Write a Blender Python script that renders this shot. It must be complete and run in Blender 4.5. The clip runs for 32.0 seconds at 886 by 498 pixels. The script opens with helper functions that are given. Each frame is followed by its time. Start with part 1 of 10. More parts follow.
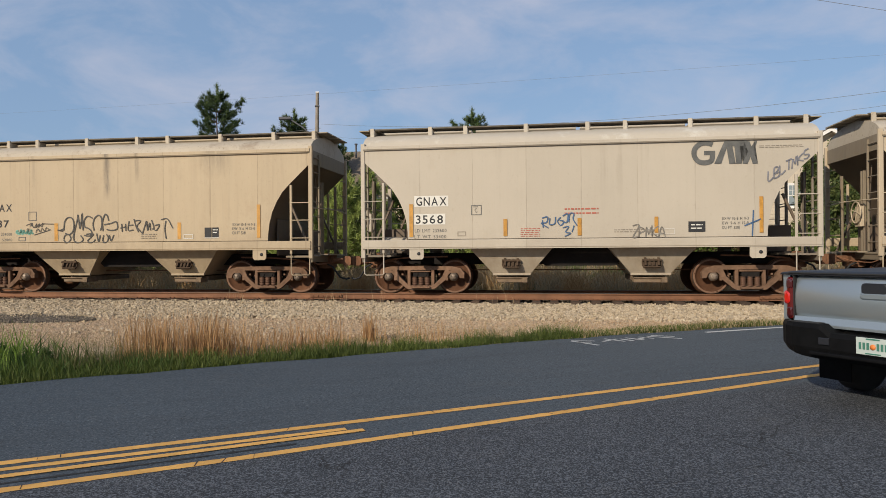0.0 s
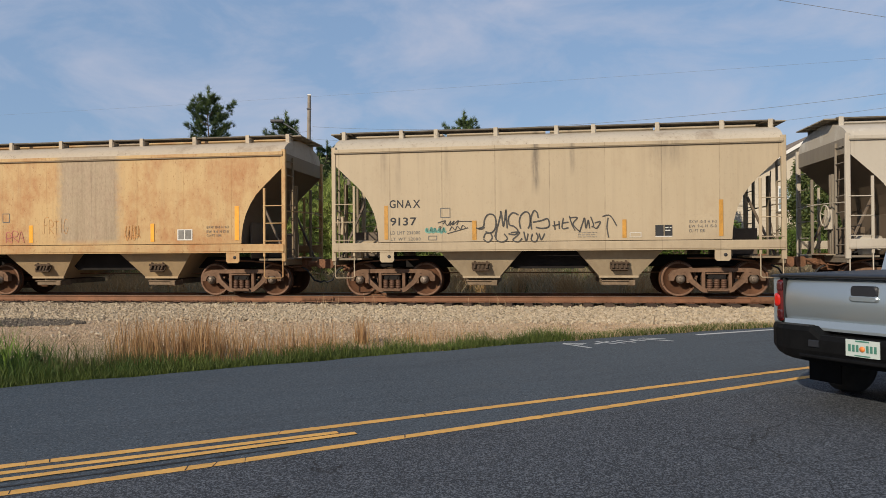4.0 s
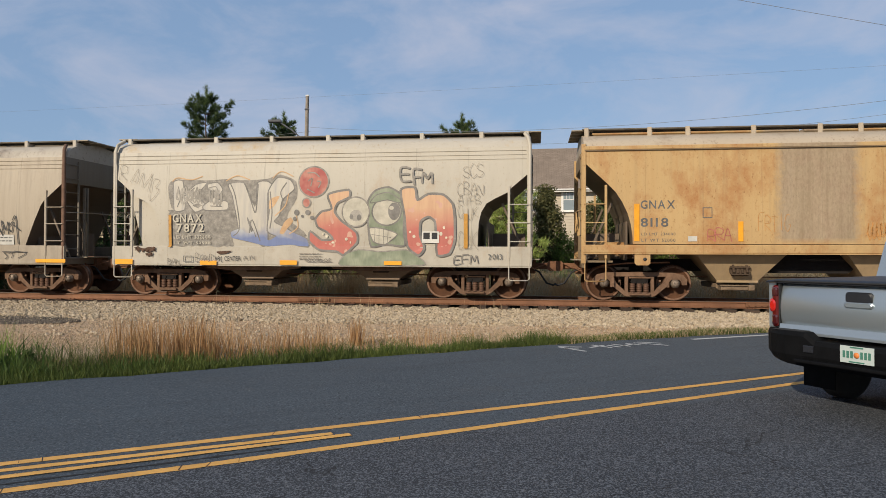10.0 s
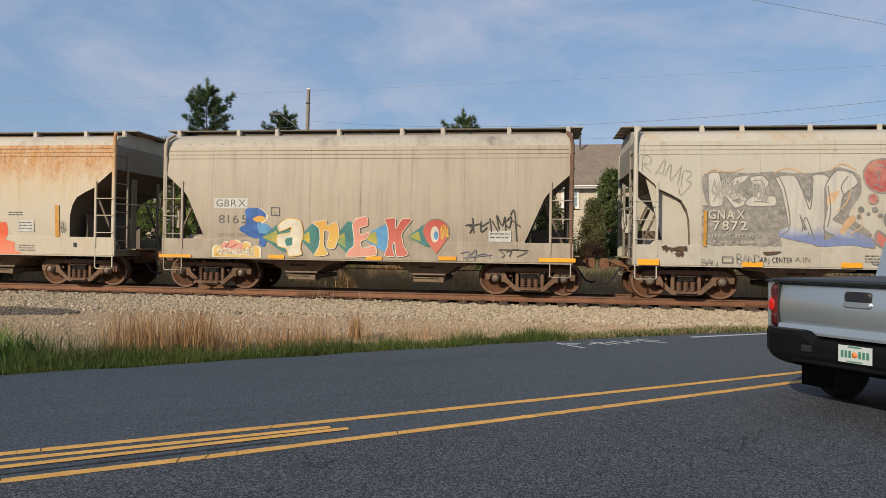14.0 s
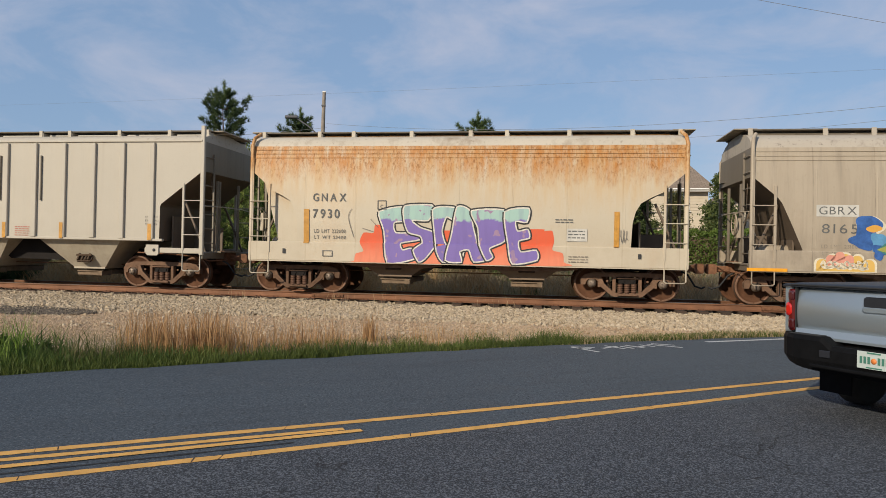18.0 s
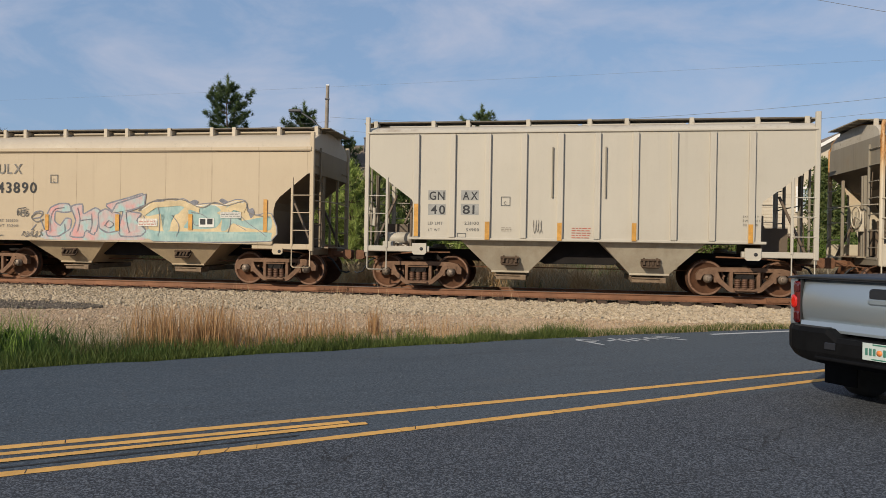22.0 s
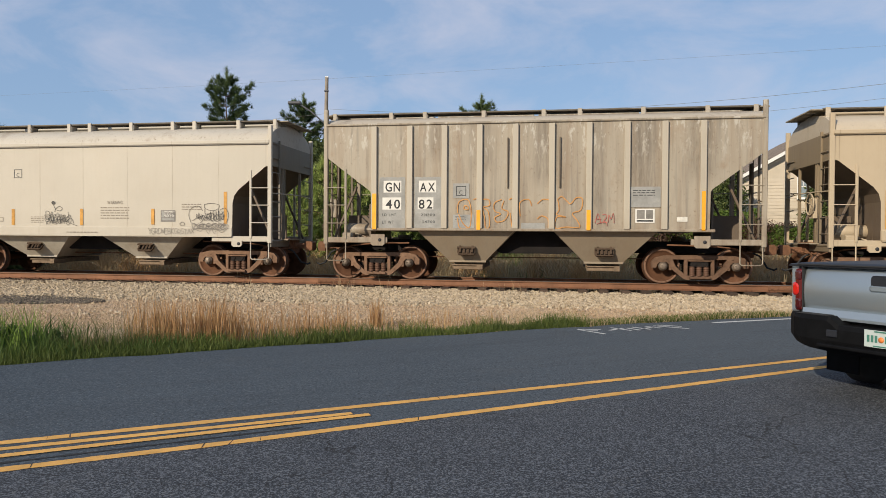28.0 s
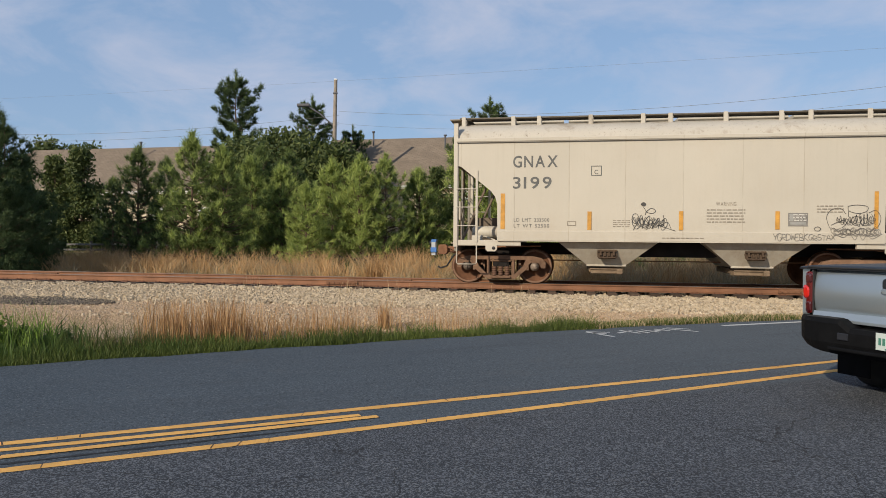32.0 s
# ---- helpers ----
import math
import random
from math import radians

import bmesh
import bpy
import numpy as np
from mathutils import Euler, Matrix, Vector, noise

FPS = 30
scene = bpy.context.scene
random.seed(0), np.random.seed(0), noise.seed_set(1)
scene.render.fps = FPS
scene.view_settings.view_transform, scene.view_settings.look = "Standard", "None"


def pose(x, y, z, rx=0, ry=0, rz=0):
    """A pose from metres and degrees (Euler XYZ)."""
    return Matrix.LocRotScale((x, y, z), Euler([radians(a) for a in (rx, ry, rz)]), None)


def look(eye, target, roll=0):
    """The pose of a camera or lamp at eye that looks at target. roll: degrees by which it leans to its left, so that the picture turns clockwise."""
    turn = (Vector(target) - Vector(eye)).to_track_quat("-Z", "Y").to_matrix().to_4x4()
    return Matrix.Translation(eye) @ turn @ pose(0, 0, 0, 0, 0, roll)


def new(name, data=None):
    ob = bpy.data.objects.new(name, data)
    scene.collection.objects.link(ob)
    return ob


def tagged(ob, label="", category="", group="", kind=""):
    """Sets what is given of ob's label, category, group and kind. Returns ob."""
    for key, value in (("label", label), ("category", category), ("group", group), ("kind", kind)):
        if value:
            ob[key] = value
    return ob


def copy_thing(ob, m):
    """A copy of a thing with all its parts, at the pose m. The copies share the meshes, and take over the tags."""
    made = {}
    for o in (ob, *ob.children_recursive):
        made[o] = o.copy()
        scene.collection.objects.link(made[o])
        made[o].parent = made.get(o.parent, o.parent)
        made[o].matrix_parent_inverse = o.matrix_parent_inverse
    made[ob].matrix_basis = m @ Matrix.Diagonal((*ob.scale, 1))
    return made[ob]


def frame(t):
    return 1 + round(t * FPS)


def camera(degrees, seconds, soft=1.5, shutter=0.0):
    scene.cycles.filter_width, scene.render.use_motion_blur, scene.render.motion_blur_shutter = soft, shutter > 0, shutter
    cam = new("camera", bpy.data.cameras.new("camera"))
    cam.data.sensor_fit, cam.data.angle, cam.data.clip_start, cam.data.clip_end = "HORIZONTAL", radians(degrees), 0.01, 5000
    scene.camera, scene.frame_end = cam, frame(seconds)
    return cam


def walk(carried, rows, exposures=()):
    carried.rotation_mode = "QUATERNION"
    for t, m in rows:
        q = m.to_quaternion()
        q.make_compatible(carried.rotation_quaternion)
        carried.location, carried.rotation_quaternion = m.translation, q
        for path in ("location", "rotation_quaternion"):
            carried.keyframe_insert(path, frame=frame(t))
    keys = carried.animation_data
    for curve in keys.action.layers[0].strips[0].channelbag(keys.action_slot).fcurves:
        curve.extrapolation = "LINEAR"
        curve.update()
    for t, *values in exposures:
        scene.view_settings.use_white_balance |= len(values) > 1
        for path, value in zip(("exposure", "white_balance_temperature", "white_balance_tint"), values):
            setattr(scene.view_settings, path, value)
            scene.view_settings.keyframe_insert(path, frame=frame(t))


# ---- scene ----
cam = camera(65.77, 32.0, soft=0.6)
EYE = (0.0, 0.0, 1.142)

def gaze(turn, tilt, lean):
    """The hand-held camera's aim: degrees to the right, up, and of lean."""
    return pose(*EYE, 90 + tilt, 0, -turn) @ pose(0, 0, 0, 0, 0, lean)


walk(cam, [
    (0, gaze(-0.000, 0.178, -0.766)), (0.5, gaze(0.056, 0.161, -0.764)), (1, gaze(0.074, 0.159, -0.709)), (1.5, gaze(0.253, 0.196, -0.635)),
    (2, gaze(0.395, 0.266, -0.615)), (2.5, gaze(0.495, 0.320, -0.752)), (3, gaze(0.566, 0.361, -0.874)), (3.5, gaze(0.605, 0.387, -0.849)),
    (5.5, gaze(0.750, 0.426, -0.513)), (6, gaze(0.618, 0.352, -0.334)), (6.5, gaze(0.502, 0.346, -0.214)), (7, gaze(0.482, 0.291, -0.174)),
    (7.5, gaze(0.632, 0.238, -0.104)), (8, gaze(0.788, 0.245, -0.023)), (8.5, gaze(0.930, 0.332, -0.036)), (9, gaze(1.020, 0.434, -0.080)),
    (9.5, gaze(1.061, 0.539, -0.136)), (10, gaze(0.957, 0.574, -0.182)), (10.5, gaze(0.826, 0.563, -0.114)), (11, gaze(0.760, 0.510, -0.070)),
    (11.5, gaze(0.801, 0.408, -0.043)), (12, gaze(0.906, 0.317, 0.048)), (12.5, gaze(1.053, 0.262, 0.109)), (13, gaze(1.201, 0.270, 0.256)),
    (13.5, gaze(1.150, 0.215, 0.371)), (14, gaze(0.976, 0.180, 0.437)), (14.5, gaze(0.812, 0.188, 0.530)), (16.5, gaze(0.471, 0.633, 0.686)),
    (17, gaze(0.246, 0.625, 0.672)), (17.5, gaze(-0.020, 0.536, 0.724)), (18, gaze(-0.211, 0.389, 0.746)), (18.5, gaze(-0.308, 0.239, 0.774)),
    (19, gaze(-0.361, 0.124, 0.737)), (19.5, gaze(-0.355, 0.000, 0.727)), (20, gaze(-0.321, -0.134, 0.639)), (20.5, gaze(-0.323, -0.221, 0.628)),
    (21, gaze(-0.435, -0.216, 0.617)), (21.5, gaze(-0.566, -0.180, 0.563)), (22, gaze(-0.555, -0.183, 0.556)), (22.5, gaze(-0.580, -0.313, 0.403)),
    (23, gaze(-0.692, -0.454, 0.461)), (23.5, gaze(-0.720, -0.580, 0.501)), (24, gaze(-0.703, -0.659, 0.471)), (24.5, gaze(-0.605, -0.796, 0.428)),
    (25, gaze(-0.517, -0.808, 0.268)), (25.5, gaze(-0.486, -0.722, 0.205)), (27.5, gaze(-0.602, -0.861, 0.015)), (28, gaze(-0.646, -0.926, -0.024)),
    (28.5, gaze(-0.758, -1.068, 0.078)), (29, gaze(-0.911, -1.147, 0.206)), (29.5, gaze(-1.123, -1.149, 0.336)), (30, gaze(-1.227, -1.125, 0.379)),
    (30.5, gaze(-1.265, -1.033, 0.303)), (31, gaze(-1.313, -0.912, 0.174)), (31.5, gaze(-1.354, -0.823, 0.103)), (32, gaze(-1.338, -0.753, 0.063)),
], exposures=[(0, 0.0), (24, 0.0), (25, 0.16), (29, 0.14), (32, 0.12)])

# ---- letter shapes, made while the scene is still empty ----
GLYPHS = {}


def glyph(ch, offset):
    """Faces of one built-in letter, grown by an offset and set into a unit box."""
    key = (ch, offset)
    if key not in GLYPHS:
        cu = bpy.data.curves.new("letter", "FONT")
        cu.body, cu.offset, cu.resolution_u = ch, offset, 4
        ob = bpy.data.objects.new("letter", cu)
        scene.collection.objects.link(ob)
        me = bpy.data.meshes.new_from_object(ob.evaluated_get(bpy.context.evaluated_depsgraph_get()))
        v = np.array([p.co[:2] for p in me.vertices]) if me.vertices else np.zeros((1, 2))
        f = [tuple(p.vertices) for p in me.polygons]
        bpy.data.objects.remove(ob)
        bpy.data.curves.remove(cu)
        bpy.data.meshes.remove(me)
        GLYPHS[key] = (v, f)
    return GLYPHS[key]


for _off, _chars in ((0.0, "ABCDEFGHIJKLMNOPQRSTUVWXYZ0123456789-"), (0.016, "GNAXMULBR0123456789")):
    for _ch in _chars:
        glyph(_ch, _off)


# ---- the railway line, rail head at the camera's foot is z = 0 ----
TRACK_Y, HEADING, BEND, GRADE, SAG = 19.45, -0.1509, 0.0003, -0.0073, 0.000032
SPEED = (3.74944, 0.41658, -0.11909, -0.04618, -0.02235, -0.03093, 0.04048)
ROAD_Z = -0.39


def run(t):
    """Metres that the train has gone, from its place at 16 s."""
    u = (t - 16) / 16
    return 16 * sum(c * u ** (k + 1) for k, c in enumerate(SPEED))


def rail_point(s, off=0.0, z=0.0):
    """A point s metres along the line, off metres towards the road, z over the rail head."""
    a = HEADING + BEND * s
    x = (math.sin(a) - math.sin(HEADING)) / BEND
    y = TRACK_Y - (math.cos(a) - math.cos(HEADING)) / BEND
    return Vector((x + math.sin(a) * off, y - math.cos(a) * off, z + GRADE * s + SAG * s * s))


def rail_pose(s):
    p = rail_point(s)
    slope = GRADE + 2 * SAG * s
    return Matrix.Translation(p) @ Euler((0, -math.atan(slope), HEADING + BEND * s)).to_matrix().to_4x4()


# ---- light ----
SUN_AZ, SUN_EL = radians(38), radians(26)
world = bpy.data.worlds.new("sky")
scene.world = world
world.use_nodes = True
wn, wl = world.node_tree.nodes, world.node_tree.links
sky = wn.new("ShaderNodeTexSky")
sky.sky_type, sky.sun_disc = "NISHITA", False
sky.sun_elevation, sky.sun_rotation = SUN_EL, math.pi + SUN_AZ
sky.air_density, sky.dust_density, sky.ozone_density = 1.0, 0.8, 1.8
coord = wn.new("ShaderNodeTexCoord")
stretch = wn.new("ShaderNodeMapping")
stretch.inputs["Scale"].default_value = (2.6, 2.6, 6.0)
stretch.inputs["Rotation"].default_value = (radians(8), radians(-14), radians(20))
cloud = wn.new("ShaderNodeTexNoise")
cloud.inputs["Scale"].default_value, cloud.inputs["Detail"].default_value, cloud.inputs["Roughness"].default_value = 1.7, 9, 0.60
cloud.inputs["Distortion"].default_value = 0.35
ramp = wn.new("ShaderNodeValToRGB")
ramp.color_ramp.elements[0].position, ramp.color_ramp.elements[1].position = 0.40, 0.74
ramp.color_ramp.elements[0].color = (0.02, 0.02, 0.02, 1)
ramp.color_ramp.elements[1].color = (0.72, 0.72, 0.72, 1)
haze = wn.new("ShaderNodeMixRGB")
haze.inputs["Fac"].default_value = 0.62
haze.inputs["Color2"].default_value = (2.75, 4.25, 6.7, 1)
veil = wn.new("ShaderNodeMixRGB")
veil.inputs["Color2"].default_value = (5.65, 5.75, 6.8, 1)
back = wn["Background"]
wl.new(coord.outputs["Generated"], stretch.inputs["Vector"])
wl.new(stretch.outputs["Vector"], cloud.inputs["Vector"])
wl.new(cloud.outputs["Fac"], ramp.inputs["Fac"])
wl.new(ramp.outputs["Color"], veil.inputs["Fac"])
wl.new(sky.outputs["Color"], haze.inputs["Color1"])
wl.new(haze.outputs["Color"], veil.inputs["Color1"])
wl.new(veil.outputs["Color"], back.inputs["Color"])
back.inputs["Strength"].default_value = 0.097

sun = new("sun", bpy.data.lights.new("sun", "SUN"))
sun.data.energy, sun.data.angle, sun.data.color = 4.5, radians(0.53), (1.0, 0.88, 0.70)
to_sun = Vector((-math.sin(SUN_AZ) * math.cos(SUN_EL), -math.cos(SUN_AZ) * math.cos(SUN_EL), math.sin(SUN_EL)))
sun.matrix_world = look((0, 0, 40), Vector((0, 0, 40)) - to_sun)


# ---- materials ----
def stuff_nodes(name, rough=0.8, metal=0.0, spec=0.4):
    m = bpy.data.materials.new(name)
    m.use_nodes = True
    n, l = m.node_tree.nodes, m.node_tree.links
    b = n["Principled BSDF"]
    b.inputs["Roughness"].default_value, b.inputs["Metallic"].default_value = rough, metal
    b.inputs["Specular IOR Level"].default_value = spec
    return m, n, l, b


def noise_fac(n, l, scale, stretch=(1, 1, 1), detail=5, lo=0.4, hi=0.6, rough=0.6, shift=(0, 0, 0)):
    c = n.new("ShaderNodeTexCoord")
    m = n.new("ShaderNodeMapping")
    m.inputs["Scale"].default_value = stretch
    m.inputs["Location"].default_value = shift
    t = n.new("ShaderNodeTexNoise")
    t.inputs["Scale"].default_value, t.inputs["Detail"].default_value, t.inputs["Roughness"].default_value = scale, detail, rough
    r = n.new("ShaderNodeMapRange")
    r.inputs["From Min"].default_value, r.inputs["From Max"].default_value = lo, hi
    l.new(c.outputs["Object"], m.inputs["Vector"])
    l.new(m.outputs["Vector"], t.inputs["Vector"])
    l.new(t.outputs["Fac"], r.inputs["Value"])
    return r.outputs["Result"]


def mixed(n, l, fac, a, b, mode="MIX"):
    m = n.new("ShaderNodeMixRGB")
    m.blend_type = mode
    for key, val in (("Fac", fac), ("Color1", a), ("Color2", b)):
        if isinstance(val, bpy.types.NodeSocket):
            l.new(val, m.inputs[key])
        elif key == "Fac":
            m.inputs[key].default_value = val
        else:
            m.inputs[key].default_value = (*val, 1) if len(val) == 3 else val
    return m.outputs["Color"]


def times_(n, l, a, b):
    m = n.new("ShaderNodeMath")
    m.operation = "MULTIPLY"
    for k, val in enumerate((a, b)):
        if isinstance(val, bpy.types.NodeSocket):
            l.new(val, m.inputs[k])
        else:
            m.inputs[k].default_value = val
    return m.outputs["Value"]


def bumped(n, l, b, scale, strength, dist=0.02, stretch=(1, 1, 1), detail=4):
    f = noise_fac(n, l, scale, stretch, detail, 0.2, 0.8)
    k = n.new("ShaderNodeBump")
    k.inputs["Strength"].default_value, k.inputs["Distance"].default_value = strength, dist
    l.new(f, k.inputs["Height"])
    l.new(k.outputs["Normal"], b.inputs["Normal"])


def plain(name, color, rough=0.7, metal=0.0, var=0.25, scale=3.0, bump=0.0, bscale=40.0, fine=30.0, spec=0.4, each=0.0):
    """A surface of one colour with blotches, fine grain and, where given, a shift from thing to thing."""
    m, n, l, b = stuff_nodes(name, rough, metal, spec)
    dark = tuple(c * (1 - var) for c in color)
    lite = tuple(min(1, c * (1 + var * 0.6)) for c in color)
    c = mixed(n, l, noise_fac(n, l, scale, lo=0.3, hi=0.7), dark, lite)
    c = mixed(n, l, times_(n, l, noise_fac(n, l, fine, lo=0.35, hi=0.65), 0.35), c, dark)
    if each:
        o = n.new("ShaderNodeObjectInfo")
        h = n.new("ShaderNodeHueSaturation")
        r = n.new("ShaderNodeMapRange")
        r.inputs["To Min"].default_value, r.inputs["To Max"].default_value = 1 - each, 1 + each
        l.new(o.outputs["Random"], r.inputs["Value"])
        l.new(r.outputs["Result"], h.inputs["Value"])
        l.new(c, h.inputs["Color"])
        c = h.outputs["Color"]
    l.new(c, b.inputs["Base Color"])
    if bump:
        bumped(n, l, b, bscale, bump)
    return m


def axis_of(n, l, axis):
    c = n.new("ShaderNodeTexCoord")
    sp = n.new("ShaderNodeSeparateXYZ")
    l.new(c.outputs["Object"], sp.inputs["Vector"])
    return sp.outputs[axis]


def calc(n, l, op, *vals):
    """One math node."""
    m = n.new("ShaderNodeMath")
    m.operation = op
    for k, val in enumerate(vals):
        if isinstance(val, bpy.types.NodeSocket):
            l.new(val, m.inputs[k])
        else:
            m.inputs[k].default_value = val
    return m.outputs["Value"]


def ranged(n, l, val, lo, hi, to_lo=0.0, to_hi=1.0):
    r = n.new("ShaderNodeMapRange")
    for key, v in (("From Min", lo), ("From Max", hi), ("To Min", to_lo), ("To Max", to_hi)):
        r.inputs[key].default_value = v
    l.new(val, r.inputs["Value"])
    return r.outputs["Result"]


def car_paint(name, base, streak, rust, streaks=0.35, rusty=0.15, soot=(0.10, 0.09, 0.08), sooty=0.15, band=None, seed=0.0, rough=0.55, patch=None, drips=(), seams=0.0, flakes=0.0):
    """Weathered railcar paint: sheets of slightly different tone, welds, run-off streaks, rust blooms, soot; band: rust thick between two heights."""
    m, n, l, b = stuff_nodes(name, rough, 0.0, 0.35)
    sh = (seed * 7.3, seed * 3.1, seed * 1.7)
    x, z = axis_of(n, l, "X"), axis_of(n, l, "Z")
    c = mixed(n, l, times_(n, l, noise_fac(n, l, 0.55, shift=sh, lo=0.3, hi=0.72), 0.5), tuple(v * 1.04 for v in base), tuple(v * 0.86 for v in base))
    # each side sheet between two welds has its own tone
    sheet = calc(n, l, "ADD", calc(n, l, "DIVIDE", x, 1.382), 2.992)
    wn_ = n.new("ShaderNodeTexWhiteNoise")
    wn_.noise_dimensions = "1D"
    l.new(calc(n, l, "ADD", calc(n, l, "FLOOR", sheet), seed * 3.7), wn_.inputs["W"])
    c = mixed(n, l, times_(n, l, wn_.outputs["Value"], 0.22), c, tuple(v * 0.80 for v in base))
    c = mixed(n, l, times_(n, l, noise_fac(n, l, 2.4, (1.6, 1.6, 0.10), 6, 0.46, 0.72, shift=sh), max(0.04, streaks - 0.28)), c, streak)
    c = mixed(n, l, times_(n, l, noise_fac(n, l, 6.0, (1.5, 1.5, 0.06), 6, 0.50, 0.74, shift=sh), max(0.03, streaks - 0.35)), c, soot)
    # few long runs below the eave, and splash dirt along the foot
    runs = times_(n, l, noise_fac(n, l, 3.3, (1.5, 1.5, 0.05), 4, 0.60, 0.74, shift=(sh[0] + 9, 0, 0)), noise_fac(n, l, 0.7, shift=(0, 0, sh[0]), lo=0.42, hi=0.62))
    runs = times_(n, l, runs, ranged(n, l, calc(n, l, "ADD", z, noise_fac(n, l, 2.0, (1, 1, 0.0), shift=sh, lo=0.2, hi=0.8)), 2.3, 4.4))
    c = mixed(n, l, times_(n, l, runs, min(1.0, streaks * 1.5)), c, tuple(0.55 * v + 0.45 * w for v, w in zip(streak, soot)))
    splash = times_(n, l, noise_fac(n, l, 1.7, (1, 1, 0.8), 8, 0.36, 0.70, 0.7, shift=sh), ranged(n, l, z, 1.95, 1.30))
    c = mixed(n, l, times_(n, l, splash, min(0.75, streaks * 1.1)), c, tuple(0.7 * v + 0.3 * w for v, w in zip(streak, soot)))
    if seams:
        gap = calc(n, l, "ABSOLUTE", calc(n, l, "SUBTRACT", calc(n, l, "FRACT", calc(n, l, "ADD", sheet, 0.5)), 0.5))
        weld = ranged(n, l, gap, 0.014, 0.002)
        c = mixed(n, l, times_(n, l, times_(n, l, weld, noise_fac(n, l, 1.2, (1, 1, 1.6), 4, 0.3, 0.62, shift=sh)), seams), c, tuple(v * 0.55 for v in streak))
    for x0, w0, zlow, k0 in drips:
        away = calc(n, l, "ABSOLUTE", calc(n, l, "ADD", calc(n, l, "SUBTRACT", x, x0), times_(n, l, noise_fac(n, l, 5, (0.2, 0.2, 1), 3, 0.0, 1.0, shift=(x0, 0, 0)), 0.06)))
        run_ = times_(n, l, ranged(n, l, away, w0, w0 * 0.25), ranged(n, l, calc(n, l, "ADD", z, times_(n, l, noise_fac(n, l, 7, (1, 1, 0.0), 3, 0.2, 0.8), 0.35)), zlow, zlow + 0.45))
        run_ = times_(n, l, run_, noise_fac(n, l, 9, (1.4, 1.4, 0.18), 6, 0.25, 0.62, 0.7, shift=sh))
        c = mixed(n, l, times_(n, l, run_, k0), c, (0.13, 0.105, 0.08))
    if flakes:
        pale = times_(n, l, noise_fac(n, l, 4.5, (1.2, 1.2, 0.35), 9, 0.54, 0.60, 0.75, shift=(sh[0] + 2, 1, 0)), ranged(n, l, z, 2.9, 3.8))
        c = mixed(n, l, times_(n, l, pale, flakes), c, (0.46, 0.43, 0.37))
    bloom = noise_fac(n, l, 1.1, (1, 1, 0.7), 9, 0.56 - 0.25 * max(0.0, rusty - 0.6), 0.70, 0.72, shift=(sh[0] + 4, sh[1], sh[2]))
    c = mixed(n, l, times_(n, l, bloom, rusty), c, rust)
    c = mixed(n, l, times_(n, l, noise_fac(n, l, 14, (1, 1, 0.6), 8, 0.57, 0.70, 0.75, shift=sh), min(1, rusty * 1.2)), c, tuple(x_ * 0.6 for x_ in rust))
    c = mixed(n, l, times_(n, l, noise_fac(n, l, 30, (1, 1, 0.5), 8, 0.60, 0.74, 0.8, shift=sh), sooty), c, soot)
    if band:
        z0, z1, strength = band
        co = n.new("ShaderNodeTexCoord")
        sp = n.new("ShaderNodeSeparateXYZ")
        wob = n.new("ShaderNodeMath")
        wob.operation = "ADD"
        mr = n.new("ShaderNodeMapRange")
        mr.inputs["From Min"].default_value, mr.inputs["From Max"].default_value = z0, z1
        l.new(co.outputs["Object"], sp.inputs["Vector"])
        l.new(sp.outputs["Z"], wob.inputs[0])
        l.new(noise_fac(n, l, 2.2, (1.2, 1.2, 0.25), 8, 0.15, 0.95, 0.7, shift=sh), wob.inputs[1])
        l.new(wob.outputs["Value"], mr.inputs["Value"])
        low = n.new("ShaderNodeMapRange")
        low.inputs["From Min"].default_value, low.inputs["From Max"].default_value = z0 - 0.75, z1 - 0.2
        l.new(wob.outputs["Value"], low.inputs["Value"])
        c = mixed(n, l, times_(n, l, times_(n, l, low.outputs["Result"], noise_fac(n, l, 3, (1.4, 1.4, 0.2), 8, 0.30, 0.60, 0.7, shift=sh)), 0.75), c, (0.46, 0.27, 0.09))
        grain = noise_fac(n, l, 5, (1.4, 1.4, 0.35), 9, 0.36, 0.60, 0.75, shift=sh)
        k = times_(n, l, times_(n, l, mr.outputs["Result"], grain), strength)
        c = mixed(n, l, k, c, rust)
        spot = noise_fac(n, l, 16, (1.2, 1.2, 0.5), 8, 0.50, 0.62, 0.75, shift=sh)
        c = mixed(n, l, times_(n, l, times_(n, l, mr.outputs["Result"], spot), strength), c, tuple(x * 0.55 for x in rust))
    if patch:
        # a weathered field of old overpaint with a ragged edge
        x0, x1, tone = patch
        co = n.new("ShaderNodeTexCoord")
        sp = n.new("ShaderNodeSeparateXYZ")
        l.new(co.outputs["Object"], sp.inputs["Vector"])
        edge = []
        for at_, way in ((x0, 1), (x1, -1)):
            ad = n.new("ShaderNodeMath")
            ad.operation = "ADD"
            l.new(sp.outputs["X"], ad.inputs[0])
            l.new(times_(n, l, noise_fac(n, l, 9, (1, 1, 0.8), 9, 0.1, 0.9, 0.85, shift=(way * 3.0, 0, 0)), 0.5 * way), ad.inputs[1])
            mr = n.new("ShaderNodeMapRange")
            mr.inputs["From Min"].default_value, mr.inputs["From Max"].default_value = at_ + 0.25 * way - 0.10 * way, at_ + 0.25 * way + 0.14 * way
            l.new(ad.outputs["Value"], mr.inputs["Value"])
            edge.append(mr.outputs["Result"])
        up = n.new("ShaderNodeMapRange")
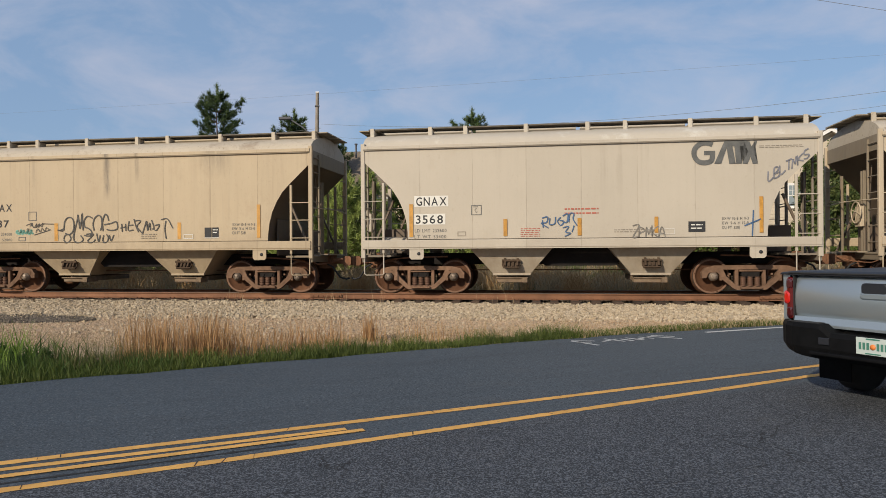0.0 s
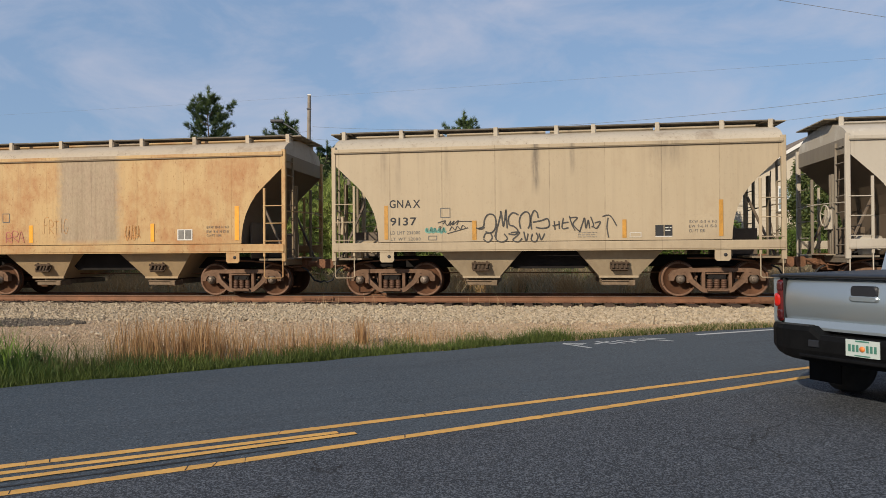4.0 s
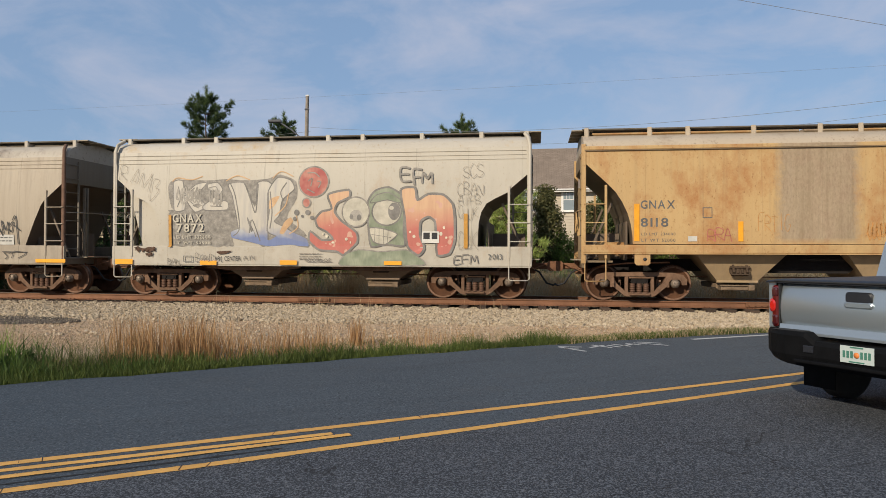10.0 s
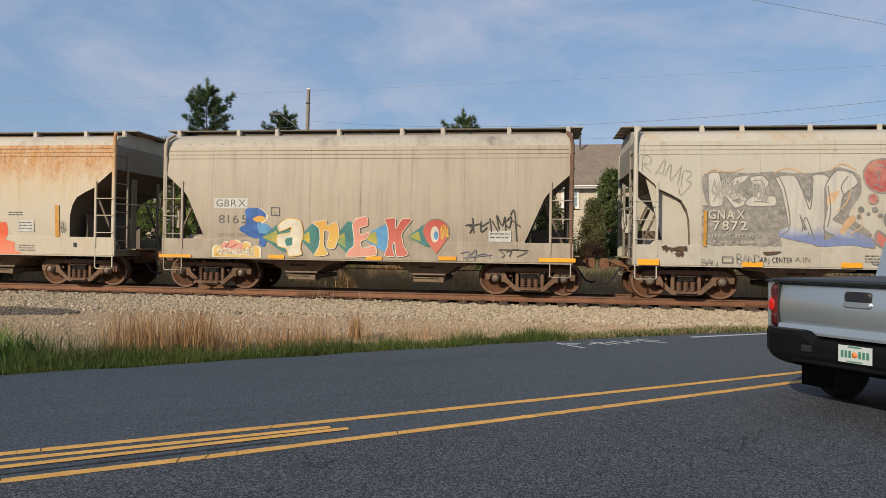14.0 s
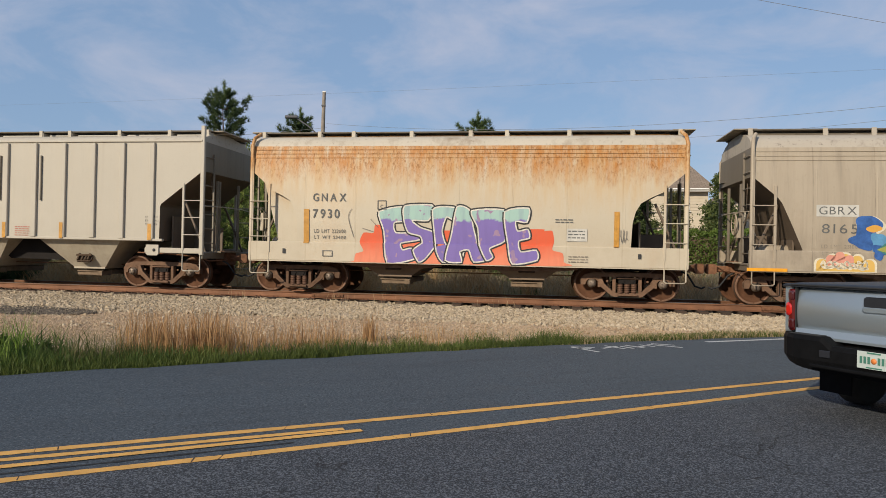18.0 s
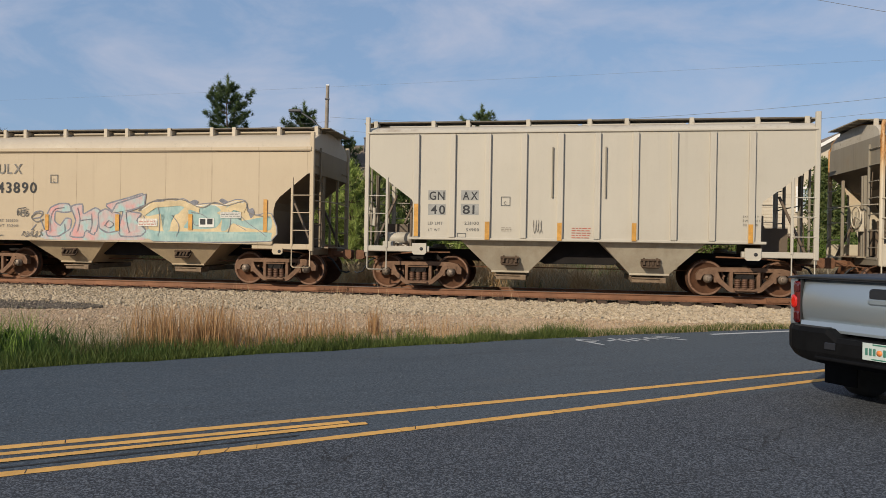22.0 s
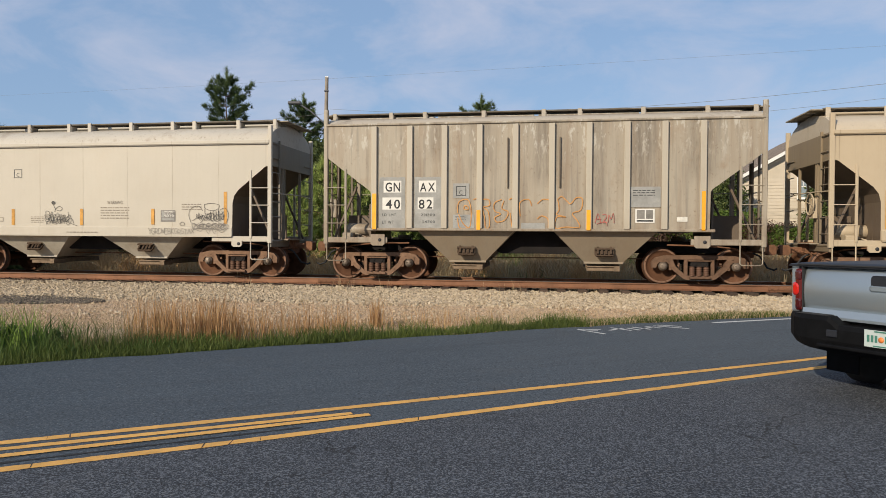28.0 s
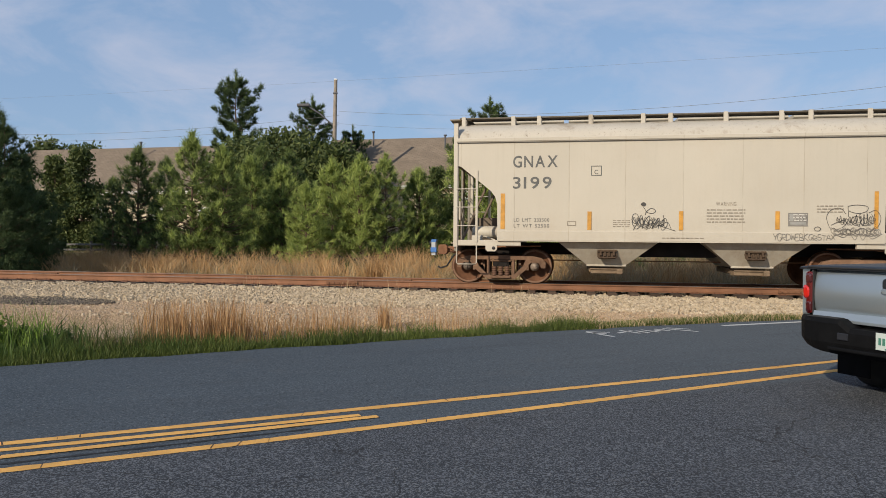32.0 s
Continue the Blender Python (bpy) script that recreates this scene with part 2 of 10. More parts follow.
        up.inputs["From Min"].default_value, up.inputs["From Max"].default_value = 1.45, 1.62
        l.new(sp.outputs["Z"], up.inputs["Value"])
        k = times_(n, l, times_(n, l, times_(n, l, edge[0], edge[1]), up.outputs["Result"]), 0.74)
        worn = mixed(n, l, noise_fac(n, l, 12, (1.6, 1.6, 0.8), 9, 0.40, 0.62, 0.8, shift=sh), tone, tuple(x * 1.45 for x in tone))
        worn = mixed(n, l, times_(n, l, noise_fac(n, l, 3, (1.6, 1.6, 0.08), 6, 0.48, 0.66, shift=sh), 0.6), worn, tuple(x * 0.55 for x in tone))
        c = mixed(n, l, k, c, worn)
    l.new(c, b.inputs["Base Color"])
    bumped(n, l, b, 5, 0.12, 0.02, (1, 1, 0.5), 3)
    return m


def leafy(name, a, bcol, rough=0.6):
    m, n, l, b = stuff_nodes(name, rough, 0, 0.3)
    g = n.new("ShaderNodeNewGeometry")
    c = mixed(n, l, g.outputs["Random Per Island"], a, bcol)
    c = mixed(n, l, times_(n, l, noise_fac(n, l, 0.5, lo=0.35, hi=0.65), 0.5), c, tuple(x * 0.6 for x in a))
    l.new(c, b.inputs["Base Color"])
    t = n.new("ShaderNodeBsdfTranslucent")
    l.new(c, t.inputs["Color"])
    s = n.new("ShaderNodeMixShader")
    s.inputs["Fac"].default_value = 0.30
    l.new(b.outputs["BSDF"], s.inputs[1])
    l.new(t.outputs["BSDF"], s.inputs[2])
    l.new(s.outputs["Shader"], n["Material Output"].inputs["Surface"])
    return m


def stony(name, tones, rough=0.9):
    """Loose stones: a tone for each stone."""
    m, n, l, b = stuff_nodes(name, 1.0, 0, 0.0)
    g = n.new("ShaderNodeNewGeometry")
    r = n.new("ShaderNodeValToRGB")
    e = r.color_ramp.elements
    e[0].position, e[1].position = 0.0, 1.0
    for k, tone in enumerate(tones):
        el = e[0] if k == 0 else e[len(e) - 1] if k == len(tones) - 1 else e.new(k / (len(tones) - 1))
        el.color = (*tone, 1)
    l.new(g.outputs["Random Per Island"], r.inputs["Fac"])
    c = mixed(n, l, times_(n, l, noise_fac(n, l, 60, lo=0.35, hi=0.7), 0.4), r.outputs["Color"], tuple(x * 0.5 for x in tones[0]))
    l.new(c, b.inputs["Base Color"])
    return m


def asphalt_mat():
    """A worn fine-grained far lane and a coarser near lane, parted at the yellow lines."""
    m, n, l, b = stuff_nodes("asphalt", 0.85, 0, 0.3)
    x, y = axis_of(n, l, "X"), axis_of(n, l, "Y")
    across = calc(n, l, "ADD", calc(n, l, "MULTIPLY", calc(n, l, "ADD", x, 1.63), -0.4115), calc(n, l, "MULTIPLY", calc(n, l, "SUBTRACT", y, 5.09), 0.911))
    far = ranged(n, l, calc(n, l, "ADD", across, times_(n, l, noise_fac(n, l, 1.5, detail=4, lo=0.0, hi=1.0), 0.12)), 0.02, 0.16)
    near_c = mixed(n, l, noise_fac(n, l, 0.45, lo=0.35, hi=0.68), (0.019, 0.0225, 0.029), (0.030, 0.034, 0.041))
    near_c = mixed(n, l, times_(n, l, noise_fac(n, l, 76, detail=3, lo=0.50, hi=0.57, rough=0.6), 0.80), near_c, (0.142, 0.154, 0.176))
    near_c = mixed(n, l, times_(n, l, noise_fac(n, l, 31, detail=2, lo=0.60, hi=0.66, shift=(1, 7, 0)), 0.5), near_c, (0.20, 0.205, 0.21))
    near_c = mixed(n, l, times_(n, l, noise_fac(n, l, 26, detail=5, lo=0.54, hi=0.66, rough=0.75, shift=(3, 1, 0)), 0.75), near_c, (0.008, 0.008, 0.010))
    far_c = mixed(n, l, noise_fac(n, l, 0.35, lo=0.35, hi=0.68), (0.0235, 0.0345, 0.047), (0.037, 0.052, 0.068))
    far_c = mixed(n, l, times_(n, l, noise_fac(n, l, 13, detail=5, lo=0.42, hi=0.66, rough=0.75), 0.35), far_c, (0.060, 0.076, 0.093))
    dusty = ranged(n, l, calc(n, l, "ADD", x, times_(n, l, noise_fac(n, l, 0.6, detail=4, lo=0.2, hi=0.8), 3.0)), -4.5, 4.5)
    far_c = mixed(n, l, times_(n, l, dusty, 0.8), far_c, (0.066, 0.079, 0.092))
    far_c = mixed(n, l, times_(n, l, noise_fac(n, l, 48, detail=4, lo=0.49, hi=0.60, rough=0.7), 0.62), far_c, (0.120, 0.140, 0.162))
    far_c = mixed(n, l, times_(n, l, noise_fac(n, l, 33, detail=4, lo=0.55, hi=0.63, rough=0.7, shift=(5, 2, 0)), 0.85), far_c, (0.012, 0.013, 0.016))
    far_c = mixed(n, l, times_(n, l, noise_fac(n, l, 38, detail=2, lo=0.69, hi=0.73), 0.8), far_c, (0.26, 0.26, 0.26))
    # long scuffs and damp-dark streaks that run with the traffic
    turn = n.new("ShaderNodeMapping")
    turn.inputs["Rotation"].default_value = (0, 0, -0.424)
    co = n.new("ShaderNodeTexCoord")
    l.new(co.outputs["Object"], turn.inputs["Vector"])
    scuff = n.new("ShaderNodeTexNoise")
    scuff.inputs["Scale"].default_value, scuff.inputs["Detail"].default_value, scuff.inputs["Roughness"].default_value = 1.0, 6, 0.65
    pull = n.new("ShaderNodeVectorMath")
    pull.operation = "MULTIPLY"
    pull.inputs[1].default_value = (0.35, 3.2, 1)
    l.new(turn.outputs["Vector"], pull.inputs[0])
    l.new(pull.outputs["Vector"], scuff.inputs["Vector"])
    c = mixed(n, l, far, near_c, far_c)
    c = mixed(n, l, times_(n, l, ranged(n, l, scuff.outputs["Fac"], 0.52, 0.75), 0.30), c, (0.022, 0.023, 0.026))
    c = mixed(n, l, times_(n, l, noise_fac(n, l, 1.3, (1, 1, 1), 7, 0.58, 0.75), 0.25), c, (0.085, 0.078, 0.070))
    w = n.new("ShaderNodeTexVoronoi")
    w.feature = "DISTANCE_TO_EDGE"
    w.inputs["Scale"].default_value = 0.8
    wob = n.new("ShaderNodeMixRGB")
    wob.inputs["Fac"].default_value = 0.26
    nn = n.new("ShaderNodeTexNoise")
    nn.inputs["Scale"].default_value, nn.inputs["Detail"].default_value = 2.5, 8
    l.new(co.outputs["Object"], nn.inputs["Vector"])
    l.new(co.outputs["Object"], wob.inputs["Color1"])
    l.new(nn.outputs["Color"], wob.inputs["Color2"])
    l.new(wob.outputs["Color"], w.inputs["Vector"])
    crack = ranged(n, l, w.outputs["Distance"], 0.001, 0.004, 0.85, 0.0)
    k = times_(n, l, times_(n, l, crack, noise_fac(n, l, 0.5, lo=0.42, hi=0.50)), ranged(n, l, far, 0.0, 1.0, 1.0, 0.15))
    c = mixed(n, l, k, c, (0.010, 0.010, 0.011))
    l.new(c, b.inputs["Base Color"])
    bumped(n, l, b, 90, 0.6, 0.006, detail=3)
    return m


def shingle_mat(name, a, b2):
    m, n, l, b = stuff_nodes(name, 0.9, 0, 0.2)
    co = n.new("ShaderNodeTexCoord")
    br = n.new("ShaderNodeTexBrick")
    br.inputs["Scale"].default_value = 1.0
    br.inputs["Brick Width"].default_value, br.inputs["Row Height"].default_value = 0.34, 0.17
    br.inputs["Mortar Size"].default_value = 0.010
    br.inputs["Color1"].default_value, br.inputs["Color2"].default_value = (*a, 1), (*b2, 1)
    br.inputs["Mortar"].default_value = (*[x * 0.45 for x in a], 1)
    l.new(co.outputs["UV"], br.inputs["Vector"])
    c = mixed(n, l, times_(n, l, noise_fac(n, l, 1.5, lo=0.35, hi=0.7), 0.45), br.outputs["Color"], tuple(x * 0.6 for x in a))
    l.new(c, b.inputs["Base Color"])
    return m


MAT = {
    "asphalt": asphalt_mat(),
    "yellow_line": plain("road_yellow", (0.70, 0.375, 0.095), 0.7, var=0.22, scale=4, bump=0.4, bscale=110, fine=60),
    "white_line": plain("road_white", (0.50, 0.50, 0.49), 0.7, var=0.2, scale=4, bump=0.4, bscale=110, fine=60),
    "soil": plain("roadside_soil", (0.20, 0.145, 0.09), 0.95, var=0.35, scale=0.8, bump=0.6, bscale=12),
    "gravel": plain("gravel_bed", (0.44, 0.325, 0.215), 0.95, var=0.30, scale=1.5, bump=0.9, bscale=28, fine=22),
    "dark_gravel": plain("dark_gravel", (0.13, 0.105, 0.08), 0.95, var=0.3, scale=5, bump=0.9, bscale=30),
    "stones": stony("ballast_stone", ((0.23, 0.18, 0.12), (0.43, 0.345, 0.24), (0.51, 0.42, 0.30), (0.33, 0.275, 0.205), (0.56, 0.465, 0.345), (0.40, 0.31, 0.195))),
    "pebbles": stony("gravel_stone", ((0.28, 0.20, 0.125), (0.44, 0.33, 0.22), (0.54, 0.41, 0.29), (0.36, 0.275, 0.19))),
    "rail": plain("rail_steel", (0.215, 0.10, 0.052), 0.7, 0.2, var=0.35, scale=2, bump=0.2),
    "rail_top": plain("rail_head", (0.30, 0.26, 0.22), 0.38, 0.85, var=0.2, scale=4),
    "tie": plain("sleeper_wood", (0.075, 0.050, 0.035), 0.9, var=0.4, scale=6, bump=0.5, bscale=30, each=0.35),
    "plate": plain("tie_plate", (0.13, 0.055, 0.03), 0.8, 0.2, var=0.3, scale=8, each=0.2),
    "truck": plain("bogie_iron", (0.175, 0.105, 0.068), 0.85, 0.0, var=0.4, scale=5, bump=0.25, bscale=40, spec=0.15, each=0.22),
    "wheel": plain("wheel_steel", (0.105, 0.050, 0.028), 0.85, 0.0, var=0.35, scale=4, bump=0.15, bscale=50, spec=0.12, each=0.22),
    "tread": plain("wheel_tread", (0.16, 0.12, 0.095), 0.5, 0.5, var=0.2, scale=6),
    "rim_face": plain("wheel_rim_face", (0.20, 0.115, 0.075), 0.7, 0.1, var=0.35, scale=6, spec=0.2),
    "spring": plain("spring_steel", (0.13, 0.07, 0.045), 0.65, 0.3, var=0.3, scale=12),
    "axle_cap": plain("bearing_cap", (0.23, 0.18, 0.14), 0.55, 0.5, var=0.35, scale=14, each=0.25),
    # near-black colour carries the deep shade beneath cars and pickup
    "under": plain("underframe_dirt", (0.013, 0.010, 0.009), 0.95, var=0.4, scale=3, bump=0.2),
    "rubber": plain("black_rubber", (0.018, 0.018, 0.019), 0.7, var=0.3, scale=10),
    "rust": plain("rusty_iron", (0.20, 0.095, 0.05), 0.85, 0.1, var=0.4, scale=7, bump=0.3, each=0.2),
    "black": plain("black_print", (0.030, 0.030, 0.032), 0.7, var=0.3, scale=6),
    "grey_print": plain("grey_print", (0.115, 0.115, 0.11), 0.7, var=0.35, scale=5),
    "faded": plain("faded_print", (0.28, 0.24, 0.19), 0.7, var=0.4, scale=5),
    "white_print": plain("white_print", (0.62, 0.60, 0.55), 0.65, var=0.12, scale=5),
    "reflector": plain("yellow_reflector", (0.78, 0.34, 0.02), 0.4, var=0.15, scale=8, each=0.08),
    "reflector_old": plain("worn_reflector", (0.50, 0.25, 0.045), 0.5, var=0.3, scale=8, each=0.1),
    "red_print": plain("red_print", (0.42, 0.12, 0.08), 0.7, var=0.3, scale=5),
}


# ---- mesh tools ----
class Form:
    """Collects the faces of one mesh."""

    def __init__(self):
        self.v, self.f, self.s = [], [], []

    def face(self, pts, smooth=False):
        k = len(self.v)
        self.v += [tuple(p) for p in pts]
        self.f.append(tuple(range(k, k + len(pts))))
        self.s.append(smooth)
        return self

    def grid(self, rows, smooth=True, close=False, flip=False):
        """Quads over rows of points; close joins each row's last point to its first."""
        k, w = len(self.v), len(rows[0])
        for r in rows:
            self.v += [tuple(p) for p in r]
        for i in range(len(rows) - 1):
            for j in range(w if close else w - 1):
                q = (k + i * w + j, k + i * w + (j + 1) % w, k + (i + 1) * w + (j + 1) % w, k + (i + 1) * w + j)
                self.f.append(q[::-1] if flip else q)
                self.s.append(smooth)
        return self

    def box(self, c, size, bev=0.0, m=None):
        """A box with chamfered edges along its longest way."""
        x, y, z = size[0] / 2, size[1] / 2, size[2] / 2
        c = Vector(c)
        put = (lambda p: c + (m @ Vector(p) if m else Vector(p)))
        b = min(bev, x * 0.8, y * 0.8, z * 0.8)
        if b <= 0:
            p = [put((sx * x, sy * y, sz * z)) for sx in (-1, 1) for sy in (-1, 1) for sz in (-1, 1)]
            k = len(self.v)
            self.v += [tuple(q) for q in p]
            for q in ((0, 1, 3, 2), (4, 6, 7, 5), (0, 4, 5, 1), (2, 3, 7, 6), (0, 2, 6, 4), (1, 5, 7, 3)):
                self.f.append(tuple(k + a for a in q))
                self.s.append(False)
            return self
        ax = max(range(3), key=lambda a: size[a])
        o1, o2 = [(1, 2), (2, 0), (0, 1)][ax]
        h = (x, y, z)
        ring = [(h[o1], h[o2] - b), (h[o1] - b, h[o2]), (b - h[o1], h[o2]), (-h[o1], h[o2] - b),
                (-h[o1], b - h[o2]), (b - h[o1], -h[o2]), (h[o1] - b, -h[o2]), (h[o1], b - h[o2])]
        rows = []
        for e in (-1, 1):
            row = []
            for a, d in ring:
                q = [0, 0, 0]
                q[ax], q[o1], q[o2] = e * h[ax], a, d
                row.append(put(q))
            rows.append(row)
        self.grid(rows, False, True)
        self.face(rows[0][::-1])
        self.face(rows[1])
        return self

    def tube(self, pts, r, n=8, smooth=True, caps=True):
        """A round bar along points; r may be a list."""
        pts = [Vector(p) for p in pts]
        rows = []
        for i, p in enumerate(pts):
            d = (pts[min(i + 1, len(pts) - 1)] - pts[max(i - 1, 0)]).normalized()
            a = d.orthogonal().normalized() if abs(d.z) > 0.9 else d.cross(Vector((0, 0, 1))).normalized()
            b = d.cross(a)
            rr = r[i] if isinstance(r, (list, tuple)) else r
            rows.append([p + a * (rr * math.cos(t)) + b * (rr * math.sin(t)) for t in (2 * math.pi * k / n for k in range(n))])
        self.grid(rows, smooth, True)
        if caps:
            self.face(rows[0][::-1])
            self.face(rows[-1])
        return self

    def lathe(self, profile, c=(0, 0, 0), n=28, axis="y", caps=True):
        """Turns (radius, along) round an axis through c."""
        rows = []
        for r, a in profile:
            row = []
            for k in range(n):
                t = 2 * math.pi * k / n
                u, w = r * math.cos(t), r * math.sin(t)
                p = (u, a, w) if axis == "y" else (u, w, a) if axis == "z" else (a, u, w)
                row.append((p[0] + c[0], p[1] + c[1], p[2] + c[2]))
            rows.append(row)
        self.grid(rows, True, True)
        if caps:
            self.face(rows[0][::-1])
            self.face(rows[-1])
        return self

    def prism(self, outline, y0, y1):
        """An outline of (x, z) points carried from y0 to y1."""
        a, b = [(x, y0, z) for x, z in outline], [(x, y1, z) for x, z in outline]
        self.face(a)
        self.face(b[::-1])
        n = len(outline)
        for i in range(n):
            self.face([a[i], b[i], b[(i + 1) % n], a[(i + 1) % n]])
        return self

    def mesh(self, name, mats):
        me = bpy.data.meshes.new(name)
        me.from_pydata(self.v, [], self.f)
        me.polygons.foreach_set("use_smooth", self.s)
        for m in mats if isinstance(mats, (list, tuple)) else [mats]:
            me.materials.append(m)
        me.validate()
        return me


def thing(name, m=None, label="", category="", group="", kind=""):
    ob = new(name)
    ob.empty_display_size = 0.2
    if m is not None:
        ob.matrix_basis = m
    return tagged(ob, label, category, group, kind)


def part(name, form, mat, parent, label="", at=None):
    """One mesh object under a thing or a part. form: a Form or a ready mesh."""
    me = form.mesh(name, mat) if isinstance(form, Form) else form
    ob = new(name, me)
    ob.parent = parent
    if at is not None:
        ob.matrix_basis = at
    return tagged(ob, label)


def solid(name, form, mat, label="", category="", kind="", group=""):
    return tagged(new(name, form.mesh(name, mat)), label, category, group, kind)


def cloud_mesh(name, verts, faces, mat, smooth=False):
    me = bpy.data.meshes.new(name)
    me.vertices.add(len(verts))
    me.vertices.foreach_set("co", np.asarray(verts, np.float32).ravel())
    k = faces.shape[1]
    me.loops.add(faces.size)
    me.loops.foreach_set("vertex_index", faces.astype(np.int32).ravel())
    me.polygons.add(len(faces))
    me.polygons.foreach_set("loop_start", np.arange(0, faces.size, k, dtype=np.int32))
    me.polygons.foreach_set("loop_total", np.full(len(faces), k, np.int32))
    me.polygons.foreach_set("use_smooth", np.full(len(faces), smooth))
    me.update()
    me.validate()
    me.materials.append(mat)
    return me


# ---- ground ----
T_DIR = np.array((math.cos(HEADING), math.sin(HEADING)))
T_NRM = np.array((-math.sin(HEADING), math.cos(HEADING)))
T_ORG = np.array((0.0, TRACK_Y))


def track_coords(x, y):
    """Metres along the line, and metres beyond it (away from the road)."""
    dx, dy = x - T_ORG[0], y - T_ORG[1]
    return dx * T_DIR[0] + dy * T_DIR[1], dx * T_NRM[0] + dy * T_NRM[1]


def ground_z(x, y):
    s, d = track_coords(np.asarray(x, float), np.asarray(y, float))
    rail = GRADE * s + SAG * np.clip(s, -60, 60) ** 2
    rail = np.clip(rail, -0.5, 0.6)
    near = np.interp(d, [-400, -6.5, -4.4, -3.6, -2.2, -1.75, 0, 1.75, 2.5, 4.2, 8, 16, 24, 60, 400],
                     [-0.41, -0.41, -0.40, -0.36, -0.285, -0.275, -0.275, -0.265, -0.34, -0.6, -0.35, 0.72, 1.1, 1.3, 2.2])
    w = np.interp(np.abs(d), [0, 3, 5, 9], [1, 1, 0.0, 0])
    lump = 0.012 * np.sin(x * 3.1 + y * 1.7) * np.sin(y * 2.3 - x * 0.8)
    return near + w * rail + lump * np.interp(np.abs(d + 3.0), [0, 1.3], [1.5, 0.6]) * (np.abs(d) < 14)


def axis_steps(inner, fine, outer):
    a = np.arange(-inner, inner + fine / 2, fine)
    far = inner * np.geomspace(1.12, outer / inner, 16)
    return np.concatenate([-far[::-1], a, far])


def build_ground():
    ss, dd = axis_steps(34, 0.8, 1800), np.concatenate([[-1500, -700, -300, -120, -60, -30], np.arange(-16, 26, 0.35), [28, 32, 40, 60, 100, 200, 500, 1000, 1800]])
    s, d = np.meshgrid(ss, dd, indexing="ij")
    x = T_ORG[0] + s * T_DIR[0] + d * T_NRM[0]
    y = T_ORG[1] + s * T_DIR[1] + d * T_NRM[1]
    z = ground_z(x, y)
    z = np.where(d < -6.5, np.minimum(z, -0.44), z)
    n, m = s.shape
    idx = np.arange(n * m).reshape(n, m)
    f = np.stack([idx[:-1, :-1], idx[1:, :-1], idx[1:, 1:], idx[:-1, 1:]], -1).reshape(-1, 4)
    me = cloud_mesh("ground", np.stack([x, y, z], -1).reshape(-1, 3), f, MAT["field"], True)
    me.materials.append(MAT["gravel"])
    dm = ((d[:-1, :-1] + d[1:, 1:]) / 2).reshape(-1)
    me.materials.append(MAT["dark_gravel"])
    # dark bed between and beyond the rails: the train's shadow as colour
    me.polygons.foreach_set("material_index", np.where((dm > -16) & (dm < -0.9), 1, np.where((dm >= -0.9) & (dm < 3.4), 2, 0)).astype(np.int32))
    tagged(new("ground", me), "pale gravel shoulder and brown grassy soil along the railway", "ground", kind="structure")


def field_mat():
    m, n, l, b = stuff_nodes("field_soil", 0.95, 0, 0.2)
    c = mixed(n, l, noise_fac(n, l, 0.25, lo=0.35, hi=0.65), (0.16, 0.12, 0.065), (0.25, 0.185, 0.105))
    c = mixed(n, l, times_(n, l, noise_fac(n, l, 6, lo=0.4, hi=0.7), 0.5), c, (0.055, 0.06, 0.025))
    l.new(c, b.inputs["Base Color"])
    bumped(n, l, b, 8, 0.6, 0.05)
    return m


MAT["field"] = field_mat()
build_ground()

# ---- road: its far edge and its yellow lines run a little apart ----
R_DIR = Vector((0.9075, 0.42, 0)).normalized()
R_NRM = Vector((-R_DIR.y, R_DIR.x, 0))
EDGE = Vector((-1.24, 10.25, 0))


def on_road(a, b, z=ROAD_Z):
    """a metres along the road from abreast of the camera, b metres beyond its far edge."""
    p = EDGE + R_DIR * a + R_NRM * b
    return Vector((p.x, p.y, z))


def edge_bow(a):
    """The far edge bends a little away from its chord."""
    return -0.010 * (a - 2.0) ** 2 * (1 if a > 2 else 0.25) + 0.0


def beyond_road(x, y):
    """Metres from the road's far edge, away from it."""
    dx, dy = x - EDGE.x, y - EDGE.y
    a, b = dx * R_DIR.x + dy * R_DIR.y, dx * R_NRM.x + dy * R_NRM.y
    k = np.clip(a, -8, 14)
    return b - np.where(k > 2, -0.010, -0.0025) * (k - 2) ** 2


def strip(name, pts_a, pts_b, mat, label, category, z=0.004, kind="structure", step=True):
    f = Form()
    rows = [[(p[0], p[1], ROAD_Z + z), (q[0], q[1], ROAD_Z + z)] for p, q in zip(pts_a, pts_b)]
    f.grid(rows, False, flip=True)
    return solid(name, f, mat, label, category, kind)


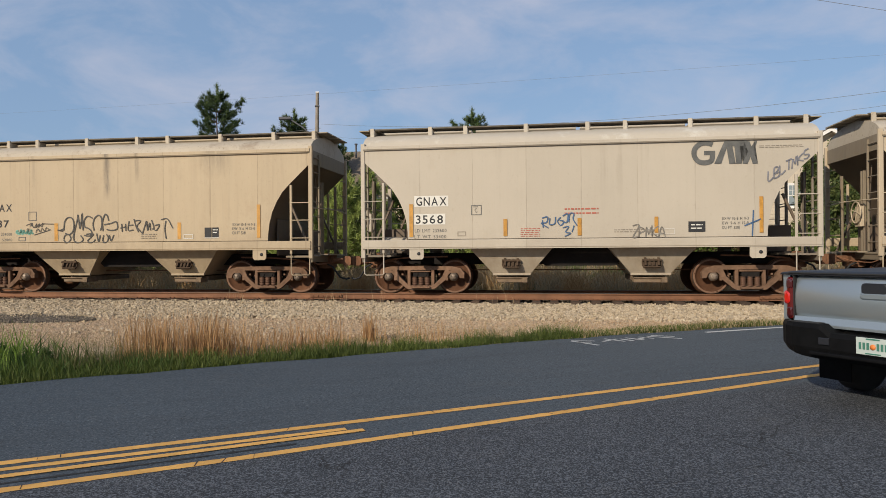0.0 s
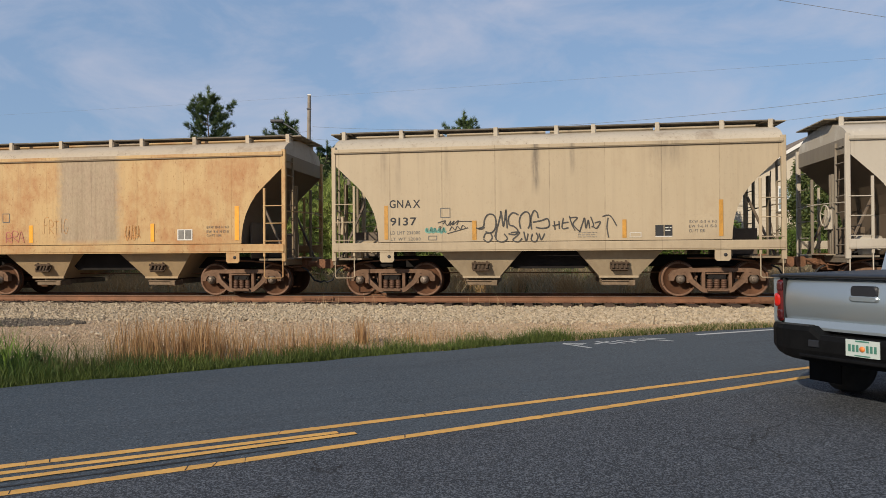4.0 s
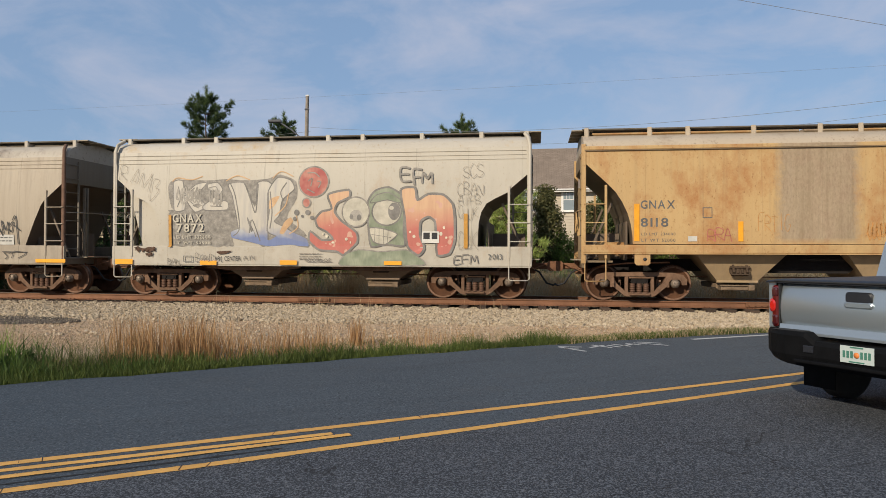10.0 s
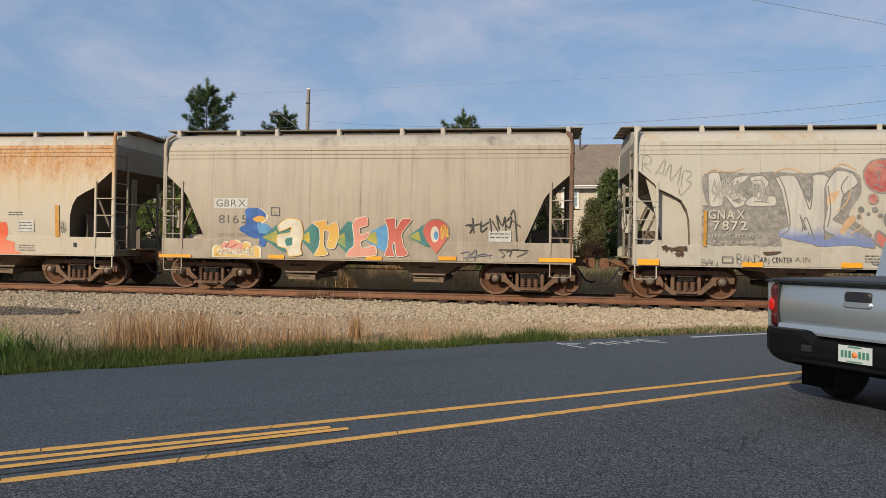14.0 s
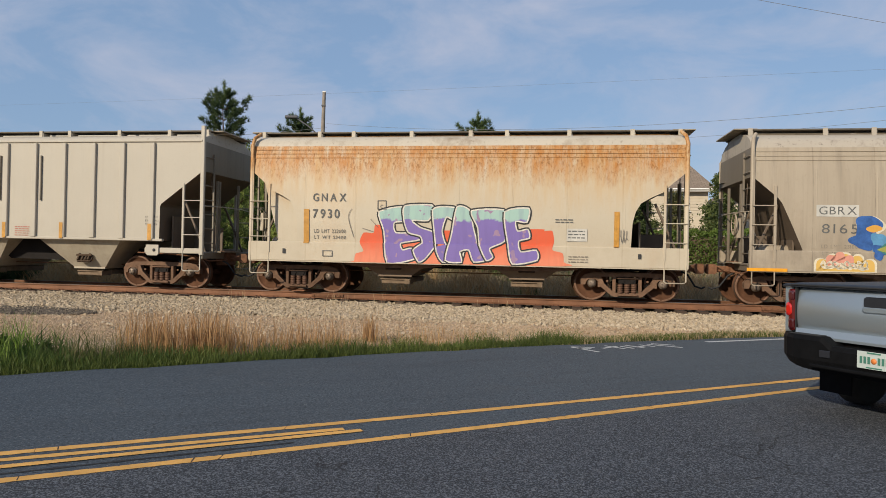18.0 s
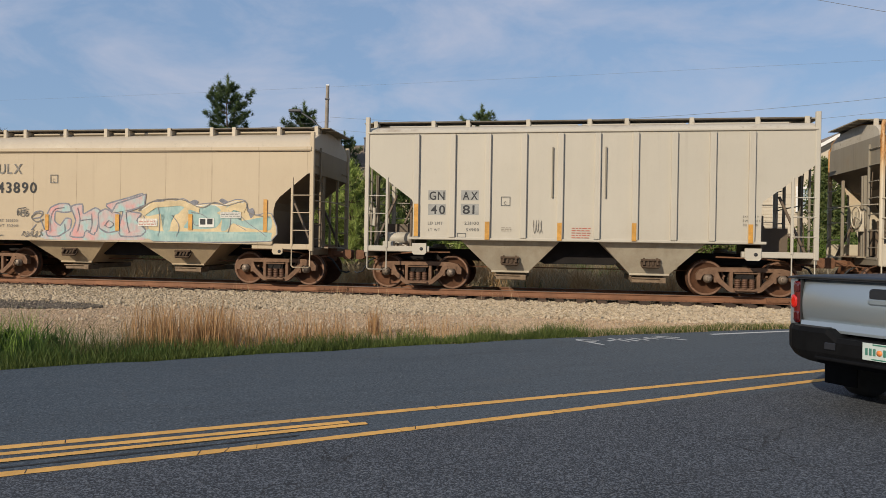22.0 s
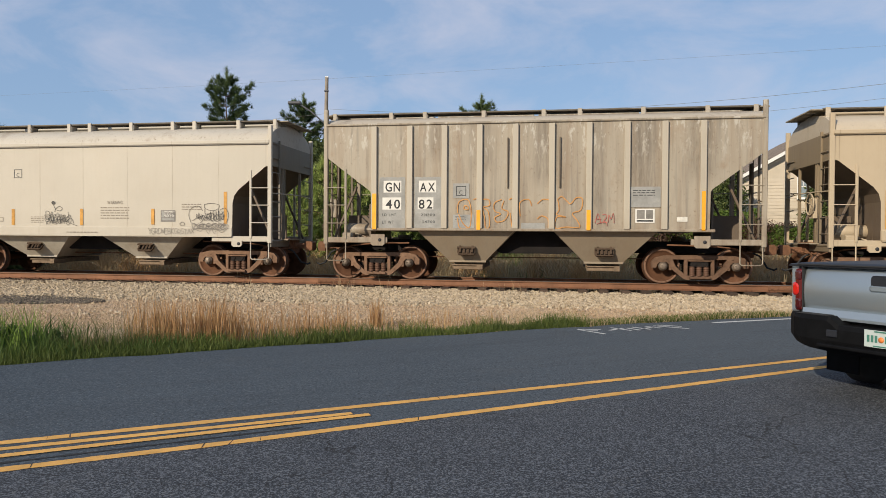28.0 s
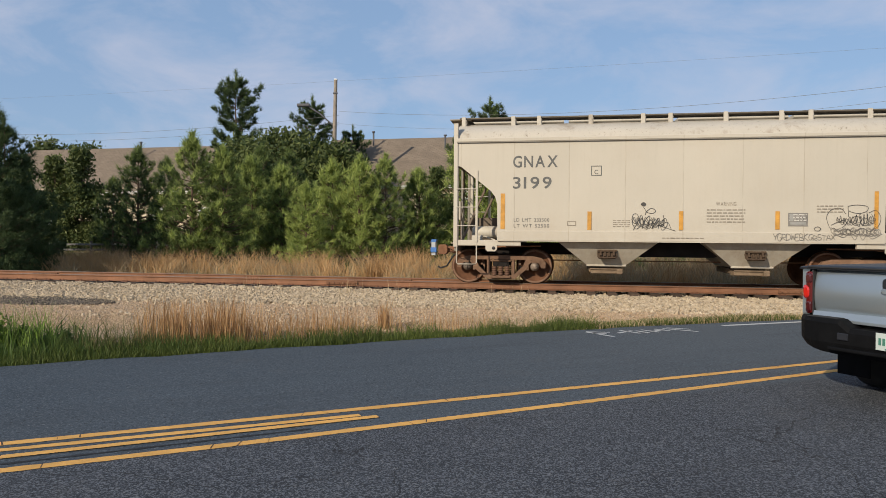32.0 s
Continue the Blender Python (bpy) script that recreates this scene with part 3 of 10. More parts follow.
def build_road():
    f = Form()
    rows = []
    for a in [-300, -120, -60, -40, -30, -22, *np.arange(-16, 14.1, 0.5), 16, 18]:
        jag = 0.05 * math.sin(a * 2.9) + 0.035 * math.sin(a * 7.3 + 1)
        far = on_road(a, edge_bow(max(-8, min(a, 14))) + jag)
        rows.append([on_road(a, -30), on_road(a, -12), on_road(a, -4), far, far + Vector((0, 0, -0.14))])
    f.grid(rows, False, flip=True)
    solid("road", f, MAT["asphalt"], "worn dark blue-grey asphalt road with speckled stone", "road", kind="structure")
    # near and far edge of the yellow marking, and the short third line that ends abreast of the camera
    def line(name, p0, p1, w, bow=0.0, lift=0.004):
        p0, p1 = Vector((*p0, 0)), Vector((*p1, 0))
        d = (p1 - p0).normalized()
        n = Vector((-d.y, d.x, 0)) * (w / 2)
        a, b = [], []
        rag = random.Random(name)
        cuts = 260
        for k in range(cuts + 1):
            t = k / cuts
            q = p0.lerp(p1, t) + Vector((-d.y, d.x, 0)) * (bow * 4 * t * (1 - t))
            ww = 1 + 0.04 * math.sin(k * 2.3) + 0.10 * rag.uniform(-1, 1)
            a.append(q + n * ww)
            b.append(q - n * ww)
        return strip(name, b, a, MAT["yellow_line"], "faded yellow painted road line", "road marking", lift)
    line("yellow_line_near", (-12.9, 0.0), (-1.63, 5.09), 0.105, -0.03)
    line("yellow_line_near_on", (-1.63, 5.09), (9.6, 10.85), 0.105, -0.05)
    line("yellow_line_far", (-12.7, 0.95), (-1.84, 5.74), 0.105, -0.02)
    line("yellow_line_far_on", (-1.84, 5.74), (9.5, 11.05), 0.105, -0.06)
    line("yellow_line_middle", (-12.8, 0.78), (-0.862, 5.945), 0.085, 0.0)
    line("yellow_line_middle_near", (-12.9, 0.34), (-3.2154, 4.711), 0.085, 0.0)
    line("yellow_line_middle_near_on", (-3.2154, 4.711), (-0.70, 5.895), 0.085, 0.0, 0.008)
    # blacked-out older line between the yellow ones
    tar = [((-12.9, 0.16), (-3.1, 4.58), 0.05), ((-3.1, 4.58), (-1.2, 5.50), 0.06)]
    for (p, q, w) in tar:
        a, b = [], []
        for k in range(31):
            x, y = p[0] + (q[0] - p[0]) * k / 30, p[1] + (q[1] - p[1]) * k / 30
            ww = w * (0.6 + 0.4 * math.sin(k * 1.7) * math.sin(k * 0.6 + 1))
            a.append((x, y + ww / 2))
            b.append((x, y - ww / 2))
        strip("blacked_out_line", b, a, MAT["tar"], "black tar over an older road line", "road marking", 0.003)
    # cracks across the thick paint
    rnd = random.Random(21)
    for p, q in (((-12.9, 0.0), (-1.63, 5.09)), ((-1.63, 5.09), (9.6, 10.85)), ((-1.84, 5.74), (9.5, 11.05)), ((-12.7, 0.95), (-1.84, 5.74))):
        a, b = Vector((*p, 0)), Vector((*q, 0))
        d = (b - a).normalized()
        n = Vector((-d.y, d.x, 0))
        for k in range(17):
            c = a.lerp(b, rnd.uniform(0.45, 1.0) if p[0] < -5 else rnd.uniform(0.0, 0.6))
            wide = rnd.uniform(0.25, 0.9)
            tilt = d * rnd.uniform(-0.03, 0.03)
            g = Form()
            g.face([(*(c - n * 0.052 - d * 0.006 * wide - tilt)[:2], ROAD_Z + 0.0055), (*(c - n * 0.052 + d * 0.006 * wide - tilt)[:2], ROAD_Z + 0.0055),
                    (*(c + n * 0.052 + d * 0.005 * wide + tilt)[:2], ROAD_Z + 0.0055), (*(c + n * 0.052 - d * 0.005 * wide + tilt)[:2], ROAD_Z + 0.0055)])
            solid("paint_crack", g, MAT["tar"], "dark crack across the yellow paint", "road marking", "structure")
    # white edge line towards the crossing
    def white(name, quad):
        g = Form()
        g.face([(x, y, ROAD_Z + 0.005) for x, y in quad])
        return solid(name, g, MAT["white_line"], "worn white painted road marking", "road marking", "structure")
    white("white_edge_line", [(4.74, 12.31), (9.5, 14.05), (9.46, 14.17), (4.70, 12.42)])
    # worn white pavement lettering, seen almost edge on
    strokes = [((2.12, 11.42), (2.46, 10.89)), ((2.12, 11.46), (2.50, 11.40)), ((2.62, 11.32), (2.92, 11.62)), ((2.72, 11.66), (2.98, 11.30)),
               ((2.98, 11.62), (3.14, 11.36)), ((3.10, 11.75), (3.34, 11.45)), ((3.22, 11.52), (3.5, 11.78)), ((3.36, 11.84), (3.56, 11.62)),
               ((3.52, 11.92), (4.01, 11.55)), ((3.62, 12.02), (3.98, 11.84)), ((2.2, 11.25), (2.42, 11.27))]
    for k, (p, q) in enumerate(strokes):
        d = (Vector((*q, 0)) - Vector((*p, 0))).normalized()
        n = Vector((-d.y, d.x, 0)) * 0.033
        p3, q3 = Vector((*p, 0)), Vector((*q, 0))
        white("pavement_letter_stroke", [(p3 + n)[:2], (p3 - n)[:2], (q3 - n)[:2], (q3 + n)[:2]][::-1])


MAT["tar"] = plain("road_tar", (0.014, 0.014, 0.015), 0.7, var=0.3, scale=20, bump=0.3, bscale=120)
build_road()


# ---- track ----
def sweep(profile, s0, s1, step, off):
    """A rail section of (across, height) carried along the line."""
    f = Form()
    rows = []
    n = int(round((s1 - s0) / step))
    for k in range(n + 1):
        s = s0 + (s1 - s0) * k / n
        rows.append([rail_point(s, off + a, z) for a, z in profile])
    f.grid(rows, False, True)
    return f


def build_track():
    web = [(-0.070, -0.172), (-0.070, -0.160), (-0.014, -0.140), (-0.010, -0.050), (-0.034, -0.036), (-0.036, -0.008)]
    section = web + [(-a, z) for a, z in web[::-1]]
    head = [(-0.035, -0.007), (-0.030, 0.0), (0.030, 0.0), (0.035, -0.007)]
    for side in (0.752, -0.752):
        rail = thing("rail", None, "rust-brown steel rail with a worn head", "rail", "rails of the track", "structure")
        part("rail_body", sweep(section, -90, 70, 2.0, side), MAT["rail"], rail)
        part("rail_head", sweep(head, -90, 70, 2.0, side), MAT["rail_top"], rail)
        for s in (-27.0, -15.1, -3.2, 8.7, 20.6):
            f = Form()
            for sgn in (-1, 1):
                f.box((0, sgn * 0.045, -0.09), (0.9, 0.035, 0.10), 0.012)
            for k in range(6):
                f.box((-0.375 + 0.15 * k, -0.075, -0.09), (0.03, 0.03, 0.03))
            ob = part("joint_bar", f, MAT["rust"], rail, "bolted rail joint bar")
            ob.matrix_basis = rail_pose(s + (0.0 if side > 0 else 1.2)) @ pose(0, -side, 0)
    rnd = random.Random(4)
    base = Form().box((0, 0, -0.085), (0.225, 2.6, 0.17), 0.015).mesh("sleeper", MAT["tie"])
    plate_f = Form().box((0, 0, 0), (0.19, 0.34, 0.02), 0.004)
    for dx in (-0.06, 0.06):
        plate_f.box((dx, -0.11, 0.02), (0.018, 0.03, 0.03)).box((dx, 0.11, 0.02), (0.018, 0.03, 0.03))
    plate_me = plate_f.mesh("tie_plate", MAT["plate"])
    for k in range(-64, 56):
        s = k * 0.52 + rnd.uniform(-0.03, 0.03)
        tie = thing("sleeper", rail_pose(s) @ pose(0, rnd.uniform(-0.05, 0.05), -0.175 + rnd.uniform(-0.008, 0.004), 0, 0, rnd.uniform(-1.5, 1.5)),
                    "dark weathered timber railway sleeper in ballast", "sleeper", "sleepers under the track")
        part("timber", base, None, tie)
        for y in (-0.752, 0.752):
            part("tie_plate", plate_me, None, tie, at=pose(0, y, 0.0))


build_track()


def stones(name, n, s0, s1, d0, d1, size, mat, label, seed, lift=0.0, density=None):
    """Many small angular stones strewn between two distances from the line."""
    rng = np.random.default_rng(seed)
    s, d = rng.uniform(s0, s1, n), rng.uniform(d0, d1, n)
    if density is not None:
        keep = rng.uniform(0, 1, n) < density(s, d)
        s, d = s[keep], d[keep]
    x, y = T_ORG[0] + s * T_DIR[0] + d * T_NRM[0], T_ORG[1] + s * T_DIR[1] + d * T_NRM[1]
    clear = beyond_road(x, y) > 0.06
    x, y, n = x[clear], y[clear], int(clear.sum())
    s = track_coords(x, y)[0]
    z = ground_z(x, y) + (lift(s) if callable(lift) else lift)
    c = np.array([(i, j, k) for i in (-1, 1) for j in (-1, 1) for k in (-1, 1)], float) * 0.5
    f = np.array([(0, 1, 3), (0, 3, 2), (4, 6, 7), (4, 7, 5), (0, 4, 5), (0, 5, 1), (2, 3, 7), (2, 7, 6), (0, 2, 6), (0, 6, 4), (1, 5, 7), (1, 7, 3)])
    v = c[None] * rng.uniform(0.55, 1.3, (n, 8, 3)) * (size * rng.uniform(0.6, 1.35, (n, 1, 1))) * rng.uniform(0.7, 1.2, (n, 1, 3))
    ang = rng.uniform(0, 2 * np.pi, (n, 3))
    for a, (i, j) in zip(ang.T, ((0, 1), (1, 2), (0, 2))):
        ca, sa = np.cos(a)[:, None], np.sin(a)[:, None]
        p, q = v[..., i].copy(), v[..., j].copy()
        v[..., i], v[..., j] = ca * p - sa * q, sa * p + ca * q
    v += np.stack([x, y, z], -1)[:, None]
    faces = (f[None] + 8 * np.arange(n)[:, None, None]).reshape(-1, 3)
    tagged(new(name, cloud_mesh(name, v.reshape(-1, 3), faces, mat)), label, "gravel", kind="stuff")


# stone tones darkened to paint in the shadow under the train
MAT["shadow_stones"] = stony("shadow_ballast_stone", ((0.05, 0.042, 0.035), (0.085, 0.07, 0.055), (0.11, 0.09, 0.07), (0.065, 0.055, 0.045)))
stones("ballast", 62000, -24, 17, -4.3, -1.62, 0.052, MAT["stones"], "pale crushed-stone ballast of the track", 1, 0.008,
       lambda s, d: np.interp(d, [-4.3, -3.9, -3.5, -1.3], [0.05, 0.35, 1, 1]))
stones("ballast_shoulder", 19000, -24, 17, -1.72, -0.85, 0.052, MAT["stones"], "pale crushed-stone ballast around the sleepers", 6, lambda s: np.interp(s, [-4, 3], [0.045, 0.0]),
       lambda s, d: np.where(np.abs((s / 0.52) % 1 - 0.5) < 0.30, 1.0, np.where(d < -1.32, 0.9, np.interp(s, [-4, 3], [0.5, 0.08]))))
stones("ballast_between", 9000, -24, 17, -0.62, 3.2, 0.062, MAT["shadow_stones"], "ballast between and beyond the rails, darkened as train shadow", 2, 0.008)
stones("loose_gravel", 60000, -20, 16, -8.6, -3.5, 0.021, MAT["pebbles"], "loose tan gravel beside the road", 3, 0.004)
stones("stray_ballast", 1500, -20, 16, -7.0, -3.9, 0.045, MAT["stones"], "stray pale ballast stones on the gravel", 5, 0.006)


def build_dark_patch():
    f = Form()
    rng = random.Random(8)
    cx, cy = track_coords(-11.1, 16.6)
    ring = []
    for k in range(40):
        t = 2 * math.pi * k / 40
        s = cx + 2.9 * math.cos(t) * rng.uniform(0.93, 1.05)
        d = cy + 0.62 * math.sin(t) * rng.uniform(0.8, 1.15)
        x, y = T_ORG[0] + s * T_DIR[0] + d * T_NRM[0], T_ORG[1] + s * T_DIR[1] + d * T_NRM[1]
        ring.append((x, y, float(ground_z(x, y)) + 0.022))
    f.face(ring)
    solid("dark_gravel_patch", f, MAT["dark_gravel"], "patch of dark gravel beside the track", "gravel", kind="structure")

    k, d0 = track_coords(-11.1, 16.6)
    stones("dark_spilled_stone", 2600, k - 2.9, k + 2.9, d0 - 0.6, d0 + 0.6, 0.036, MAT["dark_stones"], "dark gravel stones beside the track", 9, 0.022,
           lambda s, d: (((s - k) / 2.9) ** 2 + ((d - d0) / 0.6) ** 2 < 1) * 1.0)


MAT["dark_stones"] = stony("dark_stone", ((0.10, 0.084, 0.07), (0.17, 0.145, 0.12), (0.13, 0.11, 0.09), (0.26, 0.22, 0.17)))
build_dark_patch()


# ---- the train ----
PAINT = {
    "3568": car_paint("cream_paint_a", (0.445, 0.392, 0.318), (0.336, 0.270, 0.195), (0.240, 0.136, 0.072), 0.30, 0.10, sooty=0.10, seed=1, seams=0.35),
    "9137": car_paint("cream_paint_b", (0.424, 0.336, 0.224), (0.288, 0.208, 0.128), (0.240, 0.152, 0.088), 0.45, 0.18, sooty=0.14, seed=2, seams=0.55, drips=((-0.30, 0.13, 2.75, 0.85), (0.62, 0.08, 3.2, 0.8), (2.95, 0.55, 3.35, 0.5), (-2.6, 0.07, 3.1, 0.35))),
    "8118": car_paint("rusty_cream_paint", (0.480, 0.320, 0.145), (0.365, 0.190, 0.065), (0.330, 0.135, 0.042), 0.5, 1.0, sooty=0.22, seed=3, patch=(-1.0, 0.85, (0.235, 0.19, 0.14)), seams=0.35),
    "7872": car_paint("grey_white_paint_a", (0.448, 0.408, 0.336), (0.320, 0.272, 0.208), (0.336, 0.192, 0.080), 0.40, 0.35, sooty=0.14, seed=4, seams=0.35),
    "8165": car_paint("dusty_grey_paint", (0.378, 0.318, 0.240), (0.232, 0.184, 0.132), (0.192, 0.128, 0.080), 0.60, 0.16, sooty=0.24, seed=5, seams=0.55),
    "7930": car_paint("rust_topped_paint", (0.488, 0.428, 0.328), (0.400, 0.304, 0.192), (0.400, 0.160, 0.028), 0.30, 0.12, sooty=0.06, band=(3.35, 4.05, 0.95), seed=6, seams=0.35),
    "4081": car_paint("pale_ribbed_paint", (0.425, 0.388, 0.322), (0.336, 0.280, 0.208), (0.224, 0.136, 0.080), 0.22, 0.06, sooty=0.08, seed=7),
    "243890": car_paint("tan_paint", (0.435, 0.350, 0.240), (0.336, 0.248, 0.152), (0.240, 0.144, 0.072), 0.25, 0.08, sooty=0.08, seed=8, seams=0.55),
    "4082": car_paint("streaked_grey_paint", (0.325, 0.282, 0.218), (0.19, 0.122, 0.07), (0.205, 0.112, 0.05), 0.85, 0.5, sooty=0.34, seed=9, drips=((0.3, 0.5, 2.5, 0.7), (2.7, 0.6, 2.2, 0.75), (4.1, 0.5, 2.6, 0.7), (-1.3, 0.45, 2.8, 0.65), (-2.5, 0.3, 3.2, 0.6), (1.6, 0.25, 1.8, 0.6)), flakes=0.75),
    "3199": car_paint("pale_cream_paint", (0.455, 0.415, 0.345), (0.400, 0.312, 0.208), (0.320, 0.192, 0.096), 0.25, 0.06, sooty=0.05, seed=10, seams=0.35),
    "9592": car_paint("cream_paint_c", (0.440, 0.360, 0.256), (0.304, 0.224, 0.144), (0.272, 0.144, 0.064), 0.40, 0.25, sooty=0.14, seed=11, seams=0.35),
}
BASE_TONE = {"3568": (0.445, 0.380, 0.295), "9137": (0.424, 0.336, 0.224), "8118": (0.400, 0.284, 0.160), "7872": (0.448, 0.408, 0.336), "8165": (0.352, 0.300, 0.232), "7930": (0.488, 0.428, 0.328), "4081": (0.440, 0.388, 0.300), "243890": (0.452, 0.348, 0.220), "4082": (0.27, 0.22, 0.16), "3199": (0.455, 0.415, 0.345), "9592": (0.440, 0.360, 0.256)}
ROOF_FLAKES = {"3568": (0.62, 0.60, 0.54), "243890": (0.50, 0.44, 0.34), "7872": (0.42, 0.28, 0.12), "8165": (0.13, 0.10, 0.08), "4082": (0.12, 0.095, 0.075)}
# grimy paint at half the body tone, so car-end shade is in the colour
SHADED_GRIME = {key: car_paint("shaded_grimy_" + m.name, tuple(0.50 * c for c in tone), (0.13, 0.095, 0.065), (0.25, 0.155, 0.08), 0.55, 0.30, sooty=0.14, seed=40 + k)
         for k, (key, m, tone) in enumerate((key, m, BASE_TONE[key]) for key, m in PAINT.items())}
BAY = {key: car_paint("bay_" + m.name, tuple(0.98 * c for c in tone), (0.27, 0.195, 0.125), (0.25, 0.155, 0.08), 0.5, 0.22, sooty=0.10, seed=20 + k)
       for k, (key, m, tone) in enumerate((key, m, BASE_TONE[key]) for key, m in PAINT.items())}
ROOF = {key: car_paint("roof_" + m.name, tuple(0.45 * c + 0.55 * g for c, g in zip(tone, (0.44, 0.40, 0.34))), (0.26, 0.21, 0.155), ROOF_FLAKES.get(key, (0.20, 0.14, 0.09)), 0.25, 0.7, sooty=0.4, seed=70 + k)
        for k, (key, m, tone) in enumerate((key, m, BASE_TONE[key]) for key, m in PAINT.items())}
# shade of the end openings put into the paint of slope sheets and struts
SLOPE = car_paint("shaded_slope_paint", (0.135, 0.10, 0.07), (0.09, 0.066, 0.046), (0.10, 0.055, 0.03), 0.5, 0.4, sooty=0.4, seed=61)
RUSTY_BAY = car_paint("rusty_brown_bay_paint", (0.215, 0.15, 0.098), (0.14, 0.095, 0.06), (0.16, 0.085, 0.042), 0.5, 0.5, sooty=0.3, seed=63)
CUT = {
    "curved": [(0, 3.52), (0.08, 3.47), (0.62, 2.96), (0.80, 2.77), (0.96, 2.52), (1.09, 2.24), (1.17, 1.95), (1.21, 1.66), (1.215, 1.53), (1.22, 1.46)],
    "arched": [(0, 3.30), (0.10, 3.24), (0.50, 2.90), (0.56, 2.80), (0.90, 2.64), (1.14, 2.50), (1.27, 2.28), (1.34, 2.0), (1.36, 1.6), (1.365, 1.46), (1.37, 1.38)],
    "sloped": [(0, 3.17), (0.10, 3.12), (0.62, 2.66), (0.72, 2.52), (0.95, 2.0), (1.20, 1.42), (1.21, 1.33)],
    "angled": [(0, 3.28), (0.06, 3.25), (1.23, 2.37), (1.26, 2.30), (1.27, 1.40), (1.28, 1.34)],
    "square": [(0, 3.08), (0.14, 3.05), (0.92, 2.42), (1.04, 2.26), (1.09, 2.06), (1.10, 1.25), (1.11, 1.16)],
}


def side_y(spec, z):
    """Half the body's width at a height."""
    return 1.58 - spec["bulge"] * ((z - 2.35) / 1.5) ** 2


def hull_forms(spec):
    """Side and underside, and the roof, of a covered hopper."""
    L, cut, ze = spec["L"], CUT[spec["cut"]], spec["eave"]
    low = cut[-1][1]
    left = [(u, z) for u, z in cut]
    inner = [cut[-1][0] + 0.12 + k * (L - 2 * cut[-1][0] - 0.24) / 14 for k in range(15)]
    stations = left + [(u, low) for u in inner] + [(L - u, z) for u, z in cut[::-1]]
    rows, tops = [], []
    n = 9
    for u, zb in stations:
        x = u - L / 2
        near = []
        for k in range(n + 1):
            z = zb + (ze - zb) * k / n
            near.append((x, -side_y(spec, z), z))
        rows.append(near + [(a, -b, c) for a, b, c in near[::-1]])
    f = Form()
    f.grid([r[:n + 1] for r in rows], spec["bulge"] > 0, flip=True)
    f.grid([r[n + 1:] for r in rows], spec["bulge"] > 0, flip=True)
    under = Form().grid([[r[0], r[-1]] for r in rows], False)
    ends = (Form().face(rows[0]), Form().face(rows[-1][::-1]))
    g = Form()
    ye = side_y(spec, ze) - 0.02
    arc = []
    m = 12
    for k in range(m + 1):
        t = math.pi * k / m
        arc.append((-ye * math.cos(t), ze + spec["rise"] * math.sin(t) ** spec["round"]))
    g.grid([[(x, y, z) for y, z in arc] for x in (-L / 2 + 0.01, -L / 4, 0.0, L / 4, L / 2 - 0.01)], True, flip=True)
    g.face([(-L / 2 + 0.01, y, z) for y, z in arc])
    g.face([(L / 2 - 0.01, y, z) for y, z in arc[::-1]])
    return f, under, ends, g


def side_frame_mesh():
    f = Form()
    top = [(-1.17, 0.42), (-1.18, 0.56), (-1.08, 0.68), (-0.85, 0.735), (0, 0.75), (0.85, 0.735), (1.08, 0.68), (1.18, 0.56), (1.17, 0.42), (1.06, 0.42),
           (0.99, 0.60), (0.75, 0.635), (-0.75, 0.635), (-0.99, 0.60), (-1.06, 0.42)]
    f.prism(top[::-1], -0.080, 0.080)
    vee = [(-0.78, 0.64), (-0.70, 0.40), (-0.40, 0.15), (-0.33, 0.12), (0.33, 0.12), (0.40, 0.15), (0.70, 0.40), (0.78, 0.64), (0.66, 0.64), (0.58, 0.46),
           (0.33, 0.225), (-0.33, 0.225), (-0.58, 0.46), (-0.66, 0.64)]
    f.prism(vee[::-1], -0.086, 0.070)
    for x in (-0.325, 0.325):
        f.box((x, 0, 0.43), (0.085, 0.145, 0.42), 0.01)
        f.box((x * 1.55, -0.07, 0.52), (0.05, 0.03, 0.05), 0.01)
    for x in (-0.889, 0.889):
        f.prism([(x - 0.15, 0.62), (x + 0.15, 0.62), (x + 0.15, 0.50), (x + 0.09, 0.56), (x - 0.09, 0.56), (x - 0.15, 0.50)][::-1], -0.092, 0.075)
        s = 1 if x > 0 else -1
        f.prism([(x - s * 0.15, 0.52), (x - s * 0.15, 0.36), (x - s * 0.21, 0.36), (x - s * 0.21, 0.56)][:: s], -0.074, 0.060)
    f.box((0, -0.02, 0.60), (0.54, 0.20, 0.035), 0.01)
    f.box((0, -0.06, 0.175), (0.5, 0.20, 0.05), 0.01)
    return f.mesh("side_frame", MAT["truck"])


def bolster_mesh():
    f = Form().box((0, 0, 0.53), (0.42, 2.16, 0.15), 0.03)
    f.box((0, 0, 0.64), (0.5, 0.9, 0.09), 0.02)
    f.box((-0.52, 0, 0.40), (0.10, 1.7, 0.12), 0.02).box((0.52, 0, 0.40), (0.10, 1.7, 0.12), 0.02)
    for x in (-0.12, 0.12):
        f.prism([(x - 0.06, 0.555), (x + 0.06, 0.555), (x + 0.02, 0.47), (x - 0.02, 0.47)][::-1], -1.10, -1.07)
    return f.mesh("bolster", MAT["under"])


def coil_mesh():
    prof = [(0.0, 0.235)]
    turns = 5
    for k in range(turns * 4 + 1):
        prof.append((0.070 + 0.013 * math.cos(2 * math.pi * k / 4), 0.235 + 0.24 * k / (turns * 4)))
    prof.append((0.0, 0.475))
    return Form().lathe(prof, n=14, axis="z").mesh("coil_spring", MAT["spring"])


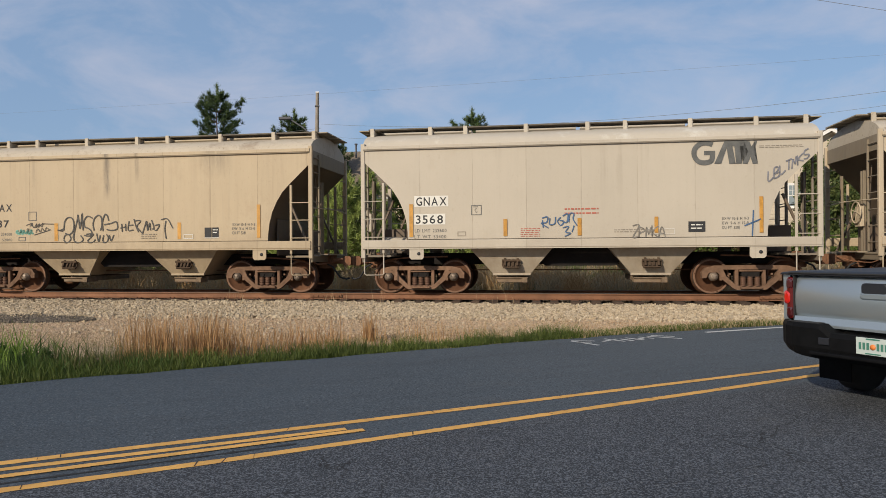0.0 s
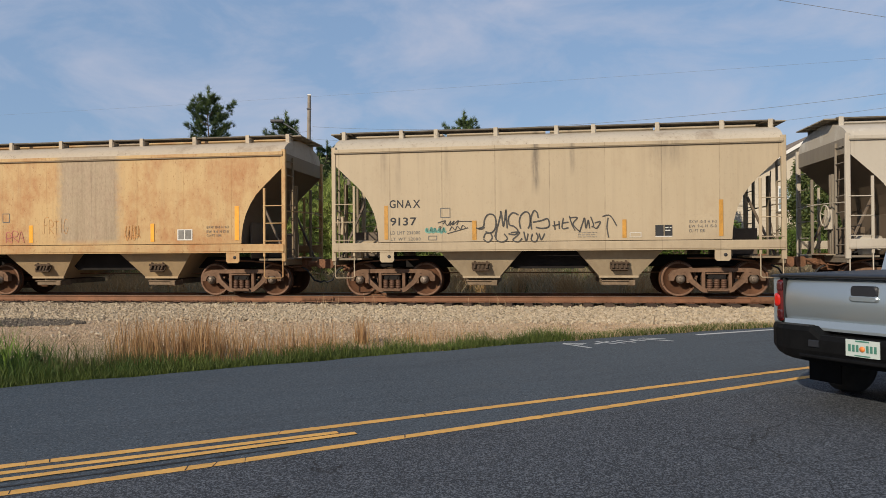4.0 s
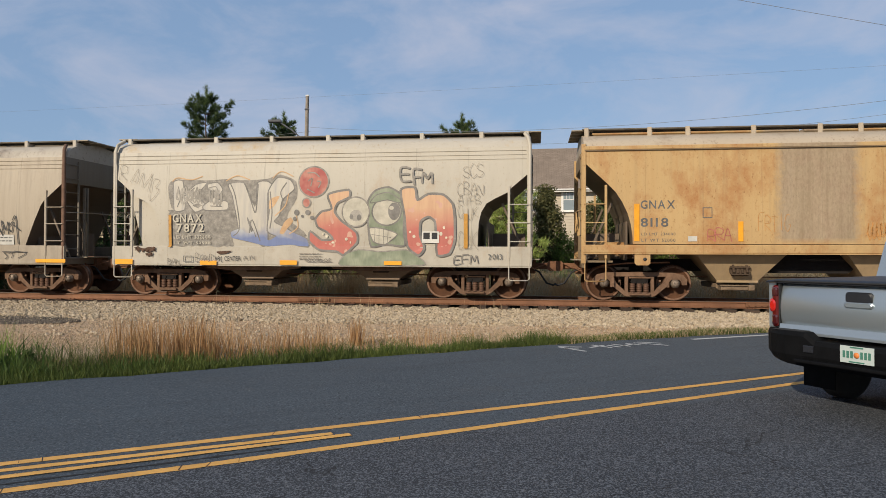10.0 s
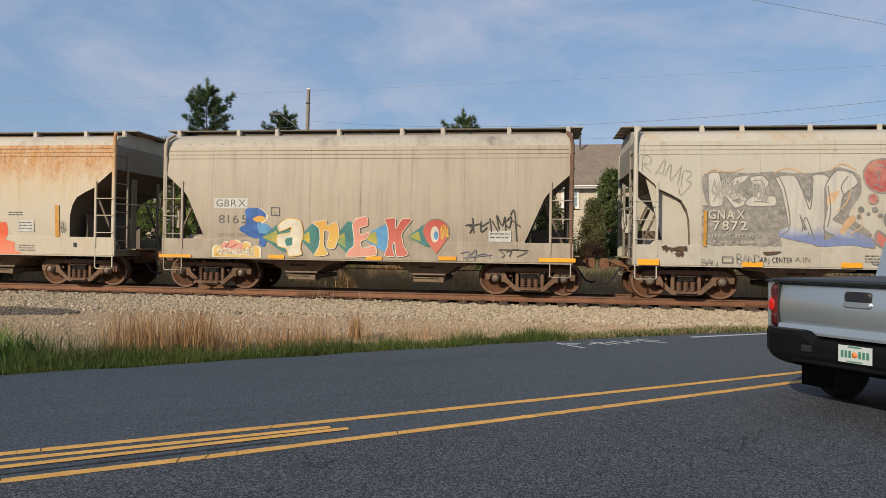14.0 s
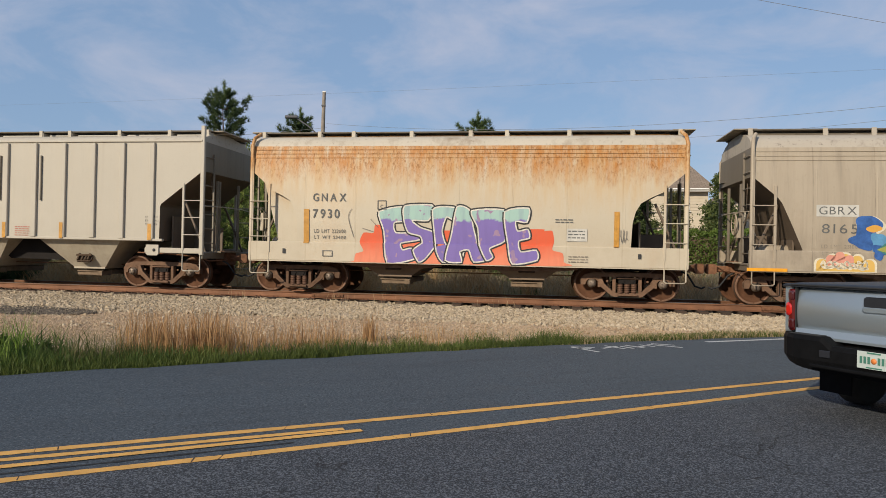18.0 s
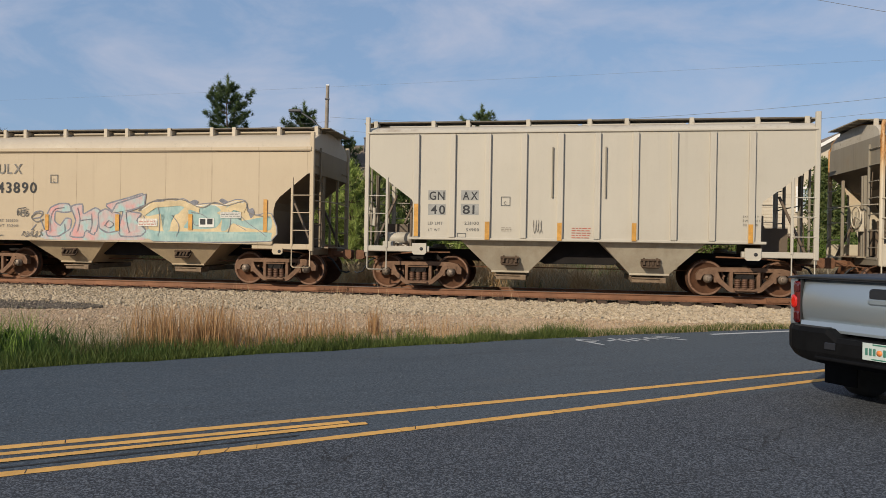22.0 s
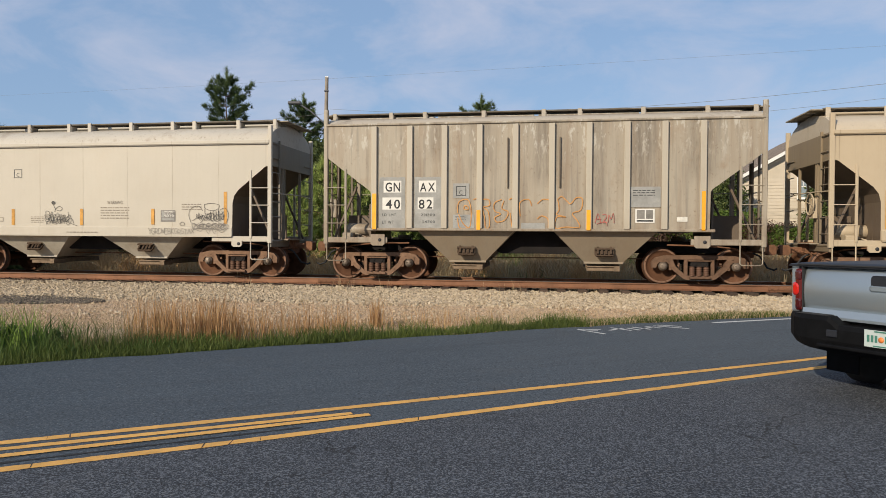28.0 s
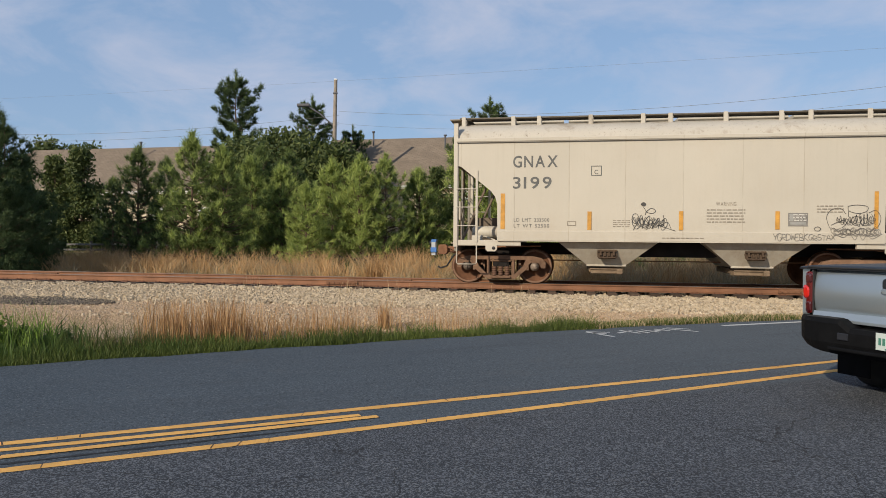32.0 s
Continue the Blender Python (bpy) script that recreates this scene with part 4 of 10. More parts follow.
def cap_mesh():
    f = Form().lathe([(0.02, -0.13), (0.075, -0.125), (0.085, -0.11), (0.088, -0.06), (0.112, -0.055), (0.115, 0.02), (0.02, 0.03)], n=18)
    for k in range(3):
        t = 2 * math.pi * k / 3 + 0.5
        f.lathe([(0.0, -0.142), (0.017, -0.142), (0.017, -0.11), (0.0, -0.11)], (0.05 * math.cos(t), 0, 0.05 * math.sin(t)), 6)
    return f.mesh("bearing_cap", MAT["axle_cap"])


def wheelset_meshes():
    f, treads = Form(), []
    for s in (-1, 1):
        prof = [(0.0, 0.86), (0.085, 0.86), (0.13, 0.845), (0.145, 0.80), (0.20, 0.775), (0.33, 0.785), (0.385, 0.812), (0.395, 0.828), (0.445, 0.828), (0.452, 0.80),
                (0.454, 0.74), (0.458, 0.70), (0.484, 0.69), (0.484, 0.675), (0.45, 0.665), (0.39, 0.67), (0.36, 0.72), (0.18, 0.72), (0.10, 0.66), (0.0, 0.66)]
        f.lathe([(r, s * a) for r, a in prof], n=32)
        treads.append(Form().lathe([(0.4535, s * 0.812), (0.4555, s * 0.79), (0.4565, s * 0.735), (0.4535, s * 0.715)], n=32, caps=False).mesh("wheel_tread", MAT["tread"]))
        treads.append(Form().lathe([(0.398, s * 0.829), (0.402, s * 0.831), (0.440, s * 0.831), (0.446, s * 0.828)], n=32, caps=False).mesh("wheel_rim", MAT["rim_face"]))
        for k in range(3):
            t = 2 * math.pi * k / 3
            f.box((0.41 * math.cos(t), s * 0.829, 0.41 * math.sin(t)), (0.05, 0.006, 0.02))
    f.lathe([(0.0, -1.02), (0.075, -1.0), (0.08, 0), (0.075, 1.0), (0.0, 1.02)], n=14)
    return f.mesh("wheelset", MAT["wheel"]), treads


SIDE_FRAME, BOLSTER, COIL, CAP = side_frame_mesh(), bolster_mesh(), coil_mesh(), cap_mesh()
WHEELSET, TREADS = wheelset_meshes()


def ring(c, r, n, plane="xz"):
    out = []
    for k in range(n + 1):
        t = 2 * math.pi * k / n
        a, b = r * math.cos(t), r * math.sin(t)
        out.append((c[0] + a, c[1], c[2] + b) if plane == "xz" else (c[0], c[1] + a, c[2] + b))
    return out


MAT["bracket"] = plain("bracket_iron", (0.085, 0.058, 0.04), 0.85, 0.0, var=0.4, scale=9, bump=0.3, spec=0.15)
MAT["gate"] = plain("dirty_gate_steel", (0.22, 0.155, 0.10), 0.85, 0.05, var=0.4, scale=6, bump=0.25)
# 4082's ribs are lighter than its side sheets
RIB_PAINT = {"4081": PAINT["4081"], "4082": car_paint("lighter_rib_paint", (0.41, 0.365, 0.29), (0.30, 0.235, 0.165), (0.20, 0.13, 0.08), 0.4, 0.1, sooty=0.12, seed=91)}
MAT["grating"] = plain("walkway_grating", (0.30, 0.25, 0.18), 0.7, 0.1, var=0.35, scale=8)
MAT["board"] = plain("walkway_steel", (0.13, 0.11, 0.085), 0.7, 0.2, var=0.4, scale=6)
MAT["rust_post"] = plain("rust_brown_post", (0.15, 0.085, 0.055), 0.85, var=0.4, scale=5, bump=0.2)
ROLLING = []
TRAIN = []


def hopper_car(mark, q, L, trucks, cut, eave, rise=0.5, round_=1.0, bulge=0.0, sill="band", boards=9, label="", rib=(), brake=True, bar=()):
    """A two-bay covered hopper. q: its near-left corner post along the train; trucks: centres from that post."""
    spec = {"L": L, "cut": cut, "eave": eave, "rise": rise, "round": round_, "bulge": bulge}
    paint = PAINT[mark]
    car = thing("hopper_car", rail_pose(0), label, "railcar", "hopper cars of the train")
    h = L / 2
    hull, under, ends, roof = hull_forms(spec)
    part("hull", hull, paint, car)
    part("slope_sheet", under, SLOPE, car, "brown slope sheet, darkened for shade")
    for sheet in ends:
        part("end_sheet", sheet, SHADED_GRIME[mark], car, "grimy end sheet, darkened for shade")
    part("roof", roof, ROOF[mark], car, "weathered pale roof")
    eave_y = side_y(spec, eave)
    for s in (-1, 1):
        if cut in ("curved", "square"):
            part("eave_rail", Form().box((0, s * (eave_y + 0.012), eave - 0.02), (L - 0.05, 0.07, 0.10), 0.015), paint, car)
            part("eave_lip", Form().box((0, s * (eave_y + 0.022), eave - 0.078), (L - 0.06, 0.05, 0.018)), SHADED_GRIME[mark], car)
        elif cut == "angled":
            part("eave_rail", Form().box((0, s * (eave_y + 0.012), eave + 0.005), (L - 0.05, 0.06, 0.055), 0.012), paint, car)
        else:
            for k in range(3):
                part("stiffening_bead", Form().box((0, s * (side_y(spec, eave - 0.12 - 0.10 * k) + 0.004), eave - 0.10 - 0.11 * k), (L - 0.25, 0.022, 0.022), 0.008), paint, car)
    # side sills and end stubs
    low = CUT[cut][-1][1]
    c0 = CUT[cut][-1][0]
    for s in (-1, 1):
        if sill == "band":
            f = Form().box((0, s * 1.59, 1.335), (L, 0.09, 0.215), 0.02)
            f.box((0, s * 1.56, 1.22), (L, 0.16, 0.025))
            part("side_sill", f, paint, car)
        elif sill == "deep":
            part("side_sill", Form().box((0, s * 1.535, 1.13), (L + 0.04, 0.09, 0.52), 0.02).box((0, s * 1.50, 0.865), (L, 0.16, 0.025)), paint, car)
        elif sill == "thin":
            part("side_sill", Form().box((0, s * 1.585, 1.36), (L - 2 * c0 + 0.25, 0.10, 0.07), 0.015), paint, car)
        else:
            part("side_sill", Form().box((0, s * 1.592, 1.265), (L - 2 * c0 + 0.03, 0.06, 0.25), 0.012).box((0, s * 1.57, 1.135), (L - 2 * c0, 0.12, 0.022)), paint, car)
    for e in (-1, 1):
        for s in (-1, 1):
            top = eave + (0.09 if cut == "curved" else 0.42 if cut in ("square", "angled") else 0.40)
            if cut in ("arched", "sloped"):
                f = Form().tube([(e * (h - 0.03), s * 1.54, 0.95), (e * (h - 0.03), s * 1.54, eave + 0.02), (e * (h - 0.07), s * 1.48, eave + 0.22), (e * (h - 0.16), s * 1.30, eave + 0.36)], 0.05, 8)
                f.box((e * (h - 0.04), s * 1.55, 2.3), (0.11, 0.03, 2.7), 0.008)
            else:
                f = Form().box((e * (h - 0.01), s * 1.555, (0.97 + top) / 2), (0.115, 0.10, top - 0.97), 0.015)
            part("corner_post", f, MAT["rust_post"] if mark == "8165" and e > 0 else paint, car)
            part("ladder_stile", Form().box((e * (h - 0.56), s * 1.575, (1.1 + 2.95) / 2), (0.065, 0.055, 1.85), 0.01), paint, car)
            for z in (1.52, 2.0, 2.47):
                part("ladder_rung", Form().tube([(e * (h - 0.02), s * 1.60, z), (e * (h - 0.56), s * 1.60, z)], 0.014, 6), paint, car)
            part("stirrup_step", Form().tube([(e * (h - 0.04), s * 1.575, 1.0), (e * (h - 0.04), s * 1.575, 0.56), (e * (h - 0.08), s * 1.575, 0.52), (e * (h - 0.52), s * 1.575, 0.52),
                                              (e * (h - 0.56), s * 1.575, 0.56), (e * (h - 0.56), s * 1.575, 1.1)], 0.017, 6), paint, car)
            if sill in ("low", "thin"):
                f = Form().box((e * (h - 0.85), s * 1.53, 1.075), (1.7, 0.10, 0.15), 0.015)
                part("end_sill_stub", f, paint, car)
            # jacking pad with its hole
            px = e * (h - (1.45 if sill in ("band", "thin") else 0.95 if sill == "low" else 1.5))
            if sill != "deep":
                f = Form()
                z0, z1, w = (0.93, 1.23, 0.19) if sill in ("band", "thin") else (0.86, 1.03, 0.15)
                out = [(px - w, z1), (px - w, z0 + 0.05), (px - w + 0.05, z0), (px + w - 0.05, z0), (px + w, z0 + 0.05), (px + w, z1)]
                f.prism(out, s * 1.60 - 0.02, s * 1.60 + 0.02)
                part("jacking_pad", f, paint, car)
                part("pad_hole", Form().lathe([(0.0, -0.004), (0.045, -0.004), (0.045, 0.004), (0.0, 0.004)], (px + 0.06, s * 1.623, (z0 + z1) / 2), 14), MAT["black"], car)
        if cut == "arched" and e < 0:
            for y in (-1.36, 1.33):
                plate_pts = [(0.30, 3.10), (0.62, 2.84), (1.12, 2.52), (1.33, 2.10), (1.37, 1.39), (0.76, 1.39)]
                part("end_gusset", Form().prism([(u - h, z) for u, z in plate_pts], y, y + 0.03), paint, car, "slanted cream end gusset plate")
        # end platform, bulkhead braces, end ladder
        part("end_platform", Form().box((e * (h - 0.35), 0, 1.02), (0.78, 3.0, 0.05), 0.01).box((e * (h - 0.02), 0, 0.96), (0.09, 3.1, 0.20), 0.015), SHADED_GRIME[mark], car)
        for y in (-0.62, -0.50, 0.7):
            part("end_brace", Form().box((e * (h - 0.05), y, 2.05), (0.07, 0.07, 2.1), 0.01), SHADED_GRIME[mark], car)
        for z in (1.5, 1.95, 2.4, 2.85, 3.3):
            part("end_rung", Form().tube([(e * (h + 0.02), 0.95, z), (e * (h + 0.02), 1.5, z)], 0.014, 6), SHADED_GRIME[mark], car)
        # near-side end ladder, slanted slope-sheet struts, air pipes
        part("end_stile", Form().box((e * (h + 0.02), -0.98, 2.45), (0.05, 0.055, 2.75), 0.008), SHADED_GRIME[mark], car)
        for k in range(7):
            part("end_rung", Form().tube([(e * (h + 0.03), -1.52, 1.30 + 0.40 * k), (e * (h + 0.03), -0.98, 1.30 + 0.40 * k)], 0.014, 6), SHADED_GRIME[mark], car)
        for y in (-1.18, 1.18):
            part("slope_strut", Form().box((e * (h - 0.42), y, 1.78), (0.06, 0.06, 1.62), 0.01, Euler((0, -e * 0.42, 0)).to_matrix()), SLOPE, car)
        part("air_pipe", Form().tube([(e * (h + 0.02), -0.42, 0.82), (e * (h - 0.25), -0.62, 0.80), (e * (h - 0.55), -1.05, 0.92), (e * (h - 1.2), -1.15, 0.98), (e * (h - 2.2), -1.12, 1.0)], 0.022, 6), MAT["rust"], car)
        part("retainer_pipe", Form().tube([(e * (h - 0.02), -0.72, 1.05), (e * (h - 0.02), -0.72, 1.75), (e * (h - 0.10), -0.78, 2.05), (e * (h - 0.10), -0.9, 3.2)], 0.014, 5), SLOPE, car)
        part("crossover_step", Form().box((e * (h + 0.10), -0.25, 1.06), (0.26, 1.25, 0.03), 0.006), MAT["grating"], car, "open end crossover step")
        part("end_rail", Form().tube([(e * (h + 0.03), -1.5, 2.33), (e * (h + 0.10), -0.4, 2.36), (e * (h + 0.10), 0.6, 2.36), (e * (h + 0.03), 1.5, 2.33)], 0.016, 6), paint, car)
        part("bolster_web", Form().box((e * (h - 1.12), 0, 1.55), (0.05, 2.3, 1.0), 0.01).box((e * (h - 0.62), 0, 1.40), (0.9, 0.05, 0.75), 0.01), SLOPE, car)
        # roof-end grating and running boards
        grating = Form()
        for k in range(4):
            grating.box((e * (h - 0.02), -0.72 + 0.48 * k, eave + rise + 0.05), (0.56, 0.44, 0.028))
        part("end_walkway", grating, MAT["grating"], car)
        # coupler and hose
        f = Form().box((e * (h + 0.25), 0, 0.88), (0.62, 0.15, 0.17), 0.03)
        f.box((e * (h + 0.57), -0.03, 0.88), (0.26, 0.30, 0.27), 0.05)
        f.box((e * (h + 0.62), 0.10 * e, 0.88), (0.16, 0.12, 0.24), 0.04)
        f.box((e * (h - 0.05), 0, 0.88), (0.35, 0.55, 0.42), 0.03)
        part("coupler", f, MAT["rust"], car, "rusty knuckle coupler")
        part("uncoupling_lever", Form().tube([(e * (h + 0.04), -1.5, 0.86), (e * (h + 0.10), -1.3, 0.80), (e * (h + 0.12), -0.35, 0.82), (e * (h + 0.45), -0.12, 0.95)], 0.013, 6), MAT["rust"], car)
        part("brake_hose", Form().tube([(e * (h + 0.05), -0.40, 0.80), (e * (h + 0.22), -0.42, 0.72), (e * (h + 0.42), -0.36, 0.42), (e * (h + 0.60), -0.30, 0.36), (e * (h + 0.68), -0.28, 0.40)], 0.026, 8), MAT["rubber"], car, "black rubber brake hose")
        # hoppers, gates
        hx = e * 1.78
        f = Form()
        t, b = (1.72, 0.42) if sill == "deep" else (1.29, 0.46)
        f.grid([[(hx - t, -1.47, low + 0.0), (hx + t, -1.47, low), (hx + t, 1.47, low), (hx - t, 1.47, low)],
                [(hx - b, -0.98, 0.50), (hx + b, -0.98, 0.50), (hx + b, 0.98, 0.50), (hx - b, 0.98, 0.50)]], False, True, flip=False)
        f.face([(hx - b, 0.98, 0.50), (hx + b, 0.98, 0.50), (hx + b, -0.98, 0.50), (hx - b, -0.98, 0.50)])
        f.box((hx, -0.985, 0.52), (2 * b + 0.08, 0.06, 0.06), 0.01)
        hop = part("hopper_bay", f, RUSTY_BAY if sill == "deep" else BAY[mark], car)
        if sill == "deep":
            part("bay_flange", Form().prism([(hx - 1.36, 0.865), (hx - 1.30, 0.79), (hx - 0.72, 0.735), (hx + 0.72, 0.735), (hx + 1.30, 0.79), (hx + 1.36, 0.865)], -1.36, -1.20), MAT["truck"], hop, "brown curved hopper flange")
        # cast vibrator bracket, bolted flat to the slope: a plate, four ribs, a cross bar
        fall = math.atan2(0.49, low - 0.50)
        zc = 0.845
        yc = -0.98 - 0.49 * (zc - 0.50) / (low - 0.50)
        seat = pose(hx, yc, zc, -math.degrees(fall), 0, 0) @ Matrix.Scale(1.2, 4)
        plate_o = [(-0.20, -0.09), (-0.17, -0.15), (0.17, -0.15), (0.20, -0.09), (0.20, 0.09), (0.17, 0.15), (-0.17, 0.15), (-0.20, 0.09)]
        bracket = part("vibrator_bracket", Form().prism(plate_o, -0.028, 0.01), MAT["bracket"], hop, "brown cast vibrator bracket", seat)
        for k in range(4):
            part("bracket_rib", Form().prism([(-0.155 + 0.09 * k, -0.12), (-0.115 + 0.09 * k, -0.12), (-0.115 + 0.09 * k, 0.12), (-0.155 + 0.09 * k, 0.12)], -0.085 if k in (0, 3) else -0.06, -0.02), MAT["bracket"], bracket)
        part("bracket_bar", Form().box((0, -0.075, 0.0), (0.40, 0.035, 0.05), 0.012).box((0, -0.07, 0.09), (0.30, 0.03, 0.035), 0.01), MAT["bracket"], bracket)
        g2 = Form().box((hx - e * 0.02, -0.75, 0.36), (0.80, 0.42, 0.12), 0.015).box((hx, 0.2, 0.40), (0.85, 1.6, 0.14), 0.02)
        g2.box((hx + 0.34, -0.99, 0.36), (0.14, 0.08, 0.14), 0.02).tube([(hx - 0.42, -0.98, 0.42), (hx + 0.42, -0.98, 0.42)], 0.02, 6)
        part("outlet_gate", g2, MAT["gate"], hop, "dirty brown outlet gate")
        # bogie
        tx = (trucks[0] if e < 0 else trucks[1]) - h
        part("bolster", BOLSTER, None, car, at=pose(tx, 0, 0))
        for s in (-1, 1):
            fr = part("side_frame", SIDE_FRAME, None, car, at=pose(tx, s * 1.0, 0, 0, 0, 0 if s < 0 else 180))
            for x in (-0.17, 0.0, 0.17):
                part("coil_spring", COIL, None, fr, at=pose(x, -0.03, -0.02))
            for x in (-0.889, 0.889):
                part("bearing_cap", CAP, None, fr, at=pose(x, -0.03, 0.457))
        for x in (-0.889, 0.889):
            w = part("wheelset", WHEELSET, None, car)
            for tread in TREADS:
                part("wheel_tread", tread, None, w)
            ROLLING.append((w, tx + x))
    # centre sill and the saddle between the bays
    part("centre_sill", Form().box((0, 0, 0.93), (L + 0.1, 0.40, 0.32), 0.02), MAT["under"], car, "grimy centre sill, blackened for shade")
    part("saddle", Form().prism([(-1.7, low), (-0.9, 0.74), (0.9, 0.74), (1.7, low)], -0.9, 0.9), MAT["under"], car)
    part("brake_rod", Form().tube([(-h + 2.4, -0.35, 0.62), (h - 2.4, -0.35, 0.62)], 0.018, 6), MAT["rust"], car)
    # roof walkways on brackets
    bz = eave + rise + {"arched": 0.03, "sloped": 0.03, "angled": 0.03}.get(cut, 0.07)
    by = 0.95 if cut != "angled" else 1.12
    for s in (-1, 1):
        f = Form().box((0, s * (by - 0.22), bz), (L - 0.02, 0.46, 0.022))
        board = part("running_board", f, MAT["board"], car, "open steel roof walkway")
        for y in (by + 0.01, by - 0.45):
            part("board_edge", Form().box((0, s * y, bz), (L - 0.02, 0.02, 0.034)), MAT["board"], board)
        for k in range(boards):
            x = -h + 0.12 + (L - 0.24) * k / (boards - 1) + (0.25 * math.sin(k * 2.1) if 0 < k < boards - 1 else 0)
            base = bz - 0.30
            part("walkway_bracket", Form().box((x, s * (by + 0.03), (base + bz + 0.03) / 2), (0.11, 0.05, bz + 0.03 - base), 0.008)
                 .box((x + 0.06, s * (by - 0.1), bz - 0.14), (0.02, 0.26, 0.2)), ROOF[mark], car)
    hatch = Form()
    for k in range(4):
        hatch.box((-h + L * (k + 0.5) / 4, 0, eave + rise + 0.05), (L / 4 - 0.12, 0.75, 0.09), 0.03)
    part("hatch_cover", hatch, paint, car)
    # hand brake on one end, reservoir on the platform
    if brake:
        f = Form().tube(ring((-h - 0.12, -0.55, 2.05), 0.27, 18, "yz"), 0.018, 6)
        for k in range(4):
            t = math.pi * k / 2 + 0.3
            f.tube([(-h - 0.09, -0.55, 2.05), (-h - 0.12, -0.55 + 0.27 * math.cos(t), 2.05 + 0.27 * math.sin(t))], 0.012, 5)
        part("brake_wheel", f, paint, car, "spoked hand brake wheel")
        part("brake_box", Form().box((-h - 0.03, -0.55, 1.95), (0.12, 0.32, 0.50), 0.03), paint, car)
        part("air_reservoir", Form().lathe([(0.0, -0.42), (0.12, -0.40), (0.17, -0.34), (0.17, 0.34), (0.12, 0.40), (0.0, 0.42)], (-h + 0.75, -0.75, 1.36), 16, "x"), paint, car)
        part("brake_valve", Form().box((-h + 0.55, -1.25, 1.16), (0.28, 0.25, 0.22), 0.03).tube([(-h + 0.3, -1.2, 1.1), (-h + 0.7, -1.0, 1.25), (-h + 1.0, -1.1, 1.15)], 0.02, 6), paint, car)
    if not rib:
        for k in range(7):
            u = L * (0.135 + 0.122 * k)
            for s in (-1, 1):
                f = Form()
                zs = [low + 0.12 + (eave - 0.5 - low) * j / 18 for j in range(19)]
                f.grid([[(u - h - 0.011, s * (side_y(spec, z) + 0.0008), z), (u - h - 0.005, s * (side_y(spec, z) + 0.0026), z), (u - h + 0.005, s * (side_y(spec, z) + 0.0026), z),
                         (u - h + 0.011, s * (side_y(spec, z) + 0.0008), z)] for z in zs], False, flip=s > 0)
                part("weld_seam", f, paint, car)
    for u in rib:
        for s in (-1, 1):
            part("side_rib", Form().box((u - h, s * 1.61, (1.395 + eave - 0.05) / 2), (0.15, 0.085, eave - 0.05 - 1.395), 0.012), RIB_PAINT[mark], car)
    for u in bar:
        part("grab_bar", Form().box((u - h, -1.61, 3.08), (0.035, 0.05, 1.28), 0.006), SHADED_GRIME[mark], car, "vertical bolted guide strip")
    TRAIN.append((car, q + h, spec))
    return car, spec



CARS = {}
A = dict(trucks=(1.46, 9.87), cut="curved", eave=3.90, boards=9)
D = dict(trucks=(1.15, 10.14), cut="square", eave=3.75, rise=0.58, boards=11, sill="low")
RIBS = (1.35, 2.31, 3.23, 4.15, 5.07, 5.99, 6.915, 7.845, 8.75, 9.66)
CARS["9592"] = hopper_car("9592", 63.70, 11.33, label="cream covered hopper car with curved end openings", **A)
CARS["3568"] = hopper_car("3568", 51.03, 11.35, label="clean cream covered hopper car with blue tags", **A)
CARS["9137"] = hopper_car("9137", 38.27, 11.33, label="cream covered hopper car with black sprayed tags", **A)
CARS["8118"] = hopper_car("8118", 25.58, 11.32, label="rust-stained orange-cream covered hopper car", **A)
CARS["7872"] = hopper_car("7872", 12.74, 11.53, (1.39, 10.06), "arched", 3.98, 0.42, 0.8, 0.10, "deep", 9, "off-white covered hopper car with a large colourful mural")
CARS["8165"] = hopper_car("8165", 0.14, 11.10, (1.18, 10.03), "sloped", 3.90, 0.50, 0.85, 0.10, "deep", 8, "dusty grey covered hopper car with colourful letters")
CARS["7930"] = hopper_car("7930", -12.79, 11.48, (1.24, 10.09), "arched", 3.98, 0.42, 0.8, 0.10, "deep", 9, "cream covered hopper car, rusty roofline, purple and aqua letters")
CARS["4081"] = hopper_car("4081", -25.34, 11.16, (1.33, 9.68), "angled", 4.12, 0.33, 1.0, 0.0, "thin", 9, "pale ribbed covered hopper car, clean", RIBS, bar=(4.87, 6.19))
CARS["243890"] = hopper_car("243890", -38.21, 11.36, label="tan covered hopper car with pink and aqua letters", **D)
CARS["4082"] = hopper_car("4082", -50.79, 11.10, (1.30, 9.70), "angled", 4.12, 0.33, 1.0, 0.0, "thin", 9, "dirty streaked grey ribbed covered hopper car", RIBS, bar=(4.87, 6.19))
CARS["3199"] = hopper_car("3199", -63.68, 11.32, label="pale cream covered hopper car, last of the train", **D)



def build_end_device(car, h):
    """The flashing marker box that hangs on the last coupler."""
    box = part("end_of_train_marker", Form().box((-h - 0.84, -0.02, 0.90), (0.14, 0.22, 0.38), 0.03), MAT["marker_shell"], car, "white and blue end-of-train marker box")
    part("marker_cap", Form().box((-h - 0.84, -0.02, 1.12), (0.15, 0.23, 0.08), 0.02).box((-h - 0.84, -0.14, 0.86), (0.165, 0.04, 0.14), 0.01), MAT["marker_blue"], box)
    part("marker_lamp", Form().lathe([(0.0, -0.05), (0.06, -0.04), (0.07, 0.0), (0.07, 0.05), (0.0, 0.05)], (-h - 0.93, -0.02, 1.05), 14, "x"), MAT["black"], box)


MAT["marker_shell"] = plain("marker_shell", (0.40, 0.42, 0.43), 0.5, var=0.2)
